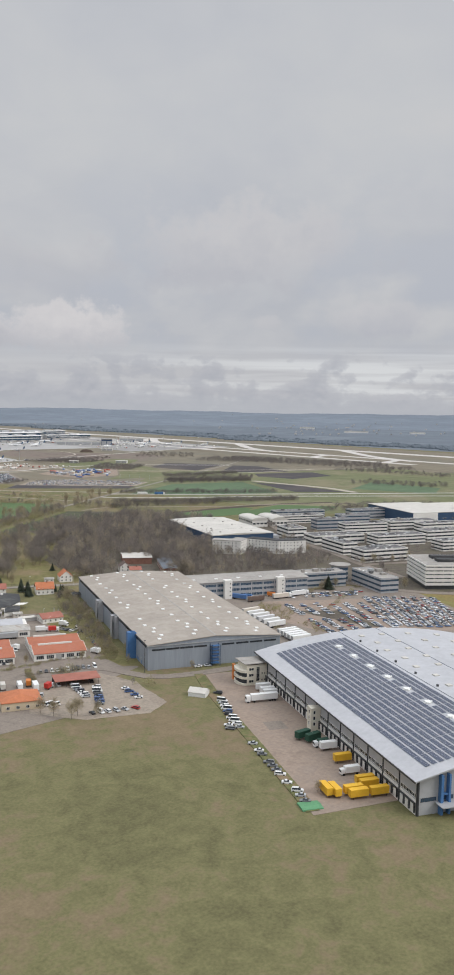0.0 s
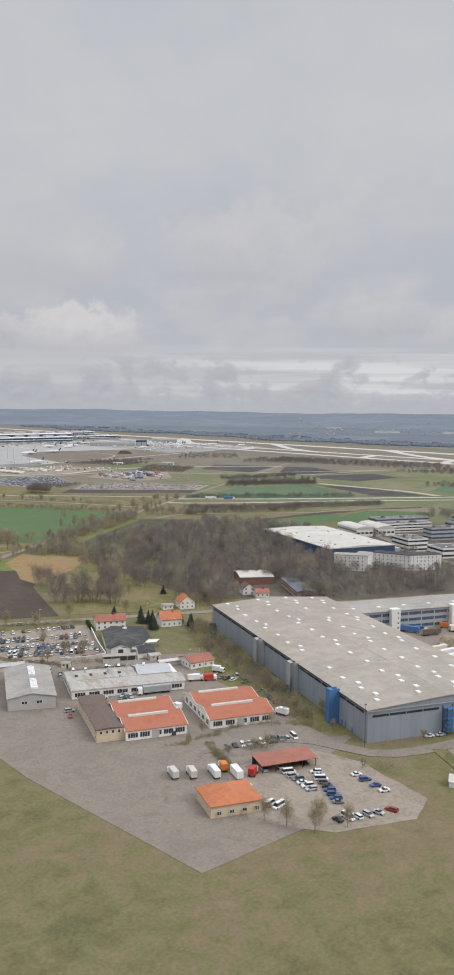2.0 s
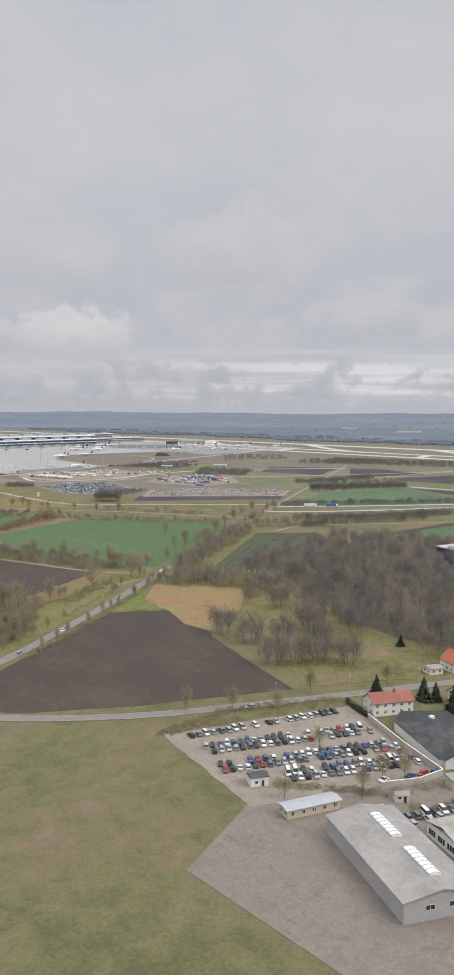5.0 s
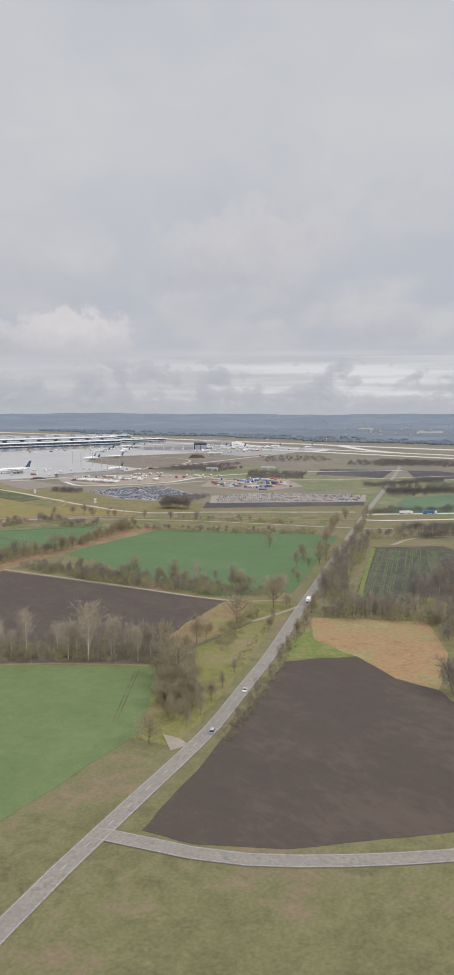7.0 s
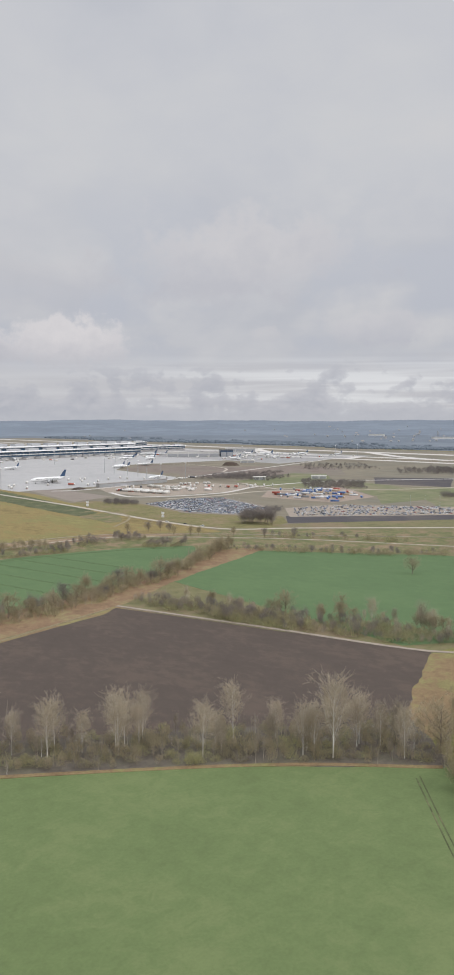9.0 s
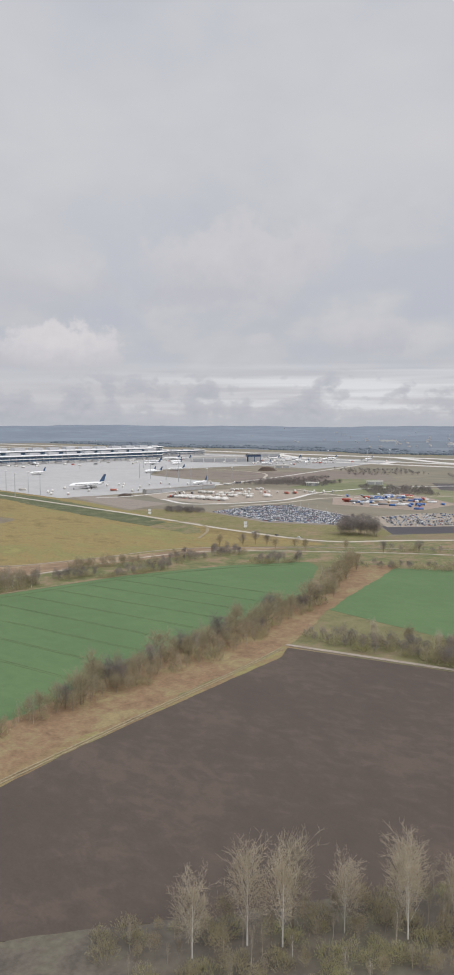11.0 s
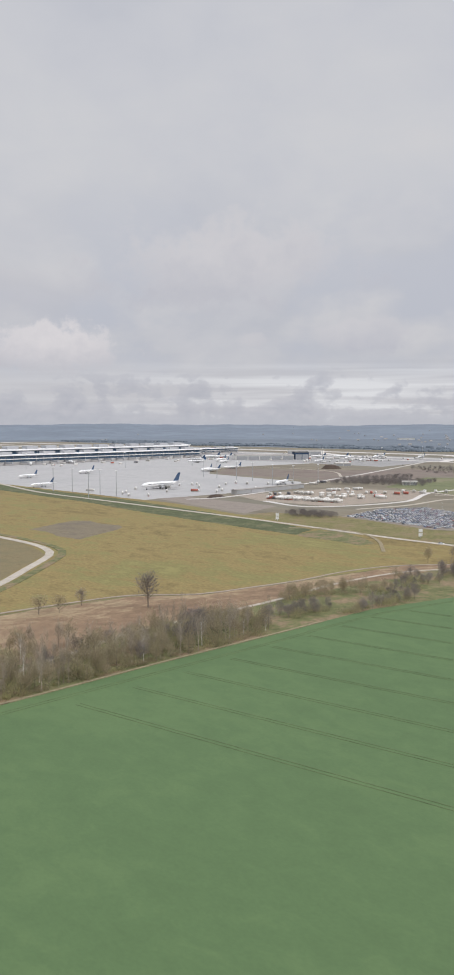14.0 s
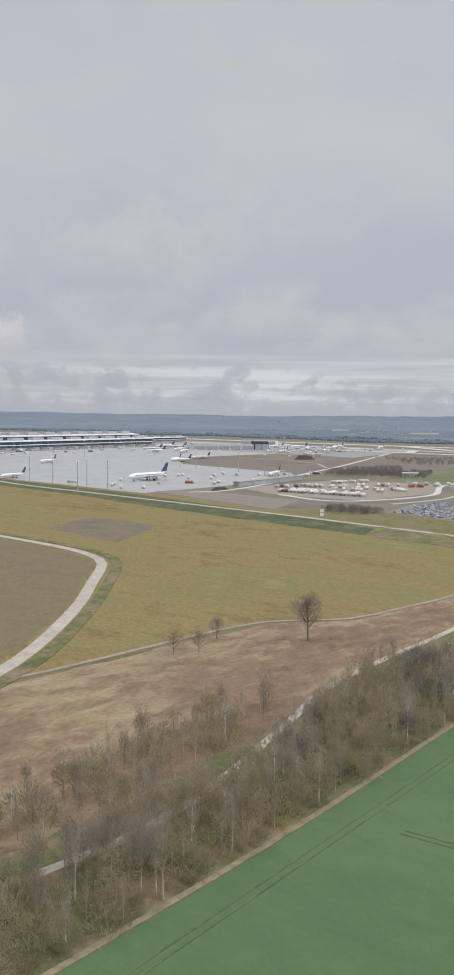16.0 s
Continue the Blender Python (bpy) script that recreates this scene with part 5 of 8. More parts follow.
office_cream()


def office_long():
    b = thing("office_building", pose(360, 489.5, 0, 0, 0, -20.2), "long three-storey grey office wing with white stair towers", "office building")
    w, d, h = 122.0, 30.0, 12.6
    part("wall", Shape().box(0, w, 0, d, -0.3, h), M["clad_light"], b)
    part("roof", Shape().along_x([(-0.8, h), (d / 2, h + 1.3), (d + 0.8, h), (d + 0.8, h - 0.3), (-0.8, h - 0.3)], -0.8, w + 0.8), M["roof_flat"], b)
    for z in (1.2, 5.2, 9.0):
        facade(b, w, d, "s", z, 13, 8.6, 2.0, "glass_blue", "steel", 6)
        facade(b, w, d, "e", z, 3, 8.6, 2.0, "glass_blue", "steel", 6)
    for x in (52, 95):
        t = part("stair_tower", Shape().box(x, x + 6.0, -3.5, 1, -0.3, 14.2), M["white_wall"], b, "white stair tower")
        for z in (2, 5, 8, 11):
            part("window", window_mesh(1.0, 1.2), None, t, "", pose(x + 4.4, -3.5, z))
    for k in range(6):
        part("roof_light", Shape().box(12 + k * 18, 14.5 + k * 18, 7, 9, h + 0.4, h + 1.1), M["skylight"], b)


office_long()
band_block(478, 462, -20, 44, 16, 11.5, 3, "three-storey office block with blue window bands", "clad_light", "roof_flat", "glass_blue", seed=2, group="office row")
band_block(519, 411, -20, 16, 46, 11.5, 3, "three-storey office block with blue window bands", "clad_light", "roof_flat", "glass_blue", seed=3, group="office row")


def rotunda():
    b = thing("office_building", pose(533, 466, 0), "round glazed stair rotunda with a flat roof", "office building")
    ring = [(7 * math.cos(k * math.pi / 12), 7 * math.sin(k * math.pi / 12)) for k in range(24)]
    part("wall", Shape().prism(ring, -0.3, 13), M["clad_light"], b)
    for z in (1.5, 5.3, 9.1):
        part("window", Shape().prism([(x * 1.01, y * 1.01) for x, y in ring], z, z + 2.2), M["glass_blue"], b, "round window band")
    part("roof", Shape().prism([(x * 1.3, y * 1.3) for x, y in ring], 13, 13.6), M["roof_flat"], b)


rotunda()


def blue_hall():
    b = thing("warehouse", pose(557, 660, 0, 0, 0, -17), "navy blue clad hall with a white roof", "warehouse")
    w, d, h = 70.0, 132.0, 11.5
    part("wall", Shape().box(0, w, 0, d, -0.3, h), M["clad_navy"], b, "navy blue cladding")
    part("roof", Shape().along_y([(-0.5, h), (w / 2, h + 1.2), (w + 0.5, h), (w + 0.5, h - 0.6), (-0.5, h - 0.6)], -0.5, d + 0.5), M["roof_white"], b, "off-white membrane roof")
    for k in range(3):
        part("roof_seam", Shape().along_y([(-0.4, h + 0.03), (w / 2, h + 1.24), (w + 0.4, h + 0.03), (w + 0.4, h - 0.2), (w / 2, h + 1.0), (-0.4, h - 0.2)], 32 + k * 33, 32.5 + k * 33), M["roof_flat"], b)
    for k in range(5):
        for x in (14, 50):
            part("roof_vent", Shape().box(x, x + 1.6, 14 + k * 25, 15.6 + k * 25, h + 0.2, h + 1.3), M["roof_flat"], b)
    part("door_canopy", Shape().box(w, w + 9, 4, 26, -0.3, 7.5), M["clad_light"], b, "pale lean-to beside the hall")
    facade(b, w, d, "s", 3, 7, 6, 2.2, "glass", "steel", 3, 2, 68)


blue_hall()


def hotel():
    """White zigzag hotel: wings that meet at an angle."""
    b = thing("hotel", pose(544, 607, 0), "white four-storey zigzag hotel with small windows", "hotel")
    p = [Vector(q) for q in ((-14, 22), (4, 0), (22, 10), (36, -20), (62, -32))]
    for k, (a, c) in enumerate(zip(p, p[1:])):
        v = c - a
        n = v.length
        wing = part("wing", Shape().box(0, n, 0, 12, -0.3, 13), M["white_wall"], b, "", pose(a.x, a.y, 0, 0, 0, math.degrees(math.atan2(v.y, v.x))))
        part("roof", Shape().box(-0.3, n + 0.3, -0.3, 12.3, 13 + 0.012 * k, 13.4 + 0.012 * k), M["roof_dark"] if k > 1 else M["roof_flat"], wing)
        me = window_mesh(1.0, 1.3, "glass", "white_wall", 0)
        for z in (1.2, 4.3, 7.4, 10.4):
            for i in range(int(n / 3.6)):
                part("window", me, None, wing, "", pose(2.2 + i * 3.6, 0, z))
            if k == 3:
                for i in range(3):
                    part("window", me, None, wing, "", pose(n, 2 + i * 3.6, z, 0, 0, 90))


hotel()


def court_building():
    b = thing("office_building", pose(560, 399, 0, 0, 0, -36), "white seven-storey block with continuous dark window bands round a court", "office building")
    w, d = 62.0, 50.0
    part("base", Shape().box(1, w, 1, d, -0.3, 3.2), M["steel_dark"], b, "dark recessed ground floor")
    for k in range(5):
        z = 3.2 + k * 3.05
        part("storey", Shape().box(0, w, 0, d, z + 0.012 * k, z + 2.25), M["white_wall"], b, "white parapet band")
        part("window_band", Shape().box(0.25, w - 0.25, 0.25, d - 0.25, z + 2.25, z + 3.05 + 0.012 * (k + 1)), M["glass"], b, "dark window band")
        for i in range(9):
            part("pier", Shape().box(i * 7.2, i * 7.2 + 0.4, 0.1, 0.3, z + 2.2, z + 3.1), M["white_wall"], b)
    part("storey", Shape().box(0, w, 0, d, 18.5, 19.8), M["white_wall"], b, "white parapet band")
    part("roof", Shape().box(0.6, w - 0.6, 0.6, d - 0.6, 19.8, 19.95), M["roof_flat"], b)
    for y in (12, 27):
        part("penthouse", Shape().box(14, 50, y, y + 9, 19.9, 22.2), M["roof_dark"], b, "dark rooftop plant")


court_building()
LONG = "white office block with dark window bands and a planted flat roof"
band_block(612, 506, -17, 50, 22, 11.5, 3, "white four-storey block with continuous dark window bands", seed=11, sides="swe")
band_block(628, 545, -17, 16, 42, 11.5, 3, "white block with dark window bands", seed=12)
band_block(652, 606, -20, 60, 26, 9.0, 2, LONG, seed=13)
band_block(655, 648, -20, 22, 30, 12.0, 3, LONG, seed=14)
for arch_x, arch_y in ((688, 742), (712, 732)):
    ah = thing("hall", pose(arch_x, arch_y, 0, 0, 0, -20), "low white hall with a pale barrel roof", "hall", "barrel-roofed halls")
    part("wall", Shape().box(0, 20, 0, 44, -0.3, 8.0), M["white_wall"], ah)
    part("roof", Shape().along_y([(10 - 10.6 * math.cos(math.pi * k / 10), 8.0 + 3.4 * math.sin(math.pi * k / 10)) for k in range(11)], -0.5, 44.5), M["roof_white"], ah, "pale barrel roof")
    facade(ah, 20, 44, "s", 3.0, 4, 3.6, 2.0, "glass", "steel_dark", 2)
    facade(ah, 20, 44, "w", 4.6, 8, 3.6, 1.8, "glass", "steel_dark", 2)
band_block(738, 744, -20, 60, 18, 9.5, 3, LONG, seed=16)
band_block(735, 680, -20, 46, 16, 12.5, 3, LONG, wall="clad_light", glass_mat="glass_blue", seed=17)
band_block(790, 690, -20, 40, 18, 12.5, 3, LONG, wall="clad_light", glass_mat="glass_blue", seed=18)
band_block(740, 640, -20, 56, 18, 11.0, 3, LONG, seed=19)
band_block(760, 775, -20, 70, 18, 10.5, 3, LONG, wall="clad_light", glass_mat="glass_blue", seed=20)
band_block(845, 720, -20, 60, 18, 12.5, 3, LONG, wall="clad_light", glass_mat="glass_blue", seed=21)
band_block(800, 622, -20, 66, 24, 11.5, 3, LONG, seed=22)
band_block(700, 560, -18, 60, 22, 10.5, 3, LONG, seed=23)
band_block(770, 548, -18, 64, 20, 11.5, 3, LONG, seed=24)
band_block(820, 590, -18, 54, 18, 11.0, 3, LONG, seed=25)
band_block(730, 500, -18, 50, 20, 10.5, 3, LONG, seed=26)
band_block(700, 440, -22, 56, 18, 11.0, 3, LONG, seed=27)
band_block(800, 480, -20, 60, 20, 11.0, 3, LONG, seed=28)
for nx, ny, nw, nd, nh, nwall, ntext in ((868, 640, 80, 110, 15, "clad_navy", "navy and white hall with a pale roof"), (960, 655, 90, 60, 14, "white_wall", "white warehouse with a pale roof")):
    nb = thing("warehouse", pose(nx, ny, 0, 0, 0, -20), ntext, "warehouse")
    part("wall", Shape().box(0, nw, 0, nd, -0.3, nh), M[nwall], nb)
    part("fascia", Shape().box(-0.3, nw * 0.45, -0.4, 0, nh * 0.3, nh), M["white_wall"], nb)
    part("roof", Shape().box(-0.5, nw + 0.5, -0.5, nd + 0.5, nh, nh + 0.5), M["roof_white"], nb)
    facade(nb, nw, nd, "s", nh * 0.45, 6, 5, 1.8, "glass", "steel", 3)

# ---- workshops and houses by the road ----


def red_works(x, y, rot, w, d, label, annex=False):
    """Workshop under two parallel tiled roofs with ridge lights."""
    b = thing("workshop", pose(x, y, 0, 0, 0, rot), label, "workshop", "red-roofed workshops")
    e, r = 4.3, 6.9
    q = d / 4
    part("wall", Shape().along_x([(0, -0.3), (d, -0.3), (d, e - 0.1), (3 * q, r - 0.2), (2 * q, e + 0.5), (q, r - 0.2), (0, e - 0.1)], 0, w), M["white_wall"], b, "white rendered wall")
    pr = [(-0.5, e - 0.15), (q, r), (2 * q, e + 0.7), (3 * q, r), (d + 0.5, e - 0.15)]
    part("roof", Shape().along_x(pr + [(yy, z - 0.25) for yy, z in pr[::-1]], -0.4, w + 0.4), M["tile_red"], b, "weathered red tile roof")
    for x0 in (-0.47, w + 0.32):
        part("verge_board", Shape().along_x([(yy, z + 0.03) for yy, z in pr] + [(yy, z - 0.42) for yy, z in pr[::-1]], x0, x0 + 0.15), M["white_wall"], b, "white verge board")
    for yy in (q, 3 * q):
        part("ridge_light", Shape().along_x([(yy - 0.9, r - 0.4), (yy - 0.7, r + 0.45), (yy + 0.7, r + 0.45), (yy + 0.9, r - 0.4)], w * 0.12, w * 0.78), M["roof_white"], b, "pale ridge light")
    facade(b, w, d, "s", 0.9, 5, 4.2, 2.2, "glass", "white_wall", 3, 0.5, w - 0.5)
    facade(b, w, d, "w", 0.9, 6, 3.2, 2.2, "glass", "white_wall", 2, 1, d - 1)
    part("door", Shape().box(w * 0.42, w * 0.42 + 3.0, -0.12, 0, 0, 3.2), M["grey_wall"], b)
    if annex:
        part("annex", Shape().box(-11.5, -0.05, 2, 43, -0.3, 5.4), M["beige_wall"], b, "beige two-storey annex")
        part("annex_roof", Shape().along_y([(-11.9, 5.4), (-6, 6.0), (0.0, 5.5), (0.0, 5.2), (-11.9, 5.2)], 1.6, 43.4), M["roof_brown"], b, "brown felt roof")
        for z in (0.9, 3.4):
            for k in range(9):
                part("window", window_mesh(1.2, 1.3), None, b, "", pose(-11.5, 4.5 + k * 4.4, z, 0, 0, -90))
        for k in range(4):
            part("window", window_mesh(1.1, 1.3), None, b, "", pose(-9.8 + k * 2.5, 2, 3.3))
    return b


red_works(222, 415, -19.6, 29, 36, "white workshop under two red tiled roofs")
red_works(187, 426.3, -19.6, 26, 36, "white workshop under two red tiled roofs with a brown annex", True)


def grey_works():
    b = thing("workshop", pose(194.7, 483, 0, 0, 0, -21.5), "long low workshop with stained grey sheet roofs", "workshop")
    w, d, e = 54.0, 29.0, 4.2
    part("wall", Shape().box(0, w, 0, d, -0.3, e), M["white_wall"], b, "white rendered wall")
    r1 = [(-0.5, e)] + [(13 * k / 6, e + 1.7 * math.sin(math.pi * k / 6) ** 0.8) for k in range(1, 6)] + [(13.2, e + 0.1)]
    part("roof", Shape().along_x(r1 + [(y, z - 0.2) for y, z in r1[::-1]], -0.4, w + 0.4), M["roof_rust"], b, "stained grey corrugated roof")
    r2 = [(13.25, e + 0.3), (21, e + 1.9), (d + 0.5, e)]
    part("roof", Shape().along_x(r2 + [(y, z - 0.2) for y, z in r2[::-1]], -0.4, w * 0.62), M["roof_rust"], b, "rust-streaked corrugated roof")
    r3 = [(13.25, e + 0.5), (20, e + 2.6), (d, e + 0.6)]
    part("roof", Shape().along_x(r3 + [(y, z - 0.2) for y, z in r3[::-1]], w * 0.63, w * 0.95), M["roof_pale"], b, "newer pale metal roof")
    facade(b, w, d, "s", 0.9, 8, 5.0, 2.0, "glass", "white_wall", 3, 0.5, w - 0.5)
    facade(b, w, d, "w", 0.9, 6, 3.6, 2.0, "glass", "white_wall", 2, 0.5, d - 0.5)
    for x, y, h in ((9, 20, 1.8), (20, 18, 1.4), (30, 22, 2.4), (24, 9, 1.0), (38, 20, 1.6)):
        part("chimney", Shape().box(x, x + 0.6, y, y + 0.6, e + 0.8, e + 2.2 + h * 0.5), M["steel"], b)
    for k in range(4):
        part("roof_window", Shape().box(4 + 7 * k, 5.3 + 7 * k, 16.5, 18.6, e + 0.9, e + 1.55), M["glass"], b)


grey_works()


def grey_shed():
    b = thing("storage_hall", pose(164.7, 487, 0, 0, 0, -24), "grey sheet-roofed storage hall with two long roof lights", "storage hall")
    w, d, e, r = 21.0, 46.0, 5.6, 7.6
    part("wall", Shape().along_y([(0, -0.3), (w, -0.3), (w, e - 0.1), (w / 2, r - 0.2), (0, e - 0.1)], 0, d), M["grey_wall"], b)
    part("roof", Shape().along_y([(-0.5, e), (w / 2, r), (w + 0.5, e), (w + 0.5, e - 0.2), (w / 2, r - 0.2), (-0.5, e - 0.2)], -0.5, d + 0.5), M["roof_flat"], b, "grey sheet roof")
    for y in (6, 26):
        light = part("roof_light", Shape().along_y([(10.2, r - 0.6), (10.4, r + 0.35), (12.2, r + 0.55), (13.6, r + 0.05), (13.7, r - 0.9)], y, y + 14), M["skylight"], b, "white ribbed roof light")
        for k in range(8):
            part("rib", Shape().along_y([(10.1, r - 0.6), (10.33, r + 0.42), (12.2, r + 0.63), (13.68, r + 0.1), (13.8, r - 0.9)], y + 0.1 + k * 1.94, y + 0.25 + k * 1.94), M["steel"], light)
    facade(b, w, d, "s", 2.6, 2, 2.6, 1.4, "glass", "white_wall", 1, 4, 17)


grey_shed()
gable_house(180.5, 542.5, -16.5, 18.5, 5.5, 3.0, 3.5, "roof_pale", "beige_wall", "low pale open-fronted store behind the hall", chimney=False, name="store", category="store")
gable_house(266, 485.3, -8, 14, 13, 3.4, 5.6, "tile_dull", "white_wall", "white garage with a dull red roof", chimney=False, name="garage", category="garage")
gable_house(256, 499, -14, 18, 3.4, 2.6, 3.2, "roof_white", "grey_wall", "narrow white-roofed tool shed", chimney=False, windows=False, name="shed", category="shed")


def hip_roof(eaves, ridge, low, high, thick=0.25):
    """A roof over any ground plan: each eave runs up to the nearer end of the ridge."""
    r = [Vector(q) for q in ridge]
    near = [min((0, 1), key=lambda k: (Vector(q) - r[k]).length) for q in eaves]
    n, s = len(eaves), Shape()
    vs = [(*q, low) for q in eaves] + [(*q, low - thick) for q in eaves] + [(*q, high) for q in ridge]
    fs = []
    for i in range(n):
        j = (i + 1) % n
        ri, rj = 2 * n + near[i], 2 * n + near[j]
        fs.append((i, j, rj, ri) if ri != rj else (i, j, ri))
        fs.append((n + i, n + j, j, i))
    fs.append(tuple(range(2 * n - 1, n - 1, -1)))
    return s.add(vs, fs)


def dark_hall():
    b = thing("workshop", pose(262, 548, 0), "white workshop under broad black mossy roofs", "workshop")
    plan = [(-16, -13), (-7.5, -18.4), (4, -18.5), (16, -9), (26, 13), (12, 25), (1, 20)]
    part("wall", Shape().prism([(x * 0.97, y * 0.97) for x, y in plan], -0.3, 3.6), M["white_wall"], b, "white rendered wall")
    part("roof", hip_roof(plan, [(-2, -5), (12, 13)], 3.7, 5.9), M["roof_dark"], b, "black felt roof with moss")
    part("roof_hood", Shape().box(9, 11, 8, 9.6, 5.2, 6.6), M["white_wall"], b, "white roof outlet")
    for k in range(3):
        part("window", window_mesh(1.5, 1.6), None, b, "", pose(-11.6 + k * 2.0, -14.2 - k * 1.35, 1.0, 0, 0, -34))
    front = pose(-9.5, -17.2, 0, 0, 0, -26)
    part("front_gable", Shape().along_y([(-5.4, -0.3), (5.4, -0.3), (5.4, 3.6), (0, 5.6), (-5.4, 3.6)], 0, 9), M["white_wall"], b, "white gable wall", front)
    part("gable_roof", Shape().along_y([(-6, 3.5), (0, 5.75), (6, 3.5), (6, 3.3), (0, 5.55), (-6, 3.3)], -0.7, 11), M["roof_dark"], b, "black felt roof", front)
    part("door", Shape().box(-1.4, 1.4, -0.08, 0.02, 0, 2.6), M["steel_dark"], b, "dark gate", front)
    wing = [(-0.6, -18.7), (-7.4, -31), (2.6, -33), (9.8, -20.5)]
    part("wing_wall", Shape().prism([(x * 0.98, y * 0.98) for x, y in wing], -0.3, 3.1), M["white_wall"], b)
    part("wing_roof", hip_roof(wing, [(3, -23), (-1, -30)], 3.2, 4.6), M["roof_dark"], b, "black felt roof")
    part("canopy", Shape().prism([(8.7, -9.5), (8, -16), (13.6, -18), (18.8, -14.3)], 2.9, 3.2), M["white_wall"], b, "white flat canopy")
    for x, y in ((9, -15.2), (13.4, -17.2), (17.8, -14.4)):
        part("post", Shape().tube((x, y, -0.2), (x, y, 2.95), 0.1, 0.1, 6), M["steel"], b)
    part("slab_roof", Shape().prism([(-6.5, -17.5), (-4.5, -16.5), (1.5, -24.5), (-0.5, -26)], 2.7, 2.95), M["wall_stone"], b, "pale concrete slab roof")


dark_hall()


def concrete_stalls():
    b = thing("storage_stalls", pose(235.8, 522.2, 0, 0, 0, -27), "weathered concrete storage stalls with open fronts", "shed")
    part("back_wall", Shape().box(0, 17.5, 4.6, 5.0, -0.3, 3.3), M["wall_stone"], b)
    for k in range(5):
        part("divider", Shape().box(k * 4.28, k * 4.28 + 0.35, 0, 4.6, -0.3, 3.3), M["wall_stone"], b)
    part("roof", Shape().box(-0.3, 17.8, -0.3, 5.2, 3.3, 3.55), M["roof_flat"], b)
    part("front_wall", Shape().box(0.4, 9.0, 0.02, 0.3, -0.3, 2.2), M["wall_stone"], b)
    w = thing("boundary_wall", pose(234.8, 516.8, 0, 0, 0, -23.5), "low stained concrete wall beside the stalls", "wall")
    part("wall", Shape().box(0, 18.3, 0, 0.35, -0.3, 2.1), M["wall_stone"], w)
    part("coping", Shape().box(-0.05, 18.35, -0.06, 0.41, 2.1, 2.22), M["roof_flat"], w)


concrete_stalls()


def clipped_hedge(x0, y0, x1, y1, h, w):
    v = Vector((x1 - x0, y1 - y0))
    rnd, s = random.Random(6), Shape()
    b = thing("hedge", pose(x0, y0, 0, 0, 0, math.degrees(math.atan2(v.y, v.x))), "clipped dark green hedge beside the car lot", "hedge")
    for _ in range(2600):
        o = Vector((rnd.uniform(0, v.length), rnd.uniform(-0.5, 0.5) * w, rnd.uniform(-0.1, 1) * h))
        d = Vector((rnd.gauss(0, 1), rnd.gauss(0, 1), rnd.gauss(0.3, 1))).normalized()
        e = d.cross(Vector((rnd.uniform(-1, 1), rnd.uniform(-1, 1), rnd.uniform(-1, 1)))).normalized() * 0.12
        s.add([o - e, o + e, o + d * 0.4], [(0, 1, 2)])
    part("foliage", s, M["hedge"], b)


clipped_hedge(273, 601, 264.4, 579.5, 2.2, 1.8)


def flue(x, y, h):
    b = thing("flue", pose(x, y, 0), "slim steel flue beside the garage", "flue")
    part("pipe", Shape().tube((0, 0, -0.3), (0, 0, h), 0.22, 0.22, 8), M["steel"], b)
    part("cap", Shape().tube((0, 0, h + 0.15), (0, 0, h + 0.4), 0.34, 0.1, 8), M["steel_dark"], b)


flue(280.8, 497.0, 6.4)
flue(282.0, 493.4, 6.0)
gable_house(268, 582, -24, 18, 9, 5.6, 8.6, "tile_dull", "white_wall", "white two-storey house with a dull red roof", "x")
gable_house(341, 594, -20, 10, 11, 5.0, 9.2, "tile_orange", "white_wall", "white house with a steep orange roof", "y")
gable_house(331, 600, -20, 7, 6, 3.0, 3.6, "roof_flat", "white_wall", "small white garage with a flat roof", chimney=False, name="garage", category="garage")
gable_house(304, 564, -20, 13, 11, 4.6, 8.6, "tile_orange", "white_wall", "white house with an orange tiled roof", "x")
gable_house(318, 541, -20, 10, 6, 2.6, 3.6, "roof_dark", "grey_wall", "small grey garden shed", chimney=False, windows=False, name="shed", category="shed")
gable_house(404, 602, -25, 9, 10, 4.6, 8.2, "roof_brown", "white_wall", "white gabled house with a brown roof", "y")
gable_house(426, 630, -30, 26, 28, 6.0, 7.6, "roof_white", "brick", "brick hall with a broad white roof", "x", chimney=False, windows=False, name="workshop", category="workshop")
gable_house(424, 566, -30, 12, 48, 6.2, 7.4, "roof_slate", "brick", "long red-brick building with a dark blue-grey roof", "y", chimney=False, name="workshop", category="workshop")
gable_house(406, 590, -25, 10, 8, 3.6, 5.8, "tile_dull", "white_wall", "low house with a red roof", "x")


def carport():
    b = thing("carport", pose(209.0, 368.4, 0, 0, 0, -19), "open carport with a dull red sheet roof", "carport")
    part("roof", Shape().along_x([(-0.3, 3.3), (10, 3.9), (10, 3.7), (-0.3, 3.1)], -0.4, 23), M["tile_dull"], b, "dull red sheet roof")
    for k in range(5):
        for y in (0.2, 9.6):
            part("post", Shape().box(k * 5.5, k * 5.5 + 0.2, y, y + 0.2, -0.3, 3.2), M["steel_dark"], b)
    part("back_wall", Shape().box(0, 22.5, 9.8, 9.95, -0.3, 3.4), M["steel_dark"], b)


carport()


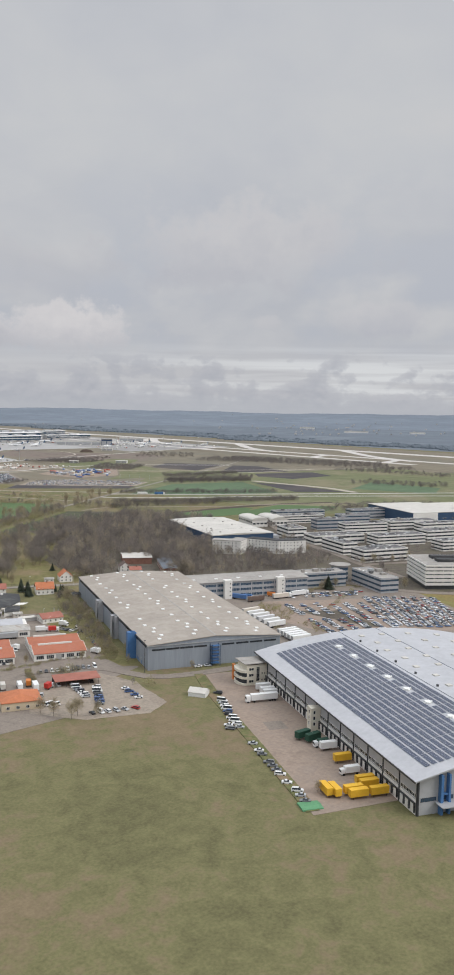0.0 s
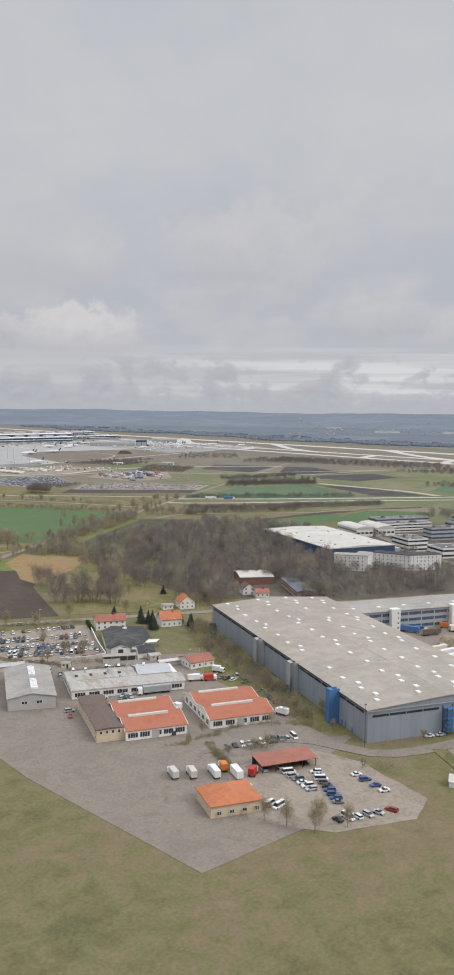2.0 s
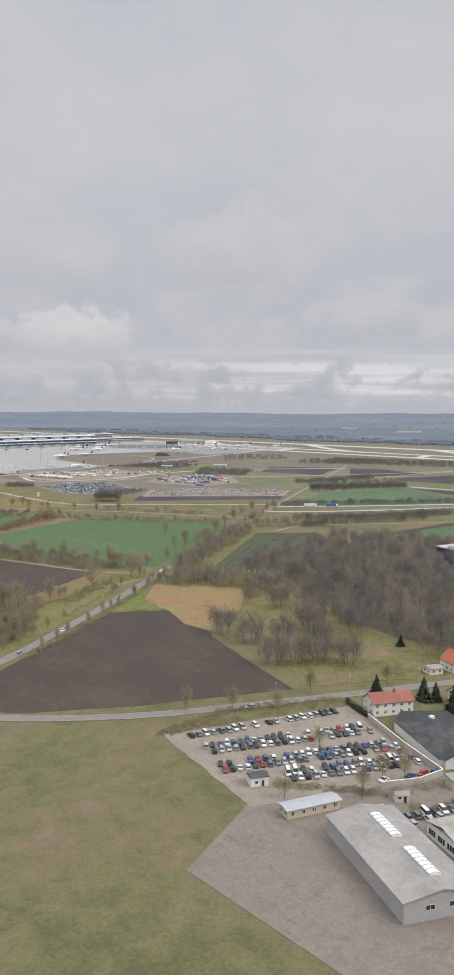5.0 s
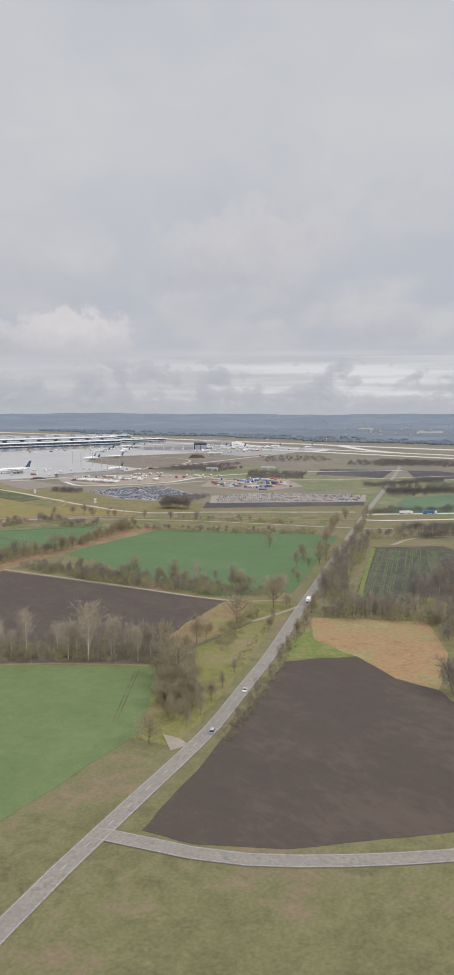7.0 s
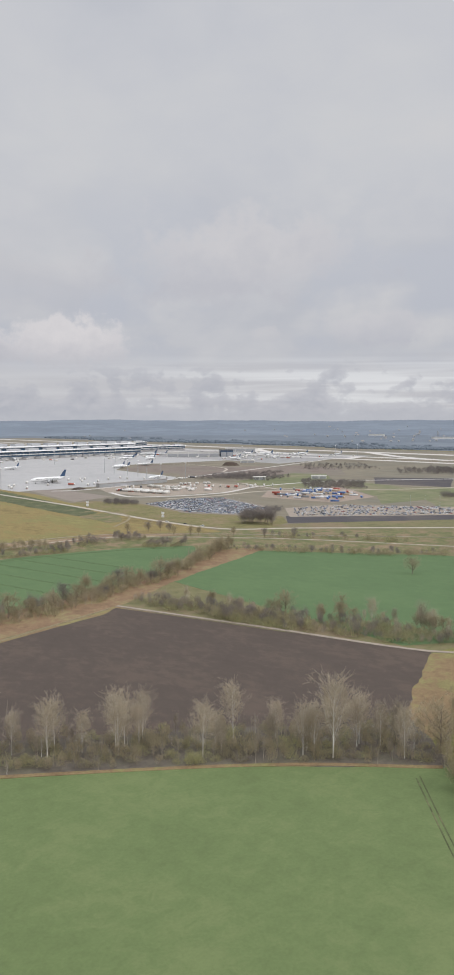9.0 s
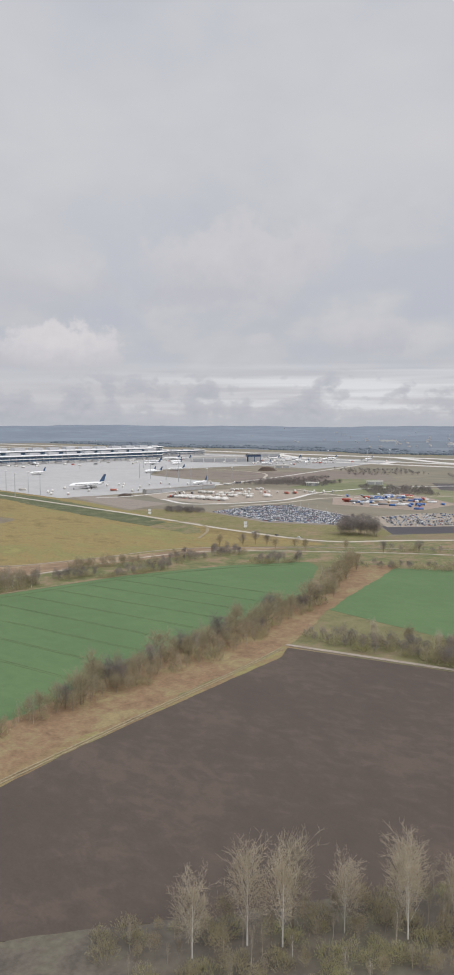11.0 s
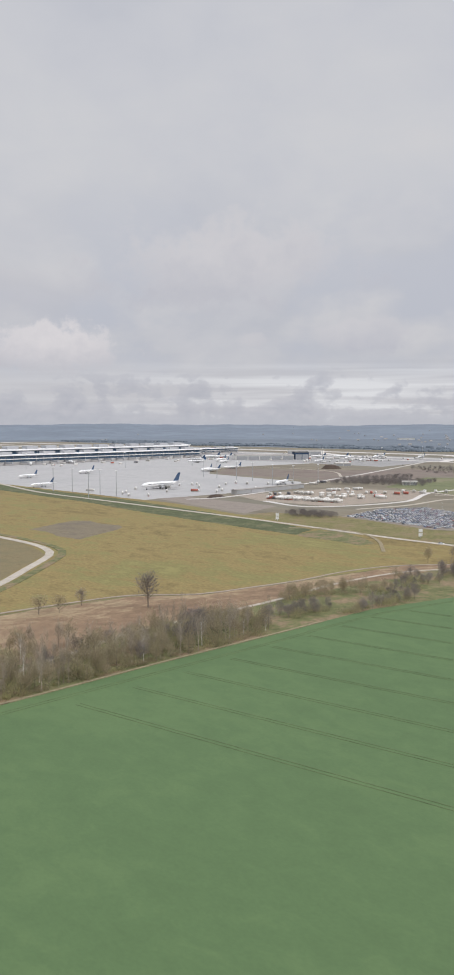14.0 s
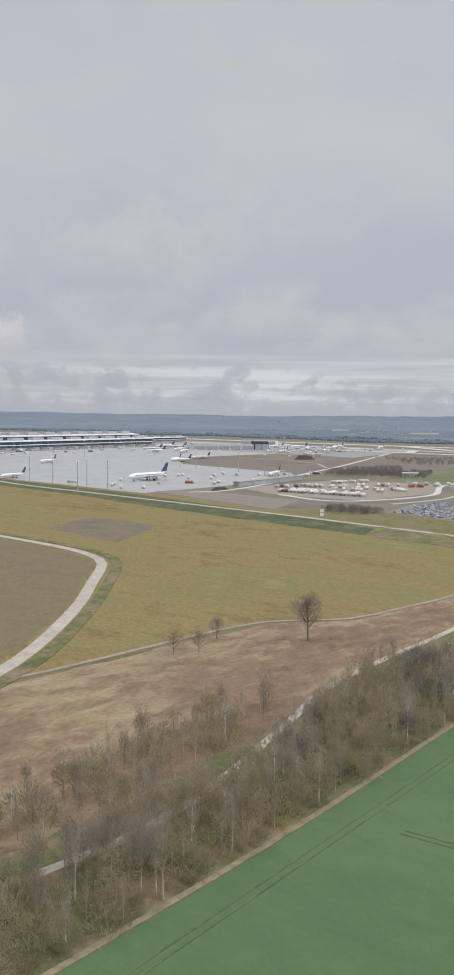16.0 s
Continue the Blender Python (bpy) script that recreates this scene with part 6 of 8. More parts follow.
def hip_hall():
    b = thing("workshop", pose(172.0, 353.5, 0, 0, 0, -20), "workshop with a bright orange hipped roof", "workshop")
    w, d, e, r = 19.0, 16.5, 4.2, 6.6
    part("wall", Shape().box(0.5, w - 0.5, 0.5, d - 0.5, -0.3, e), M["beige_wall"], b)
    s = Shape().add([(0, 0, e), (w, 0, e), (w, d, e), (0, d, e), (w / 2, 5, r), (w / 2, d - 5, r), (0, 0, e - 0.3), (w, 0, e - 0.3), (w, d, e - 0.3), (0, d, e - 0.3)],
                    [(0, 1, 4), (1, 2, 5, 4), (2, 3, 5), (3, 0, 4, 5), (0, 6, 7, 1), (1, 7, 8, 2), (2, 8, 9, 3), (3, 9, 6, 0), (9, 8, 7, 6)])
    part("roof", s, M["tile_orange"], b, "bright orange tile roof")
    facade(b, w, d, "s", 1, 4, 1.6, 1.4, "glass", "white_wall", 1, 1, 19)


hip_hall()


def garden_wall():
    line = [Vector(p) for p in ((264.7, 582), (252, 554), (243, 531), (231, 532), (219, 538))]
    b = thing("garden_wall", pose(0, 0, 0), "pale rendered boundary wall round the car lot", "wall")
    for a, c in zip(line, line[1:]):
        v = c - a
        part("wall_panel", Shape().box(0, v.length, -0.15, 0.15, -0.3, 2.2), M["wall_stone"], b, "", pose(a.x, a.y, 0, 0, 0, math.degrees(math.atan2(v.y, v.x))))
        part("coping", Shape().box(0, v.length, -0.22, 0.22, 2.2, 2.32), M["white_wall"], b, "", pose(a.x, a.y, 0, 0, 0, math.degrees(math.atan2(v.y, v.x))))


garden_wall()


def tent():
    b = thing("storage_tent", pose(259.5, 316.5, 0, 0, 0, -58), "white gabled storage tent on the grass", "tent")
    part("cover", Shape().along_x([(-3.2, -0.3), (3.2, -0.3), (3.2, 2.1), (0, 3.7), (-3.2, 2.1)], -4.5, 4.5), M["white_paint"], b)
    part("roof", Shape().along_x([(-3.45, 2.0), (0, 3.8), (3.45, 2.0), (3.45, 1.9), (0, 3.7), (-3.45, 1.9)], -4.7, 4.7), M["roof_white"], b, "pale tarpaulin roof")
    part("door", Shape().box(-4.56, -4.5, -1.2, 1.2, 0, 2.4), M["grey_wall"], b)


tent()


def cabin(x, y, rot, w, d, h, label, wall="grey_wall", roof="roof_flat"):
    b = thing("cabin", pose(x, y, 0, 0, 0, rot), label, "cabin")
    part("wall", Shape().box(0, w, 0, d, -0.3, h), M[wall], b)
    part("roof", Shape().along_x([(-0.3, h), (d / 2, h + 0.9), (d + 0.3, h)], -0.3, w + 0.3), M[roof], b)
    part("door", Shape().box(w * 0.6, w * 0.6 + 0.9, -0.06, 0, 0, 2.0), M["steel_dark"], b)
    part("window", window_mesh(1.2, 1.0), None, b, "", pose(w * 0.3, 0, 1.0))


cabin(187, 566, -24, 6, 5, 3.0, "small white sales hut with a dark roof on the gravel lot", "white_wall", "roof_dark")
cabin(214.5, 528.6, -38, 4.4, 2.8, 2.4, "small pale site cabin with an open front", "cream_wall")
cabin(258, 510.5, -15, 6, 5, 2.6, "pale open shed beside the black-roofed workshop", "wall_stone", "roof_rust")


# ---- trees and hedges ----
def make_tree(kind, seed):
    """One tree at the origin, with trunk and crown as parts."""
    if kind == "bare":
        wood, fine = tree_shape(seed, 15.0, 4.9, 14, 6, 1.1, 0.16, upright=0.7, dome=1100, low=0.17)
        b = thing("tree", pose(0, -500, 0), "bare broad-crowned winter tree with brown twigs", "tree", "bare trees")
        mats = M["bark"], M["twig_near"]
    elif kind == "birch":
        wood, fine = tree_shape(seed, 20.0, 4.0, 20, 5, 0.9, 0.16, 0.0, upright=0.75, dome=900, low=0.24, limb=0.24, fill=1.2, girth=0.0085)
        b = thing("birch_tree", pose(0, -500, 0), "bare slender birch with pale bark", "tree", "birches")
        mats = M["birch_bark"], M["birch_twig"]
    elif kind == "poplar":
        wood, fine = tree_shape(seed, 22.0, 4.4, 14, 4, 1.5, 0.1, upright=0.8, dome=850, low=0.1, limb=0.25, fill=1.1, girth=0.012)
        b = thing("tree", pose(0, -500, 0), "tall bare tree with an upright brush of pale twigs", "tree", "tall bare trees")
        mats = M["bark"], M["twig_pale"]
    elif kind == "oak":
        wood, fine = tree_shape(seed, 14.0, 7.4, 16, 6, 1.3, 0.16, upright=0.55, dome=620, low=0.2, limb=0.5, fill=1.15, girth=0.02)
        b = thing("oak_tree", pose(0, -500, 0), "old bare oak with a broad open crown", "tree", "oaks")
        mats = M["bark"], M["twig_near"]
    elif kind == "ash":
        wood, fine = tree_shape(seed, 16.0, 6.4, 24, 7, 0.8, 0.2, upright=0.55, dome=520, low=0.22, limb=0.36, fill=1.15, girth=0.02)
        b = thing("ash_tree", pose(0, -500, 0), "single bare tree with a rounded open crown", "tree", "meadow trees")
        mats = M["bark"], M["twig"]
    elif kind == "willow":
        wood, fine = Shape(), Shape()
        rnd = random.Random(seed)
        for k in range(5):
            w1, f1 = tree_shape(seed + k, 12.5 * rnd.uniform(0.75, 1.0), 3.6, 8, 4, 1.15, 0.1, upright=0.8, dome=420, low=0.12)
            a, lean = k * 1.257 + rnd.uniform(-0.4, 0.4), rnd.uniform(8, 20)
            m = pose(2.2 * math.cos(a), 2.2 * math.sin(a), 0) @ Matrix.Rotation(radians(lean), 4, Vector((-math.sin(a), math.cos(a), 0)))
            for mine, extra in ((wood, w1), (fine, f1)):
                mine.add([m @ Vector(v) for v in extra.v], extra.f)
        b = thing("willow_tree", pose(0, -500, 0), "broad many-stemmed bare willow with a round brown brush", "tree", "meadow trees")
        mats = M["bark"], M["twig"]
    else:
        b = thing("conifer_tree", pose(0, -500, 0), "dark green conifer with dense drooping branches", "tree", "conifers")
        part("trunk", Shape().tube((0, 0, -0.5), (0, 0, 12), 0.25, 0.05, 6), M["bark"], b)
        part("crown", conifer_shape(seed, 14.0, 4.3), M["conifer"], b)
        return b
    part("trunk", wood, mats[0], b)
    part("crown", fine, mats[1], b)
    return b


STOCK = {k: [make_tree(k, 10 * i + 3) for i in range(3)] for k in ("bare", "birch", "poplar", "oak", "ash", "willow", "conifer")}
USED = set()
tree_rnd = random.Random(5)


def plant(kind, x, y, height):
    full = {"bare": 15.0, "birch": 20.0, "poplar": 22.0, "oak": 14.0, "ash": 16.0, "willow": 12.5, "conifer": 14.0}[kind]
    base = tree_rnd.choice(STOCK[kind])
    k = height / full
    m = pose(x, y, -0.12, 0, 0, tree_rnd.uniform(0, 360)) @ Matrix.Diagonal((k * tree_rnd.uniform(0.9, 1.1), k * tree_rnd.uniform(0.9, 1.1), k, 1))
    if base.name not in USED:
        USED.add(base.name)
        base.matrix_basis = m
        return base
    return copy_thing(base, m @ Matrix.Diagonal([1 / v for v in base.scale] + [1]))


# single trees
plant("ash", 257.6, 1392, 18.5)
for x, y, hh in ((511, 1053, 13), (243.5, 841.5, 18.5), (313.5, 870.5, 18), (356.5, 886, 20), (375, 903, 13), (229, 813, 18), (486, 970, 14), (503, 979, 15), (176, 761, 11)):
    plant("oak", x, y, hh)
for x, y, hh in ((270.5, 852.5, 14.5), (281, 858, 8), (287, 862, 7), (330, 872, 6), (368, 899, 11)):
    plant("bare", x, y, hh)
for x, y, hh in ((208, 1415, 10), (217, 1411, 9), (235, 1419, 9), (482, 1379, 11), (501, 1370, 11), (516, 1370, 12), (517, 1356, 10), (507, 1335, 10), (519, 1324, 10), (521, 1314, 10), (545, 1290, 10), (560, 1262, 10), (578, 1240, 11)):
    plant(tree_rnd.choice(("bare", "ash", "oak")), x, y, hh)
# thin trees between the staff car park and the yard
for x, y, hh in ((213.3, 541, 9), (224.4, 542, 10), (231.4, 538, 9), (190, 553.5, 7), (208, 537, 5)):
    plant("bare", x, y, hh)
# meadow trees near the houses
for x, y, hh in ((374, 746, 13), (385, 716, 14), (363, 673, 14), (316, 637, 13), (309, 650, 12), (298, 655, 12), (287, 660, 13), (304, 697, 13), (306, 720, 14), (373, 691, 13), (423, 768, 14), (404, 783, 13), (345, 690, 12), (352, 700, 15), (318, 686, 13),
                 (395, 740, 14), (328, 668, 12), (440, 800, 13), (432, 835, 14), (428, 760, 13), (412, 745, 13)):
    plant("willow", x, y, 1.3 * hh)
for x, y, hh in ((271, 620, 11), (304, 604, 10), (230, 625, 10), (215, 637, 10), (244, 613, 9), (300, 668, 11), (238, 545, 8), (229, 575, 8), (340, 655, 9)):
    plant("bare", x, y, hh)
for x, y, hh in ((316, 549, 6), (360, 640, 7), (377, 612, 8), (392, 628, 9), (384, 640, 8), (398, 640, 7), (293, 601, 8.5), (300, 581, 11), (297, 564, 12), (303, 577, 9), (319, 555, 8.5), (324, 560, 7), (321, 566, 6)):
    plant("conifer", x, y, hh)
# trees between the road and the pasture
for x, y, hh in ((222, 797, 12), (214, 790, 11), (203, 788, 12), (208, 781, 9), (196, 777, 8), (226, 803, 11), (218, 806, 9)):
    plant("oak" if hh > 11 else "bare", x, y, hh)
for k in range(12):
    u, v = tree_rnd.random(), tree_rnd.random()
    p = Vector((222, 806)).lerp(Vector((190, 772)), u).lerp(Vector((234, 806)).lerp(Vector((205, 772)), u), v)
    plant("bare", p.x, p.y, tree_rnd.uniform(6, 11))
# birches by the pasture
for x, y, hh in ((230.3, 846.6, 16), (233, 859, 13), (228.8, 865, 17), (226.5, 864, 15), (210, 868.8, 16), (211, 873, 14), (210.7, 888, 13), (191, 898, 11), (180.5, 892, 17.5), (175, 919, 16), (170, 914, 14), (166, 917, 16), (160, 912, 18), (152, 922, 13), (141, 926, 17), (133, 936, 14), (120, 941, 18), (104, 950, 15)):
    plant("birch", x, y, 1.12 * hh)
for x, y, hh in ((213, 862.8, 28), (198.5, 897, 21), (163, 918, 21), (207, 871, 18), (146, 930, 19), (115, 946, 21)):
    plant("birch", x, y, hh)
for x, y, hh in ((186, 890, 13), (205, 884, 12), (220, 870, 14), (237, 862, 14), (241, 858, 15), (246, 860, 13), (126, 944, 20)):
    plant("poplar", x, y, hh)
# pale birches along the edge of the green field
for i in range(34):
    t = tree_rnd.choice((tree_rnd.gauss(0.12, 0.05), tree_rnd.gauss(0.36, 0.06), tree_rnd.gauss(0.62, 0.05), tree_rnd.uniform(0, 1)))
    p = Vector((388, 912)).lerp(Vector((352, 1000)), t / 0.4) if t < 0.4 else Vector((352, 1000)).lerp(Vector((305, 1105)), (t - 0.4) / 0.6)
    plant(("birch", "birch", "poplar", "bare", "oak")[i % 5], p.x + tree_rnd.uniform(-1, 9), p.y + tree_rnd.uniform(-5, 5), tree_rnd.uniform(6, 11) + (6 if i % 7 == 0 else 0))
# hedge with tall trees between the large green field and the ploughed field
for i in range(22):
    t = i / 21
    p = Vector((150, 1093)).lerp(Vector((370, 1164)), t)
    plant(("oak", "ash", "oak", "bare", "willow")[i % 5], p.x + tree_rnd.uniform(-3, 3), p.y + tree_rnd.uniform(-5, 6), tree_rnd.uniform(8, 16))
for i in range(22):
    p = Vector((372, 1160)).lerp(Vector((495, 1238)), i / 21)
    plant("bare", p.x + tree_rnd.uniform(-4, 4), p.y + tree_rnd.uniform(-5, 5), tree_rnd.uniform(8, 15))
# roadside trees of the main road
for i in range(46):
    t = tree_rnd.random() ** 1.3
    p = Vector((400, 905)).lerp(Vector((745, 1152)), t)
    left = tree_rnd.random() < 0.35
    p = p + Vector((-0.58, 0.81)) * (tree_rnd.uniform(8, 20) if left else -tree_rnd.uniform(8, 15))
    plant(tree_rnd.choice(("bare", "oak", "poplar")) if left else tree_rnd.choice(("bare", "poplar")), p.x, p.y, tree_rnd.uniform(7, 15))
for i in range(28):
    p = Vector((200, 756)).lerp(Vector((376, 880)), tree_rnd.random()) + Vector((0.58, -0.81)) * (tree_rnd.uniform(6.5, 10) * (1 if i % 3 else -1.1))
    plant(tree_rnd.choice(("bare", "poplar")), p.x, p.y, tree_rnd.uniform(5.5, 9.5))
# trees in the works and along the hall
for x, y, hh in ((189, 335, 9), (198, 329, 9), (186, 342, 8), (204, 322, 8), (193, 326, 9), (272, 398, 7), (268, 410, 8), (276, 432, 8), (283, 446, 8), (290, 470, 9), (297, 492, 9), (304, 508, 9), (311, 530, 10), (318, 545, 9),
                 (245, 402, 6), (216, 413, 6), (205, 408, 5), (262, 382, 5), (292, 358, 5), (283, 351, 5), (226, 205, 5)):
    plant("bare", x, y, hh)
# park trees round the offices
for x, y in ((500, 452), (508, 448), (490, 447), (620, 500), (640, 494), (655, 486), (600, 497), (540, 430), (548, 410), (600, 590), (615, 580), (628, 600), (668, 590), (640, 640), (700, 690), (690, 640)):
    plant("bare", x, y, tree_rnd.uniform(7, 11))
plant("conifer", 497, 446, 12)


def wood_lot(name, polys, kinds, label, seed, hh=(9, 15)):
    """A stand of bare trees in one mesh."""
    rnd, items = random.Random(seed), []
    for poly, gap in polys:
        for x, y in scatter(poly, gap, seed):
            wood, fine, mats, full = rnd.choice(kinds)
            k = rnd.uniform(*hh) / full
            items.append(([(mats[0], wood), (mats[1], fine)], pose(x, y, -0.15, 0, 0, rnd.uniform(0, 360)) @ Matrix.Diagonal((k, k, k * rnd.uniform(0.9, 1.15), 1))))
    return merged(name, items, [M["bark"], M["twig"], M["birch_bark"], M["twig_pale"], M["shrub"], M["twig_near"], M["twig_far"], M["stem"]], label, "wood")


def low_tree(seed, height, spread, mats, thin, limbs=8, twigs=7, share=0.2, upright=0.75, dome=0, low=0.25, brush=1.0):
    wood, fine = tree_shape(seed, height, spread, limbs, twigs, thin, share, 0.0, True, upright, dome, low, 0.25, 1.0, 0.015, brush)
    return arrays(wood), arrays(fine), mats, height


LOW = [low_tree(71 + i, 12.0, 4.6, (0, 1), 1.7, 8, 3, 0.06, 0.85, 520, 0.14) for i in range(4)]
THIN = [low_tree(91 + i, 16.0, 2.8, (7, 3), 1.5, 8, 3, 0.2, 0.85, 380, 0.2) for i in range(3)]
PALE = [low_tree(171 + i, 12.0, 4.2, (0, 3), 1.7, 8, 3, 0.06, 0.85, 480, 0.16) for i in range(2)]
FAR = [low_tree(51 + i, 12.0, 8.0, (6, 6), 7.0, 4, 2, 0.05, 0.6, 170, 0.0) for i in range(3)]
empty = (np.zeros((0, 3)), np.zeros((0, 3), np.int64))
NEAR = [low_tree(131 + i, 10.0, 3.6, (0, 5), 1.7, 8, 3, 0.08, 0.8, 600, 0.12, 0.75) for i in range(4)]
SLIM = [low_tree(151 + i, 13.0, 2.2, (2 if i == 0 else 0, 3), 1.4, 8, 3, 0.15, 0.9, 420, 0.2, 0.7) for i in range(3)]
STEM = [low_tree(191 + i, 13.0, 1.7, (7, 3), 0.9, 12, 3, 0.3, 1.25, 110, 0.4, 0.8) for i in range(4)]
BRUSH = [(empty, arrays(shrub_shape(61 + i, 2.8, 3.3, 90, 0.055)), (0, 4), 5.5) for i in range(3)]
BUSH = [(empty, arrays(shrub_shape(31 + i, 2.6, 3.4, 50, 0.075)), (0, 4), 3.6) for i in range(3)]
wood_lot("wood_dense", [([(372, 650), (380, 690), (430, 742), (455, 862), (520, 872), (600, 882), (650, 848), (676, 800), (655, 782), (592, 800), (548, 660), (538, 622), (440, 572), (455, 610), (420, 660)], 8.4),
                        ([(352, 596), (361, 634), (372, 645), (404, 655), (421, 640), (400, 618), (398, 596), (376, 590), (366, 578)], 7.0), ([(412, 560), (436, 552), (458, 560), (452, 580), (440, 600), (432, 570)], 7.0)], LOW + LOW + THIN + PALE, "dense bare winter wood in brown and grey", 3, (7, 18))
wood_lot("wood_by_hotel", [([(458, 668), (500, 660), (536, 640), (540, 608), (566, 585), (592, 552), (588, 524), (560, 518), (520, 522), (478, 537), (440, 556), (432, 572), (455, 610)], 7.0), ([(596, 590), (612, 560), (602, 532), (592, 560)], 8.0)],
         LOW + LOW + THIN, "dense bare trees between the hotel and the offices", 17, (5.5, 9.5))
wood_lot("park_street_trees", [([(606, 516), (640, 486), (636, 480), (600, 505)], 7.0), ([(628, 600), (648, 645), (655, 642), (636, 598)], 8.0), ([(690, 690), (705, 740), (760, 790), (765, 784), (712, 735), (698, 688)], 8.0), ([(575, 455), (600, 480), (606, 474), (582, 448)], 7.0), ([(700, 600), (706, 640), (712, 640), (706, 600)], 9.0), ([(690, 530), (760, 500), (758, 492), (688, 522)], 9.0), ([(640, 470), (720, 420), (716, 414), (636, 464)], 8.0)],
         LOW, "bare street trees of the business park", 18, (5, 9))
wood_lot("car_park_bushes", [([(403, 428), (428, 436), (424, 425), (404, 418)], 3.6), ([(394, 360), (400, 386), (408, 384), (401, 358)], 3.8), ([(470, 452), (512, 462), (514, 456), (472, 446)], 4.0), ([(444, 400), (520, 440), (522, 436), (447, 396)], 5.0)], BUSH, "brown bushes planted round the staff car park", 20, (1.5, 3.5))
wood_lot("wood_meadow", [([(348, 752), (448, 858), (452, 800), (425, 745), (378, 692), (350, 700)], 26)], LOW + THIN, "loose bare winter trees on the meadow", 4, (9, 14))
wood_lot("wood_birch_under", [([(262, 866), (236, 834), (184, 882), (90, 945), (90, 970), (196, 912)], 4.2)], BRUSH + BRUSH + BRUSH + NEAR + SLIM + STEM, "olive-brown undergrowth and young birches", 5, (3.5, 7.5))
wood_lot("bushes_by_track", [([(276, 846), (300, 858), (304, 853), (280, 839)], 3.4), ([(209, 808), (214, 808), (213, 803), (208, 804)], 3.0), ([(221, 809), (226, 806), (220, 800), (216, 802)], 3.4)], BRUSH, "reddish-brown bare bushes beside the farm track", 21, (3.5, 6))
wood_lot("hedge_field_edge", [([(392, 908), (352, 925), (318, 1010), (300, 1108), (312, 1112), (345, 1020), (372, 935)], 4.6)], BUSH + BUSH + PALE + LOW, "brown field hedge of bushes and saplings", 6, (3, 9))
wood_lot("hedge_green_field", [([(90, 1068), (154, 1088), (262, 1112), (369, 1156), (369, 1174), (205, 1126), (154, 1102), (90, 1084)], 5.0), ([(372, 1158), (492, 1236), (484, 1246), (368, 1172)], 5.0)],
         BRUSH + BUSH + NEAR + NEAR + NEAR + STEM, "dense olive-brown hedge of bushes and bare trees", 7, (4, 8.5))
wood_lot("wood_by_track", [([(60, 1303), (130, 1304), (152, 1305), (200, 1308), (265, 1312), (279, 1324), (262, 1347), (230, 1352), (190, 1339), (160, 1330), (60, 1326)], 4.0), ([(60, 1338), (118, 1333), (180, 1348), (190, 1356), (150, 1364), (110, 1354), (60, 1356)], 5.4)],
         BRUSH + BRUSH + NEAR + NEAR + SLIM + STEM + STEM + LOW[:1], "thicket of bare grey-brown trees beside the track", 8, (6, 12))
wood_lot("thicket_edge", [([(60, 1303), (130, 1304.5), (200, 1308.5), (266, 1311.5), (266, 1314), (200, 1312), (130, 1308), (60, 1307)], 2.6)], BRUSH, "brown brambles at the foot of the thicket", 34, (1.8, 4.2))
wood_lot("clump_by_track", [([(316, 1352), (369, 1345), (373, 1357), (322, 1365)], 4.6), ([(360, 1338), (384, 1331), (386, 1342), (366, 1348)], 5.0), ([(408, 1352), (430, 1345), (434, 1352), (410, 1358)], 5.0)], BRUSH + NEAR + NEAR, "clump of bare grey-brown trees beside the track", 19, (5, 9))
wood_lot("thicket_by_track", [([(288, 1325), (318, 1320), (324, 1331), (292, 1338)], 4.2), ([(318, 1312), (350, 1310), (380, 1312), (380, 1318), (346, 1317), (320, 1319)], 3.8), ([(395, 1338), (428, 1352), (432, 1336), (425, 1326), (370, 1326), (372, 1334)], 6.0), ([(446, 1352), (476, 1340), (470, 1328), (440, 1338)], 5.0),
                              ([(445, 1300), (482, 1275), (478, 1268), (440, 1286)], 5.0)], BRUSH + LOW + LOW, "low russet thickets along the track", 9, (4.5, 9))
wood_lot("roadside_scrub", [([(384, 878), (440, 920), (584, 1022), (592, 1010), (450, 910), (402, 868)], 4.6), ([(612, 1028), (628, 1042), (692, 992), (675, 978)], 6.0), ([(400, 802), (408, 796), (380, 768), (372, 772)], 6.0), ([(356, 850), (398, 860), (421, 810), (395, 800)], 4.6)], BUSH + LOW + THIN + STEM, "brown roadside scrub", 10, (5, 12))
wood_lot("road_copse", [([(192, 770), (206, 800), (222, 822), (238, 838), (254, 852), (264, 846), (244, 820), (226, 796), (212, 776)], 4.2)], NEAR + SLIM + STEM + BRUSH, "loose copse of pale saplings and bare trees by the road", 32, (4, 10))
wood_lot("road_verge_brush", [([(196, 748), (240, 777), (300, 819), (380, 877), (383, 873), (304, 815), (243, 772), (199, 743)], 2.6), ([(262, 808), (330, 857), (326, 860), (258, 812)], 4.0)],
         BRUSH, "low brown brush along the road verge", 33, (1.2, 2.8))
wood_lot("road_bushes", [([(290, 862), (322, 880), (342, 884), (322, 868), (300, 857)], 4.0), ([(250, 832), (240, 815), (215, 785), (205, 790), (232, 826)], 6.0), ([(228, 800), (280, 838), (276, 842), (226, 808)], 9.0)], BUSH, "brown brambles beside the road", 11, (2, 4))
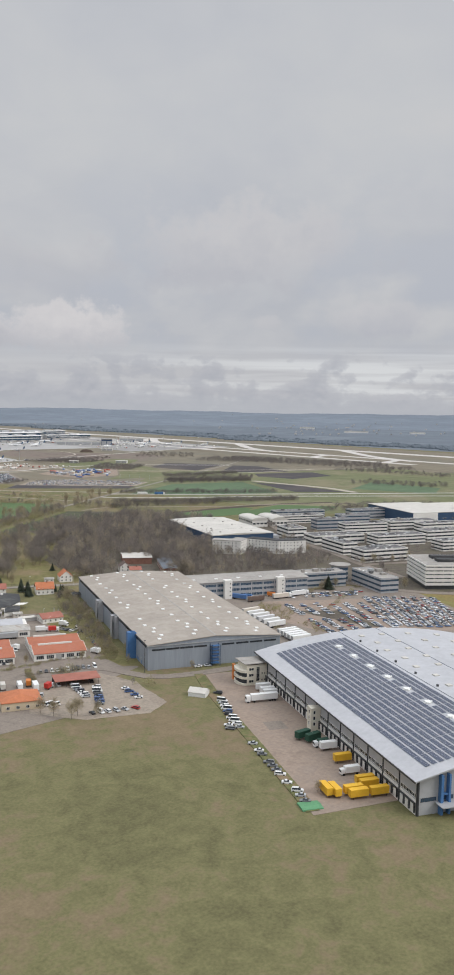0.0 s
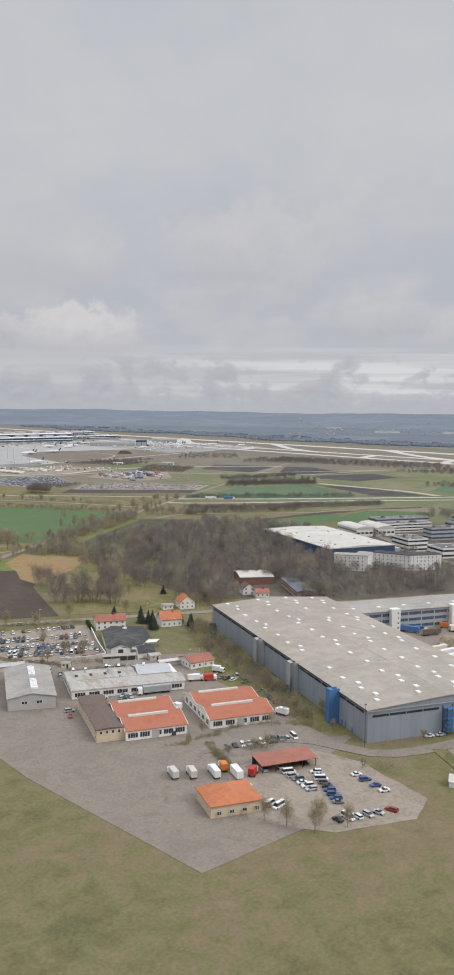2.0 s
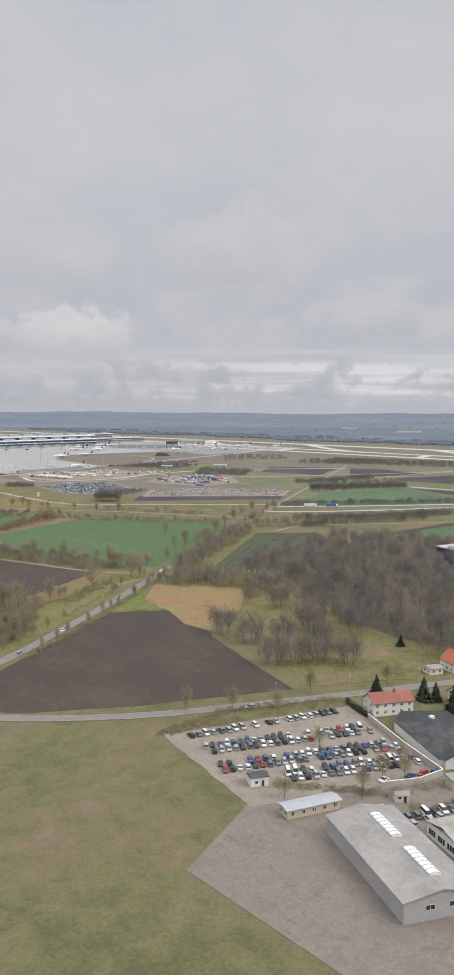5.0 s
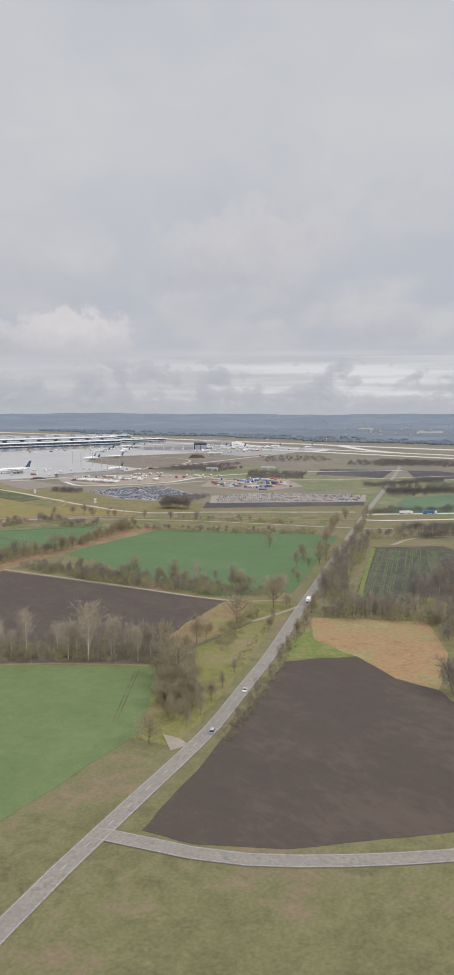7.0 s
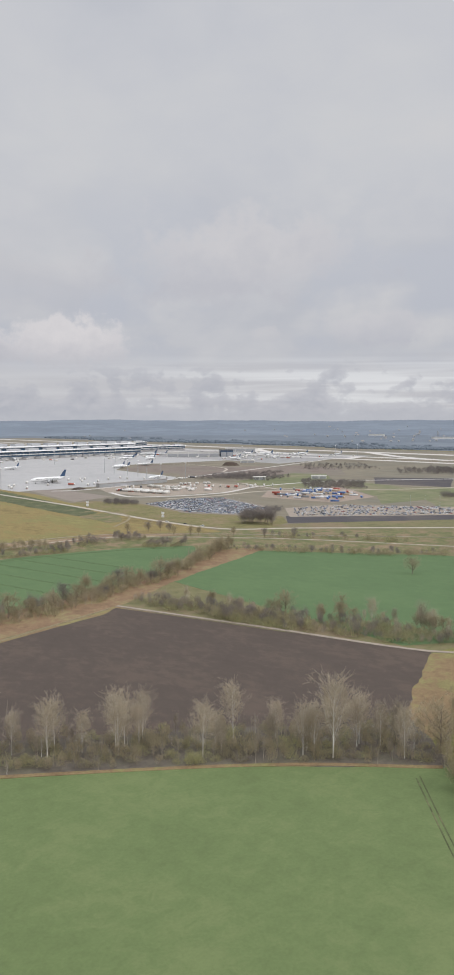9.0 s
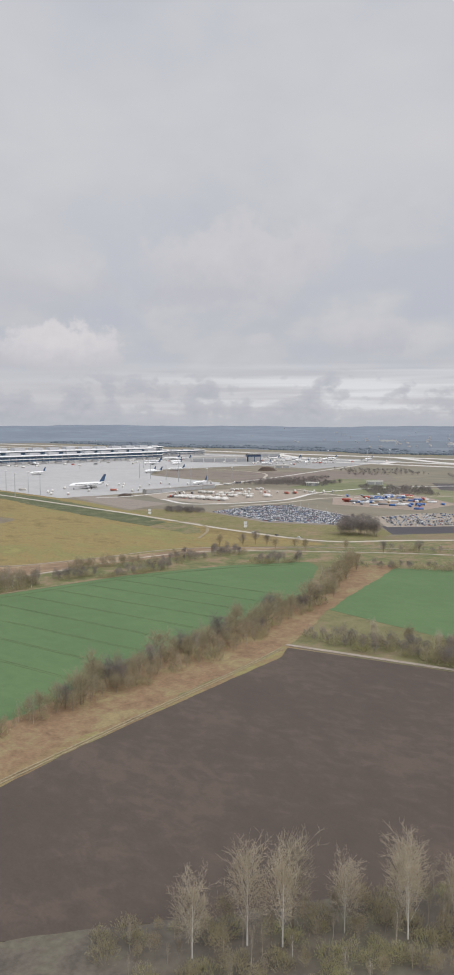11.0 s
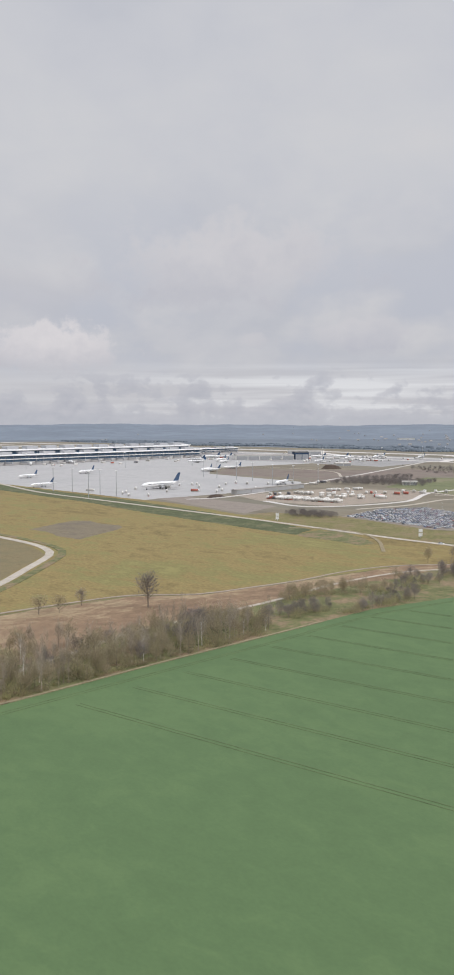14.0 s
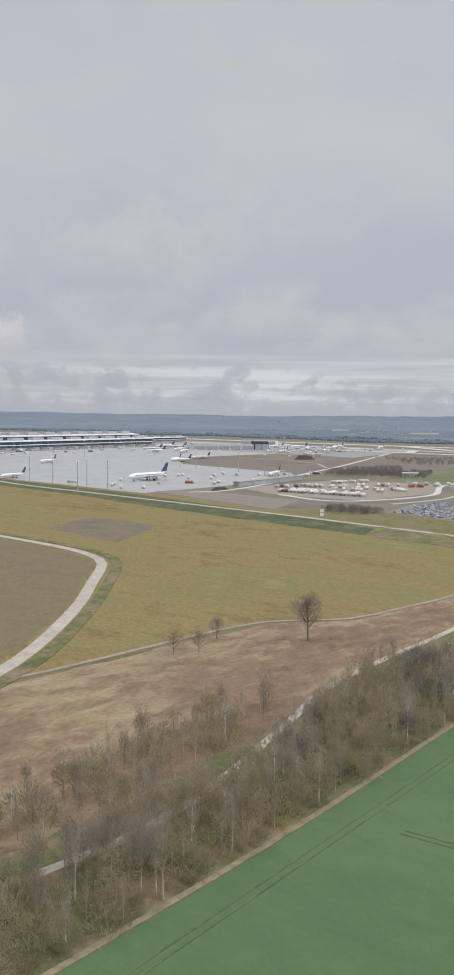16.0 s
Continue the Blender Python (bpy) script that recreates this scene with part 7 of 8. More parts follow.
wood_lot("works_hedges", [([(200, 378), (203, 377), (214, 403), (211, 405)], 1.3), ([(196, 413), (213, 411), (237, 412), (257, 399), (256, 396), (236, 409), (213, 408), (196, 410)], 2.0), ([(252, 396), (262, 404), (268, 400), (258, 390)], 1.8),
                          ([(214, 524), (242, 512), (240, 508), (214, 519)], 2.2), ([(188, 624), (228, 628), (276, 607), (275, 602), (228, 622), (190, 618)], 2.0), ([(196, 565), (222, 531), (218, 529), (193, 561)], 1.8)],
         BRUSH, "low brown hedges and weeds round the yards", 31, (1.6, 3.4))
wood_lot("hall_scrub", [([(266, 400), (300, 478), (330, 553), (314, 553), (284, 484), (256, 402)], 3.4), ([(205, 396), (238, 386), (236, 383), (204, 392)], 4.0), ([(246, 350), (252, 340), (238, 352)], 4.0)], BUSH + BUSH + PALE + LOW, "brown scrub and saplings along the warehouse", 12, (2, 6))
wood_lot("lot_scrub", [([(198, 620), (266, 599), (270, 603), (198, 628)], 4.5), ([(222, 541), (243, 528), (238, 520), (218, 532)], 4.5), ([(392, 428), (375, 380), (380, 376), (424, 412), (420, 440)], 5.5)], BUSH, "brown scrub round the car lot", 13, (1.5, 4))
wood_lot("field_hedge_east", [([(660, 1010), (808, 956), (806, 950), (655, 1000)], 5.0), ([(940, 1262), (1100, 1206), (1225, 1310), (1065, 1385)], 13.0), ([(600, 900), (650, 930), (640, 950), (596, 905)], 8)], FAR, "bare trees between the fields", 14, (5, 9))
wood_lot("thicket_by_lot", [([(616, 1364), (634, 1328), (652, 1342), (642, 1374)], 5.5)], LOW, "dark bare thicket beside the car park", 29, (11, 17))
wood_lot("wood_far_row", [([(978, 1296), (1131, 1230), (1136, 1238), (984, 1304)], 3.8), ([(1480, 1720), (1640, 1850), (1800, 1420), (1690, 1330), (1600, 1420)], 15.0), ([(1590, 1300), (1690, 1240), (1720, 1280), (1640, 1330)], 12.0)], FAR, "bare tree row and wood before the runway", 30, (7, 11))
wood_lot("tree_rows_east", [([(690, 1050), (760, 1010), (960, 935), (955, 925), (750, 1000), (685, 1040)], 4.6), ([(780, 1165), (900, 1100), (1010, 1030), (1006, 1022), (890, 1090), (775, 1155)], 5.5),
                             ([(1040, 1400), (1240, 1390), (1236, 1378), (1040, 1388)], 5.0), ([(1250, 1080), (1340, 920), (1420, 960), (1330, 1100)], 14.0),
                             ([(1500, 1340), (1560, 1060), (1640, 1080), (1580, 1350)], 15.0), ([(860, 800), (960, 840), (1100, 760), (1000, 730)], 13.0), ([(1420, 1760), (1600, 1650), (1700, 1760), (1560, 1880)], 15.0), ([(700, 330), (900, 240), (910, 255), (710, 345)], 9.0),
                             ([(520, 520), (548, 612), (640, 640), (630, 600), (560, 590), (540, 520)], 7.5)], FAR, "bare tree rows and copses on the plain", 24, (5, 10))
wood_lot("wood_airfield", [([(1008, 1637), (1080, 1568), (1189, 1666), (1144, 1778)], 9.0), ([(619, 1632), (656, 1603), (672, 1640), (640, 1668)], 6.0), ([(1030, 1930), (1090, 1812), (1200, 1860), (1120, 1960)], 9.0),
                            ([(1017, 1940), (1118, 1862), (1315, 1992), (1149, 2016)], 11.0), ([(1380, 1990), (1530, 1900), (1660, 2065), (1560, 2200)], 19.0), ([(760, 1430), (700, 1400), (690, 1420), (740, 1460)], 8)], FAR, "bare woods on the airfield", 15, (4, 8))
wood_lot("hedge_boundary", [([(470, 1240), (560, 1120), (600, 1085), (608, 1092), (500, 1225), (480, 1245)], 6.0), ([(560, 1262), (600, 1220), (640, 1150), (650, 1155), (600, 1235), (565, 1275)], 7.0)], BUSH + LOW, "brown hedge along the track", 16, (3, 7))

# the low wooded hills behind the plain, with blue haze put into their colour
def hill_height(x, y):
    d, a = math.hypot(x, y - 700), math.degrees(math.atan2(x, y - 700))
    crest = 107 + 7 * math.sin(a * 0.21 + 1.0) + 4 * math.sin(a * 0.63) + 2.2 * math.sin(a * 1.9 + 0.5) + 1.2 * math.sin(a * 4.7)
    u = min(1.0, max(0.0, (d - 6200) / 2900))
    return crest * u * u * (3 - 2 * u)


def far_hills():
    s, rings, rays = Shape(), [6250 + 290 * k for k in range(11)] + [9900], [-12 + 0.5 * k for k in range(205)]
    vs = []
    for a in rays:
        for r in rings:
            x, y = r * math.sin(radians(a)), 700 + r * math.cos(radians(a))
            vs.append((x, y, hill_height(x, y) + 0.1 if r < 9900 else -2.0))
    n = len(rings)
    fs = [(i * n + k, i * n + k + 1, (i + 1) * n + k + 1, (i + 1) * n + k) for i in range(len(rays) - 1) for k in range(n - 1)]
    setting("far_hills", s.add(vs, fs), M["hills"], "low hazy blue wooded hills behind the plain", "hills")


far_hills()


# woods on the plain, their haze put into the base colour
def far_woods():
    rnd, items = random.Random(21), []
    clumps = []
    for i in range(5):
        s = Shape()
        q = random.Random(i)
        for _ in range(7):
            x, y, r = q.uniform(-9, 9), q.uniform(-9, 9), q.uniform(4, 7)
            hgt = q.uniform(9, 15)
            ring = [(x + r * q.uniform(0.7, 1.2) * math.cos(k * 1.047), y + r * q.uniform(0.7, 1.2) * math.sin(k * 1.047)) for k in range(6)]
            s.add([(*p, -0.4) for p in ring] + [(*p, hgt * q.uniform(0.55, 0.8)) for p in ring] + [(x, y, hgt)],
                  [(k, (k + 1) % 6, 6 + (k + 1) % 6, 6 + k) for k in range(6)] + [(6 + k, 6 + (k + 1) % 6, 12) for k in range(6)])
        clumps.append(arrays(s))
    for _ in range(1500):
        y = rnd.uniform(300, 5600)
        x = 2640 + 70 * math.sin(y / 260) + 45 * math.sin(y / 97) + abs(rnd.gauss(0, 150))
        k = rnd.uniform(0.8, 1.2)
        items.append(([(0, rnd.choice(clumps))], pose(x, y, -0.2, 0, 0, rnd.uniform(0, 360)) @ Matrix.Diagonal((k * 1.6, k * 1.6, k * 0.6, 1))))
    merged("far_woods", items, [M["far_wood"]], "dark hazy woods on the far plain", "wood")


far_woods()


def far_town():
    rnd = random.Random(8)
    for i in range(75):
        d, a = rnd.choice((rnd.gauss(7300, 500), rnd.gauss(5600, 500), rnd.uniform(4200, 8600))), rnd.choice((rnd.gauss(51, 2), rnd.gauss(53, 2), rnd.gauss(47, 2), rnd.gauss(56, 3), rnd.uniform(30, 66)))
        x, y = d * math.sin(radians(a)), 400 + d * math.cos(radians(a))
        if x < 2650:
            continue
        b = thing("house", pose(x, y, hill_height(x, y), 0, 0, rnd.choice((-40, -30, 50, -45))), "small pale house in a far-off town", "house", "far town")
        w, dd, e = rnd.choice((9, 10, 12, 14, 20)) * rnd.uniform(0.8, 1.2), rnd.uniform(8, 11), rnd.uniform(4, 6)
        part("wall", Shape().box(0, w, 0, dd, -0.4, e), M["clad_light"], b)
        part("roof", Shape().along_x([(-0.5, e), (dd / 2, e + 4), (dd + 0.5, e)], -0.5, w + 0.5), M["roof_flat"], b)
    for x, y, w in ((4150, 3620, 150), (4420, 3300, 90), (4700, 4550, 110)):
        b = thing("warehouse", pose(x, y, 0, 0, 0, -44), "long white hall on the far plain", "warehouse")
        part("wall", Shape().box(0, w, 0, 60, -0.4, 10), M["white_wall"], b)
        part("roof", Shape().box(-1, w + 1, -1, 61, 10, 11), M["roof_flat"], b)


far_town()


# ---- vehicles ----
def car_meshes(length, height, kind):
    """Body, glass and wheel of one car, its nose along +x, centred."""
    w, l = 0.9, length / 2
    hood = 0.92 if kind != "van" else 1.05
    prof = [(-l, 0.35), (-l + 0.08, 0.30), (l - 0.1, 0.30), (l, 0.45), (l - 0.05, 0.72), (l - 1.15, hood), (-l + 0.35, hood + 0.03), (-l + 0.02, 0.88)]
    body = Shape()
    n = len(prof)
    vs = [(x, -w + (0.07 if z > 0.8 else 0), z) for x, z in prof] + [(x, w - (0.07 if z > 0.8 else 0), z) for x, z in prof]
    body.add(vs, [tuple(range(n)), tuple(range(2 * n - 1, n - 1, -1))] + [(i, n + i, n + (i + 1) % n, (i + 1) % n) for i in range(n)])
    front, back = (l - 1.1, -l + (0.15 if kind == "estate" else 0.75)) if kind != "van" else (l - 0.75, -l + 0.05)
    tf, tb = (front - 0.85, back + (0.25 if kind == "estate" else 0.55)) if kind != "van" else (front - 0.55, back + 0.1)
    z0, z1 = hood - 0.03, height
    glass_s = Shape()
    lo = [(front, -0.80), (front, 0.80), (back, 0.80), (back, -0.80)]
    hi = [(tf, -0.62), (tf, 0.62), (tb, 0.62), (tb, -0.62)]
    glass_s.add([(*p, z0) for p in lo] + [(*p, z1 - 0.05) for p in hi], [(0, 1, 5, 4), (1, 2, 6, 5), (2, 3, 7, 6), (3, 0, 4, 7)])
    roof = Shape().prism([(tf + 0.05, -0.64), (tf + 0.05, 0.64), (tb - 0.05, 0.64), (tb - 0.05, -0.64)], z1 - 0.08, z1)
    wheel = Shape()
    wheel.add([(0.32 * math.cos(k * 0.7854), y, 0.32 + 0.32 * math.sin(k * 0.7854)) for y in (-0.11, 0.11) for k in range(8)],
              [tuple(range(8)), tuple(range(15, 7, -1))] + [(k, 8 + k, 8 + (k + 1) % 8, (k + 1) % 8) for k in range(8)])
    return body, glass_s, roof, wheel, l


def make_car(kind, length, height):
    body, gl, roof, wheel, l = car_meshes(length, height, kind)
    b = thing("car" if kind != "van" else "van", pose(0, -520, 0), {"hatch": "parked hatchback car", "estate": "parked estate car with a long roof", "van": "parked delivery van"}[kind] + " on the tarmac", "car", "parked cars")
    bo = part("body", body, M["car"] if kind != "van" else M["white_paint"], b)
    part("glazing", gl, M["glass"], b)
    me = wheel.mesh("wheel", M["rubber"])
    for x in (l - 0.85, -l + 0.85):
        for y in (-0.8, 0.8):
            part("wheel", me, None, b, "", pose(x, y, 0))
    return b, roof


CARS = []
for _kind, _len, _ht in (("hatch", 4.1, 1.45), ("estate", 4.6, 1.5), ("estate", 4.7, 1.68), ("van", 5.2, 2.1)):
    _b, _roof = make_car(_kind, _len, _ht)
    _body = [c for c in _b.children if c.name.startswith("body")][0]
    # the painted roof belongs to the body's mesh
    _s = Shape()
    _me = _body.data
    _s.add([v.co.copy() for v in _me.vertices], [tuple(p.vertices) for p in _me.polygons])
    _s.add(_roof.v, _roof.f)
    _body.data = _s.mesh("body", M["car"] if _kind != "van" else M["white_paint"])
    CARS.append(_b)
car_rnd = random.Random(17)


def put_car(x, y, ang, kind=None):
    i = car_rnd.choice((0, 0, 1, 1, 1, 2, 2, 2, 0, 1, 3)) if kind is None else kind
    m = pose(x, y, -0.06, 0, 0, ang + car_rnd.choice((0, 180)) + car_rnd.uniform(-2, 2))
    base = CARS[i]
    if base.name not in USED:
        USED.add(base.name)
        base.matrix_basis = m
        return base
    return copy_thing(base, m)


def car_row(a, b, gap, turn, skip=0.1, jitter=0.25):
    """Cars side by side from a to b, at an angle to the row."""
    a, b = Vector(a), Vector(b)
    n = int((b - a).length / gap)
    ang = math.degrees(math.atan2(b.y - a.y, b.x - a.x)) + turn
    for i in range(n + 1):
        if car_rnd.random() < skip:
            continue
        p = a.lerp(b, i / max(1, n)) + Vector((car_rnd.uniform(-jitter, jitter), car_rnd.uniform(-jitter, jitter)))
        put_car(p.x, p.y, ang)


# used-car lot
car_row((199, 613), (263, 595), 2.9, 90, 0.25)
for k, (a, b) in enumerate((((197, 602), (257, 577)), ((194, 597.5), (255, 572.5)), ((191, 586), (252, 560.5)), ((189, 581.5), (250, 556)), ((204, 566), (247, 547.5)), ((202, 561.5), (245, 543)))):
    car_row(a, b, 2.65, 78, 0.16)
car_row((224, 541), (243, 534), 4.5, 20, 0.2)
car_row((200, 524), (224, 514), 2.9, 85, 0.1)
car_row((229, 514), (258, 500), 3.0, 80, 0.15)
# by the carport
car_row((215.4, 395.6), (221, 393.5), 2.8, 85, 0)
car_row((224, 392.8), (240, 387.3), 2.8, 85, 0)
put_car(243.2, 386.5, 70, 3)
car_row((217.5, 363), (214, 348), 2.9, 80, 0)
car_row((226, 357), (214, 335), 2.8, 80, 0.05)
car_row((204.5, 326.5), (215, 323), 3.0, 105, 0)
put_car(219, 321.5, 105)
put_car(224, 320, 105)
car_row((212, 371), (228, 366), 3.0, 90, 0.3)
car_row((236, 346), (233.5, 331), 4.2, 75, 0)
car_row((190, 357), (196, 346), 2.8, 70, 0)
car_row((186, 368), (198, 363), 3.2, 80, 0.1)
car_row((268, 468), (274, 452), 3.2, 80, 0.1)
car_row((254, 428), (258, 440), 3.6, 70, 0.1)
put_car(224, 441, 70, 3)
put_car(207, 421, 60)
put_car(214, 470, 20)
# edge of the loading yard
car_row((268, 312), (253, 286), 3.4, 65, 0.2)
car_row((251, 282), (243, 264), 3.6, 65, 0.2)
car_row((247, 283), (239, 266), 3.2, 65, 0.5)
car_row((238, 254), (223, 218), 3.8, 65, 0.25)
car_row((221, 211), (217, 203), 3.5, 70, 0)
put_car(288, 352, -20)
put_car(293, 350, -20)
# traffic at rest on the roads
for x, y in ((200, 754.5), (239.5, 781), (488, 959)):
    put_car(x, y, 38)
put_car(237, 622, -23)
for x, y, a in ((215, 470.5, -110), (217.6, 468.8, -110), (207, 476, -20), (186, 470, -20), (183, 464, 60)):
    put_car(x, y, a)
for x, y in ((566, 1425), (569, 1397), (573, 1372)):
    put_car(x, y, 92)


def box_body(name, x0, x1, z0, z1, material, parent, w=1.25, ribs=0):
    s = Shape().box(x0, x1, -w, w, z0, z1)
    b = part(name, s, material, parent)
    for i in range(ribs):
        x = x0 + (x1 - x0) * (i + 0.5) / ribs
        part("rib", Shape().box(x - 0.05, x + 0.05, -w - 0.04, w + 0.04, z0 + 0.05, z1 + 0.03), material, b)
    return b


WHEEL = Shape().add([(0.48 * math.cos(k * 0.6283), y, 0.48 + 0.48 * math.sin(k * 0.6283)) for y in (-0.16, 0.16) for k in range(10)],
                    [tuple(range(10)), tuple(range(19, 9, -1))] + [(k, 10 + k, 10 + (k + 1) % 10, (k + 1) % 10) for k in range(10)]).mesh("wheel", M["rubber"])


def wheels(parent, xs):
    for x in xs:
        for y in (-1.05, 1.05):
            part("wheel", WHEEL, None, parent, "", pose(x, y, 0))


def semi_trailer(x, y, ang, material="trailer", cab=False, label="white box semi-trailer parked at the dock"):
    b = thing("semi_trailer" if not cab else "lorry", pose(x, y, -0.1, 0, 0, ang), label, "trailer" if not cab else "lorry", "trailers")
    box_body("box", -6.8, 6.8, 1.1, 4.0, M[material], b)
    part("chassis", Shape().box(-6.7, 6.7, -0.6, 0.6, 0.8, 1.1), M["steel_dark"], b)
    part("rear_door", Shape().box(-6.86, -6.8, -1.15, 1.15, 1.2, 3.9), M["steel"], b)
    wheels(b, (-5.4, -4.1, -2.8))
    if cab:
        c = part("cab", Shape().along_x([(-1.2, 0.6), (1.2, 0.6), (1.2, 3.0), (1.0, 3.6), (-1.0, 3.6), (-1.2, 3.0)], 7.3, 9.4), M["white_paint"], b, "white driver's cab")
        part("windscreen", Shape().box(9.4, 9.45, -1.1, 1.1, 1.9, 2.9), M["glass"], c)
        wheels(b, (5.2, 8.6))
    else:
        part("landing_leg", Shape().box(4.4, 4.6, -0.7, -0.5, 0.1, 0.9), M["steel_dark"], b)
        part("landing_leg", Shape().box(4.4, 4.6, 0.5, 0.7, 0.1, 0.9), M["steel_dark"], b)
    return b


def swap_body(x, y, ang, material="yellow", label="yellow swap-body container on legs", z=0.0):
    b = thing("swap_body", pose(x, y, z - 0.1, 0, 0, ang), label, "container", "swap bodies")
    box_body("box", -3.65, 3.65, 1.1, 3.8, M[material], b, ribs=6)
    for lx in (-2.6, 2.6):
        for ly in (-1.1, 1.1):
            part("leg", Shape().box(lx - 0.06, lx + 0.06, ly - 0.06, ly + 0.06, 0, 1.1), M["steel_dark"], b)
    return b


def rigid_truck(x, y, ang, material="white_paint", label="white box van truck on the yard", length=6.2):
    b = thing("box_truck", pose(x, y, -0.1, 0, 0, ang), label, "lorry", "trucks")
    box_body("box", -length / 2, length / 2 - 0.2, 0.95, 3.4, M[material], b, 1.15)
    c = part("cab", Shape().along_x([(-1.1, 0.5), (1.1, 0.5), (1.1, 2.2), (0.95, 2.6), (-0.95, 2.6), (-1.1, 2.2)], length / 2, length / 2 + 1.7), M["white_paint"], b, "white driver's cab")
    part("windscreen", Shape().box(length / 2 + 1.7, length / 2 + 1.75, -1.0, 1.0, 1.4, 2.2), M["glass"], c)
    wheels(b, (-length / 2 + 1.2, length / 2 + 0.6))
    return b


D = -22.9 + 180
O = pose(240.0, 170.8, 0, 0, 0, -22.9)


def at_hall(x, y):
    p = O @ Vector((x, y, 0))
    return p.x, p.y


# at the docks: local y runs along the hall
semi_trailer(*at_hall(-10.5, 125), D, "white_paint", True, "white articulated lorry at a loading dock")
for yy in (140, 134, 130.5, 62):
    swap_body(*at_hall(-5.4, yy), D, "white_paint", "white swap-body container at a dock")
swap_body(*at_hall(-5.2, 49), D)
rigid_truck(*at_hall(-6.5, 38), D, label="white truck backed up to a dock", length=6.4)
for xx, yy in ((-6.0, 28), (-14.0, 21.5), (-6.0, 24.5), (-13.5, 18.2), (-5.2, 18.0)):
    swap_body(*at_hall(xx, yy), D)
swap_body(*at_hall(-23.6, 24.5), D + 90)
swap_body(*at_hall(-20.8, 23.0), D + 90)
for xx, yy in ((-8, 72), (-11, 76)):
    swap_body(*at_hall(xx, yy), D + 20, "dark_green", "dark green waste container")
rigid_truck(*at_hall(-6.0, 66), D, "dark_green", "dark green truck at the dock", 5)
cv = thing("ground_cover", pose(216, 199.5, 0, 0, 0, -25), "green tarpaulin cover on the grass", "cover")
part("sheet", Shape().along_x([(-3.2, -0.1), (3.2, -0.1), (3.0, 0.4), (0, 0.7), (-3.0, 0.4)], -4, 4), M["green"], cv)

# lorry yard east of the grey hall
for k in range(6):
    p = Vector((394, 425)).lerp(Vector((383, 388)), k / 5)
    semi_trailer(p.x, p.y, -20 + 14, "trailer", False, "pale semi-trailer parked in a row")
for k in range(5):
    p = Vector((376, 371)).lerp(Vector((371, 354)), k / 4)
    semi_trailer(p.x, p.y, -20 + 10, "white_paint", False, "white semi-trailer parked in a row")
semi_trailer(422, 450, -16, "roof_brown", False, "brown semi-trailer in the lorry yard")
semi_trailer(444, 446, -12, "trailer", True, "articulated lorry with a pale trailer")
semi_trailer(462, 445, -8, "white_paint", True, "articulated lorry with a white trailer")
semi_trailer(417, 463, -70, "trailer", False, "pale semi-trailer beside the office")
rigid_truck(424, 460, -70, "blue", "blue box truck beside the office")
rigid_truck(398, 472, -30, "blue", "blue box truck beside the office")
rigid_truck(443, 455, -60, "orange", "orange box truck beside the office")
for k in range(3):
    rigid_truck(466 + k * 4, 458 - k * 1.2, -75, "blue", "blue box truck beside the office")
# works
semi_trailer(231, 466.5, 161, "steel", True, "grey articulated lorry beside the long workshop")
rigid_truck(256, 470, -25, "white_paint", "white truck with a red load")
rigid_truck(262, 466, -25, "red", "red flatbed truck in the yard", 5)
rigid_truck(274, 474, -60, "white_paint", "white camper van by the garage", 4.5)
rigid_truck(225, 442, 105, "white_paint", "small white delivery truck in the yard", 3.6)
swap_body(252, 424, -15, "orange", "orange skip container beside the workshop")
rigid_truck(182, 387, 72, "roof_white", "cream box truck parked by the works", 5.6)
rigid_truck(187.5, 383, 68, "roof_white", "cream box truck parked by the works", 5.6)
rigid_truck(194.5, 378.5, 70, "white_paint", "tall white box truck with a green cab", 7.0)
rigid_truck(200, 380, 66, "orange", "orange truck beside the works", 4)
rigid_truck(205.5, 370, 30, "red", "dull red flatbed truck beside the orange roof", 4)
swap_body(200, 372.5, 70, "white_paint", "white box container beside the orange roof")
rigid_truck(258, 408, 100, "white_paint", "white truck with a green skirt by the hedge", 4.6)
for x, y, turn in ((277, 462, 60), (276, 455, 62), (271.5, 437, 150), (268.5, 428, 60), (265.5, 421.5, 60)):
    put_car(x, y, turn)
for x, y in ((202, 518), (207, 516.5), (213, 515), (217, 514.3), (207, 527), (229, 515.5), (234, 513.5)):
    put_car(x, y, 70)
# moving lorry on the country road, and two by the junction
rigid_truck(380.5, 880, 216, "white_paint", "white lorry on the country road", 8)
semi_trailer(800, 1130, -34, "white_paint", True, "white articulated lorry on the main road")
semi_trailer(822, 1113, -34, "blue", True, "blue articulated lorry on the main road")


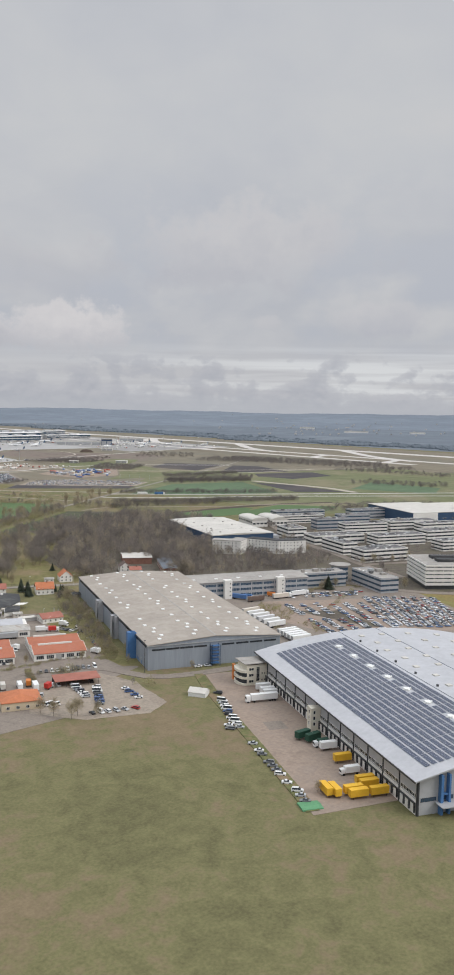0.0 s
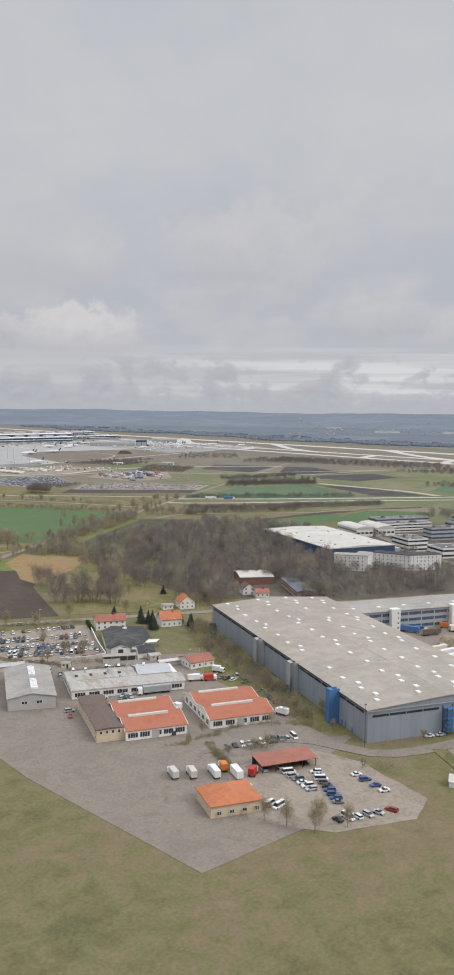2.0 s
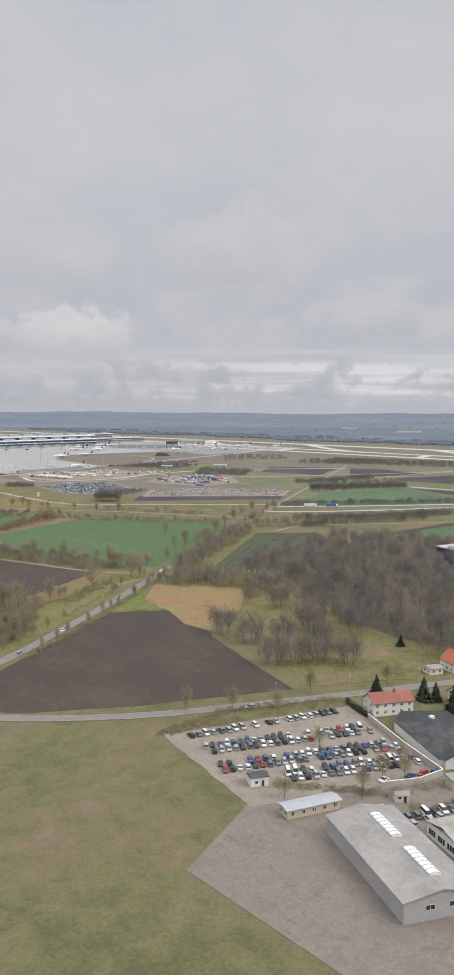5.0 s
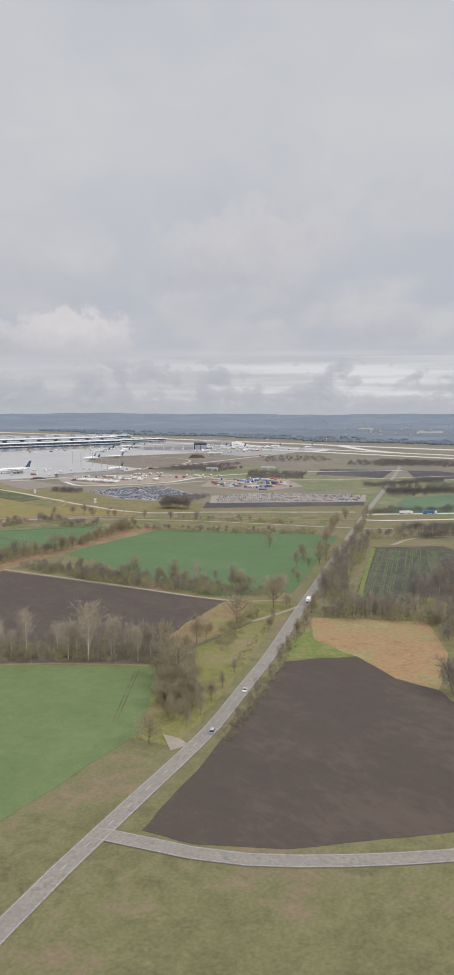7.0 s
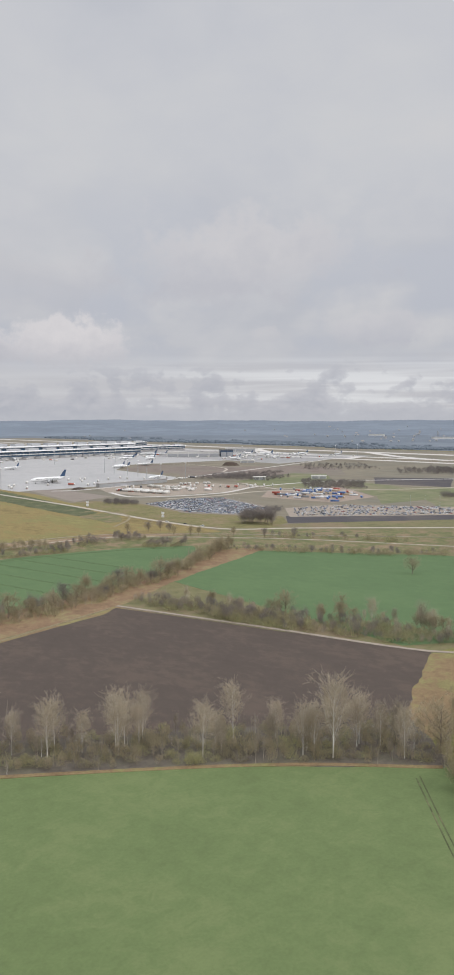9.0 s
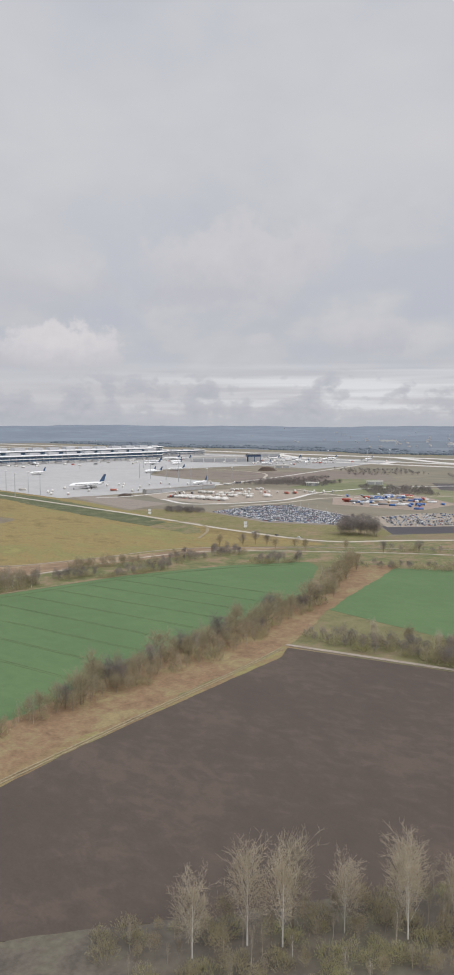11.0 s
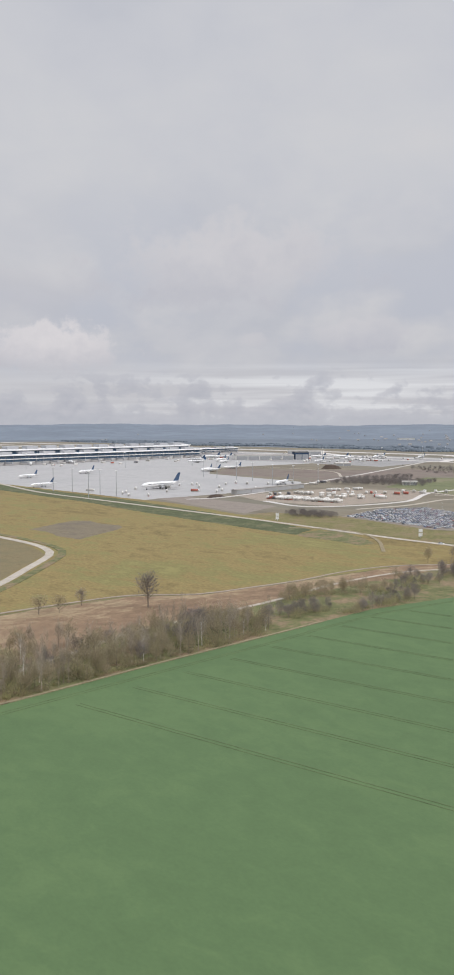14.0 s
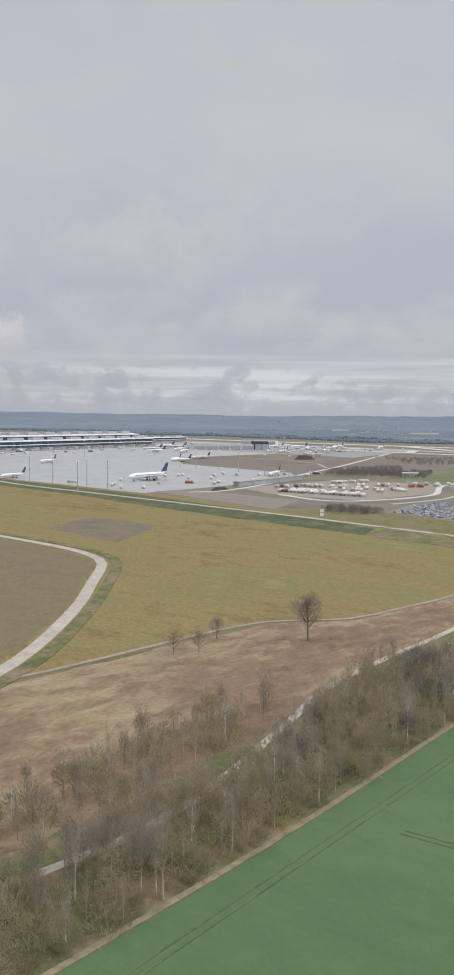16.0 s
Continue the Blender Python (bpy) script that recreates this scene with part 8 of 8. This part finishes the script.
# ---- airport ----
def jet(x, y, ang, k=1.0, tail="clad_navy", label="white airliner parked on the apron"):
    b = thing("airliner", pose(x, y, 0, 0, 0, ang) @ Matrix.Scale(k, 4), label, "aeroplane", "airliners")
    part("fuselage", Shape().lathe_x([(-19, 4.6, 0.2), (-16, 4.4, 0.9), (-11, 3.9, 1.6), (-6, 3.6, 1.95), (12, 3.6, 1.95), (16, 3.4, 1.6), (18, 3.2, 0.9), (18.8, 3.1, 0.2)], 14), M["white_paint"], b)
    for s in (-1, 1):
        part("wing", Shape().add([(4, s * 1.6, 2.9), (-3.5, s * 1.6, 2.9), (-6.2, s * 17, 4.1), (-4.4, s * 17, 4.1), (4, s * 1.6, 3.3), (-3.5, s * 1.6, 3.2), (-6.2, s * 17, 4.25), (-4.4, s * 17, 4.25)],
                                 [(0, 1, 2, 3), (7, 6, 5, 4), (0, 3, 7, 4), (1, 5, 6, 2), (2, 6, 7, 3), (0, 4, 5, 1)]), M["steel"], b)
        part("tailplane", Shape().add([(-14.5, s * 0.6, 4.8), (-17.6, s * 0.6, 4.8), (-18.6, s * 6.2, 5.2), (-17.2, s * 6.2, 5.2), (-14.5, s * 0.6, 5.0), (-17.6, s * 0.6, 5.0), (-18.6, s * 6.2, 5.3), (-17.2, s * 6.2, 5.3)],
                                      [(0, 1, 2, 3), (7, 6, 5, 4), (0, 3, 7, 4), (1, 5, 6, 2), (2, 6, 7, 3), (0, 4, 5, 1)]), M["white_paint"], b)
        e = part("engine", Shape().lathe_x([(-1.6, 0, 0.7), (0, 0, 1.0), (1.6, 0, 1.0), (1.9, 0, 0.85)], 10), M["steel"], b, "", pose(2.6, s * 5.6, 1.9))
        part("main_gear", Shape().box(-2.6, -1.6, s * 3.4 - 0.3, s * 3.4 + 0.3, -0.1, 1.0).box(-2.2, -2.0, s * 3.4 - 0.1, s * 3.4 + 0.1, 1.0, 3.2), M["rubber"], b)
    part("fin", Shape().add([(-12.5, -0.15, 5.4), (-17.6, -0.15, 5.4), (-19.8, -0.1, 11.6), (-17.4, -0.1, 11.6), (-12.5, 0.15, 5.4), (-17.6, 0.15, 5.4), (-19.8, 0.1, 11.6), (-17.4, 0.1, 11.6)],
                            [(0, 1, 2, 3), (7, 6, 5, 4), (0, 3, 7, 4), (1, 5, 6, 2), (2, 6, 7, 3), (0, 4, 5, 1)]), M[tail], b, "dark blue tail fin")
    part("windows", Shape().box(-10, 14, -1.97, -1.9, 3.9, 4.2).box(-10, 14, 1.9, 1.97, 3.9, 4.2), M["glass"], b)
    part("nose_gear", Shape().box(13.4, 14.2, -0.25, 0.25, -0.1, 0.8).box(13.7, 13.9, -0.08, 0.08, 0.8, 2.2), M["rubber"], b)
    return b


jet(762, 2041, 183, 1.95, label="large white wide-body airliner on the apron")
for x, y, a, k in ((960, 1985, 200, 1.3), (745, 2408, 195, 1.2), (650, 2190, 190, 1.2), (1480, 2720, 200, 1.5), (1444, 2781, 120, 1.4), (1140, 2380, 200, 1.2), (1600, 2900, 160, 1.5), (1260, 2950, 230, 1.4),
                   (1120, 2880, 250, 1.4), (1000, 2860, 240, 1.4), (1350, 3000, 245, 1.4), (1450, 3050, 240, 1.4), (1230, 2400, 170, 1.2), (1890, 2660, 150, 1.3), (1950, 2580, 200, 1.2), (2020, 2620, 170, 1.2), (2060, 2500, 190, 1.2), (900, 2460, 200, 1.3), (1631, 2880, 150, 1.3), (1370, 2687, 160, 1.3), (1420, 2640, 200, 1.3), (1126, 2350, 170, 1.2), (1860, 2720, 140, 1.2), (1840, 2589, 200, 1.2), (1750, 2470, 210, 1.2), (1620, 2500, 190, 1.2)):
    jet(x, y, a, k)


def terminal(x, y, rot, w, d, h, label, boxes=5):
    b = thing("terminal_building", pose(x, y, 0, 0, 0, rot), label, "terminal")
    part("base", Shape().box(0, w, 0, d, -0.4, h * 0.3), M["grey_wall"], b)
    n = int(w / 22)
    for k in range(n):
        part("glazing", Shape().box(k * w / n + 0.6, (k + 1) * w / n - 0.6, 0.6, d - 0.6, h * 0.3, h * 0.86), M["glass_blue"], b, "blue glazed wall")
        part("fin", Shape().box(k * w / n - 0.25, k * w / n + 0.25, 0.2, d - 0.2, h * 0.3, h * 0.88), M["steel"], b)
    part("roof", Shape().along_x([(-4, h * 0.88), (d + 4, h * 0.88), (d + 4, h * 0.94), (d / 2, h), (-4, h * 0.94)], -4, w + 4), M["white_paint"], b, "white roof")
    part("parapet", Shape().box(-1, w + 1, -1.2, -0.2, h * 0.52, h * 0.60), M["white_paint"], b)
    for k in range(boxes):
        c = (k + 0.5) / boxes * w
        part("roof_box", Shape().box(c - w / boxes * 0.28, c + w / boxes * 0.28, d * 0.3, d * 0.7, h * 0.96, h * 1.22), M["clad_light"], b, "white plant house")
    for k in range(int(w / 45)):
        br = part("jet_bridge", Shape().box(k * 45 + 18, k * 45 + 22, -26, -0.5, 4.5, 7.8).box(k * 45 + 17.5, k * 45 + 22.5, -30, -26, 4, 8.2).box(k * 45 + 19.3, k * 45 + 20.7, -28, -27, -0.3, 4.2), M["clad_light"], b)
    return b


terminal(925, 2880, 9, 720, 44, 25, "long white and glass airport satellite terminal", 11)
terminal(905, 3015, 9, 820, 60, 33, "long white airport terminal", 13)
terminal(1770, 3190, 9, 240, 30, 18, "low white airport pier", 4)
terminal(1850, 3560, 12, 260, 40, 22, "white terminal block at the far apron", 4)


def hangar(x, y, rot, w, d, h, label, roof="roof_white", wall="white_wall"):
    b = thing("hangar", pose(x, y, 0, 0, 0, rot), label, "hangar")
    part("wall", Shape().box(0, w, 0, d, -0.4, h), M[wall], b)
    part("roof", Shape().along_x([(-1, h), (d / 2, h + h * 0.15), (d + 1, h)], -1, w + 1), M[roof], b)
    for k in range(max(2, int(w / 28))):
        n = max(2, int(w / 28))
        part("door", Shape().box(k * w / n + 1, (k + 1) * w / n - 1, -0.5, 0, 0, h * 0.75), M["clad_light" if k % 2 else "steel"], b)
    return b


hangar(1568, 2756, -35, 160, 60, 13, "long white aircraft hangar", "roof_flat")
hangar(1702, 2662, -35, 38, 44, 19, "dark blue hangar with tall doors", "roof_dark", "clad_navy")
hangar(1980, 2960, -60, 110, 50, 13, "white aircraft hangar with wide doors", "roof_flat")
hangar(1489, 2331, -36, 36, 20, 7, "low white cargo shed on the apron")
hangar(772, 1888, 8, 160, 8, 6, "long low grey wall of a service building", "roof_flat", "grey_wall")
hangar(1085, 1845, -45, 22, 10, 6, "small white service building")
hangar(1190, 1795, -45, 28, 12, 6, "small white service building")

heap = thing("earth_heap", pose(725, 1875, 0), "dark heap of earth beside the lot", "heap")
hs = Shape()
hr = random.Random(4)
ring = [(16 * math.cos(k * 0.5236), 6 * math.sin(k * 0.5236)) for k in range(12)]
hs.add([(x, y, -0.4) for x, y in ring] + [(x * 0.55, y * 0.5, 2.6 + hr.random()) for x, y in ring] + [(0, 0, 4)],
       [(k, (k + 1) % 12, 12 + (k + 1) % 12, 12 + k) for k in range(12)] + [(12 + k, 12 + (k + 1) % 12, 24) for k in range(12)])
part("earth", hs, M["soil"], heap)
heap_two = copy_thing(heap, pose(1390, 2258, 0, 0, 0, -36) @ Matrix.Diagonal((1.5, 2.2, 2.4, 1)))
tagged(heap_two, "large dark heap of earth on the heath", "heap")


def mast(x, y, h, label="tall floodlight mast on the apron"):
    b = thing("light_mast", pose(x, y, 0), label, "light mast", "floodlight masts")
    part("pole", Shape().tube((0, 0, -0.4), (0, 0, h), 0.55, 0.3, 8), M["steel"], b)
    part("lamp_ring", Shape().box(-2.2, 2.2, -0.5, 0.5, h - 0.9, h), M["white_paint"], b)
    return b


for x, y, h in ((624, 2113, 34), (632, 2075, 34), (600, 1983, 34), (640, 2017, 34), (637, 1974, 34), (1003, 1948, 32), (942, 1944, 32), (943, 1990, 32), (984, 2078, 32), (993, 2128, 32), (997, 2184, 32), (999, 2224, 32),
                (1700, 2560, 34), (1850, 2480, 34), (1980, 2440, 34), (2060, 2420, 34), (1090, 2600, 34), (1250, 2560, 34), (900, 2700, 34)):
    mast(x, y, h)
for x, y in ((585, 1458), (589, 1628)):
    b = thing("sign_board", pose(x, y, 0, 0, 0, -40), "white two-part approach marker board", "sign", "marker boards")
    part("post", Shape().box(-0.2, 0.2, -0.2, 0.2, -0.4, 1.4), M["steel"], b)
    part("board", Shape().box(-1.6, 1.6, -0.15, 0.15, 1.2, 4.0), M["white_paint"], b)
    part("board", Shape().box(-1.6, 1.6, -0.15, 0.15, 4.6, 7.4), M["white_paint"], b)


def street_lamps(a, b, n, h=9):
    for i in range(n):
        p = Vector(a).lerp(Vector(b), i / (n - 1))
        t = thing("street_lamp", pose(p.x, p.y, 0, 0, 0, 40), "grey street lamp with a short arm", "street lamp", "street lamps")
        part("pole", Shape().tube((0, 0, -0.4), (0, 0, h), 0.12, 0.07, 6), M["steel"], t)
        part("arm", Shape().box(0, 1.6, -0.05, 0.05, h - 0.1, h), M["steel"], t)
        part("lamp", Shape().box(1.4, 2.2, -0.15, 0.15, h - 0.2, h), M["white_paint"], t)


street_lamps((905, 1350), (945, 1310), 4, 14)
street_lamps((720, 1455), (800, 1600), 6, 9)
street_lamps((250, 620), (345, 580), 4, 8)
street_lamps((262, 470), (270, 492), 2, 8)


# lorries and cars on the far lots, too many and too small to tell apart
def far_vehicles():
    body, gl, roof, _w, _l = car_meshes(4.5, 1.5, "estate")
    shell = Shape().add(body.v, body.f)
    shell.add(roof.v, roof.f)
    car = [(0, arrays(shell)), (1, arrays(gl))]
    rnd, items = random.Random(33), []

    def fill(poly, along, gap, lane, keep):
        cx, cy = poly[0]
        c, s = math.cos(radians(along)), math.sin(radians(along))
        for i in range(-120, 120):
            for j in range(-60, 60):
                u, v = i * gap, j * lane + (5.2 if i % 1 else 0)
                x, y = cx + u * c - v * s, cy + u * s + v * c
                if inside(x, y, poly) and rnd.random() < keep:
                    items.append((car, pose(x + rnd.uniform(-0.3, 0.3), y + rnd.uniform(-0.3, 0.3), -0.15, 0, 0, along + 90 + rnd.uniform(-3, 3))))

    fill([(648, 1487), (668, 1606), (752, 1628), (800, 1606), (750, 1458), (682, 1416)], -68, 2.6, 7.0, 0.86)
    fill([(712, 1372), (775, 1436), (845, 1424), (935, 1310), (875, 1260)], -42, 2.8, 9.5, 0.5)

    def loose_row(a, b, gap, turn, skip=0.1):
        a, b = Vector(a), Vector(b)
        n = int((b - a).length / gap)
        ang = math.degrees(math.atan2(b.y - a.y, b.x - a.x)) + turn
        for i in range(n + 1):
            if rnd.random() > skip:
                p = a.lerp(b, i / max(1, n))
                items.append((car, pose(p.x, p.y, -0.06, 0, 0, ang + rnd.choice((0, 180)) + rnd.uniform(-3, 3))))

    # staff car park behind the solar hall
    for k in range(6):
        a, b = Vector((400 + k * 8.6, 354 - k * 3.5)), Vector((432 + k * 9.2, 428 - k * 6.2))
        if k < 3:
            loose_row(a, a.lerp(b, 0.42), 2.6, 85, 0.15)
            loose_row(a.lerp(b, 0.62), b, 2.6, 85, 0.3)
        else:
            loose_row(a, b, 2.6, 85, 0.2)
    for k in range(8):
        a, b = Vector((449 + k * 4.9, 338 - k * 4.2)), Vector((497 + k * 5.8, 408 - k * 4.4))
        loose_row(a, b, 2.55, 85, 0.08)
    loose_row((455, 450), (510, 424), 3.4, 10, 0.2)
    loose_row((448, 444), (500, 420), 2.7, 88, 0.3)

    me = merged("far_cars", items, [M["car_far"], M["glass"]], "hundreds of parked cars on the airport lots", "car")

    box = [(0, arrays(Shape().box(-5, 5, -1.25, 1.25, 0.9, 3.9).box(5.3, 7.2, -1.2, 1.2, 0.5, 3.2).box(-4.5, 6.8, -1.0, 1.0, 0.0, 0.9)))]
    lorries = []
    for (ax, ay), (bx, by), gap, skip in (((760, 1812), (782, 1714), 4.3, 0.08), ((776, 1818), (798, 1722), 4.6, 0.45), ((842, 1856), (866, 1752), 5.4, 0.5), ((884, 1738), (862, 1712), 6.0, 0.2), ((905, 1846), (961, 1828), 7.0, 0.5), ((957, 1768), (1010, 1716), 13.0, 0.2), ((930, 1740), (984, 1722), 12.0, 0.4), ((800, 1850), (880, 1800), 6.0, 0.55), ((820, 1790), (846, 1730), 5.0, 0.4), ((890, 1800), (930, 1760), 6.0, 0.5)):
        a, b = Vector((ax, ay)), Vector((bx, by))
        ang, n = math.degrees(math.atan2(by - ay, bx - ax)), int((b - a).length / gap)
        for i in range(n + 1):
            if rnd.random() > skip:
                q = a.lerp(b, i / max(1, n))
                lorries.append((box, pose(q.x, q.y, -0.1, 0, 0, ang + rnd.choice((88, 90, 92)))))
    for _ in range(70):
        lorries.append((box, pose(rnd.uniform(640, 1050), rnd.uniform(1930, 2080), -0.1, 0, 0, rnd.choice((-38, 52, 50, 54)))) if rnd.random() < 0.35 else (box, pose(rnd.uniform(1000, 1650), rnd.uniform(2750, 2990), -0.1, 0, 0, rnd.choice((20, 110)))))
    for _ in range(110):
        lorries.append((box, pose(rnd.uniform(1600, 2050), rnd.uniform(2400, 3000), -0.1, 0, 0, rnd.choice((20, 110, 55)))))
    merged("far_lorries", lorries, [M["lorry_far"]], "rows of white lorries and airport vehicles", "lorry")
    boxes = []
    one = [(0, arrays(Shape().box(-6, 6, -1.25, 1.25, 0, 2.6)))]
    for _ in range(170):
        x, y = rnd.uniform(860, 1080), rnd.uniform(1455, 1640)
        if inside(x, y, [(865, 1578), (938, 1640), (1040, 1600), (960, 1475), (880, 1460)]):
            boxes.append((one, pose(x, y, rnd.choice((-0.2, -0.2, 2.4)), 0, 0, rnd.choice((-42, 48)))))
    merged("far_containers", boxes, [M["container_far"]], "stacks of coloured containers in the yard", "container")


def island_paint(name, stops, rough=0.4):
    m = bpy.data.materials.new(name)
    m.use_nodes = True
    t = m.node_tree
    b = t.nodes["Principled BSDF"]
    g = t.nodes.new("ShaderNodeNewGeometry")
    link(t, ramp(t, g.outputs["Random Per Island"], stops, "CONSTANT"), b.inputs["Base Color"])
    b.inputs["Roughness"].default_value = rough
    return m


M["car_far"] = island_paint("car_far", [(0.0, (0.72, 0.73, 0.74)), (0.40, (0.45, 0.47, 0.50)), (0.56, (0.16, 0.17, 0.18)), (0.70, (0.05, 0.053, 0.06)), (0.82, (0.09, 0.15, 0.29)), (0.95, (0.32, 0.05, 0.045))])
M["lorry_far"] = island_paint("lorry_far", [(0.0, (0.72, 0.70, 0.66)), (0.72, (0.52, 0.50, 0.46)), (0.88, (0.42, 0.13, 0.09)), (0.94, (0.12, 0.12, 0.13))])
M["container_far"] = island_paint("container_far", [(0.0, (0.62, 0.62, 0.62)), (0.35, (0.07, 0.15, 0.36)), (0.58, (0.40, 0.10, 0.07)), (0.74, (0.50, 0.40, 0.28)), (0.9, (0.2, 0.21, 0.22))])
far_vehicles()


# ---- set the whole place down at its size ----
for ob in [o for o in scene.objects if o.parent is None and o.type in {"MESH", "EMPTY", "FONT", "CURVE"}]:
    ob.matrix_basis = Matrix.Scale(SIZE, 4) @ ob.matrix_basis
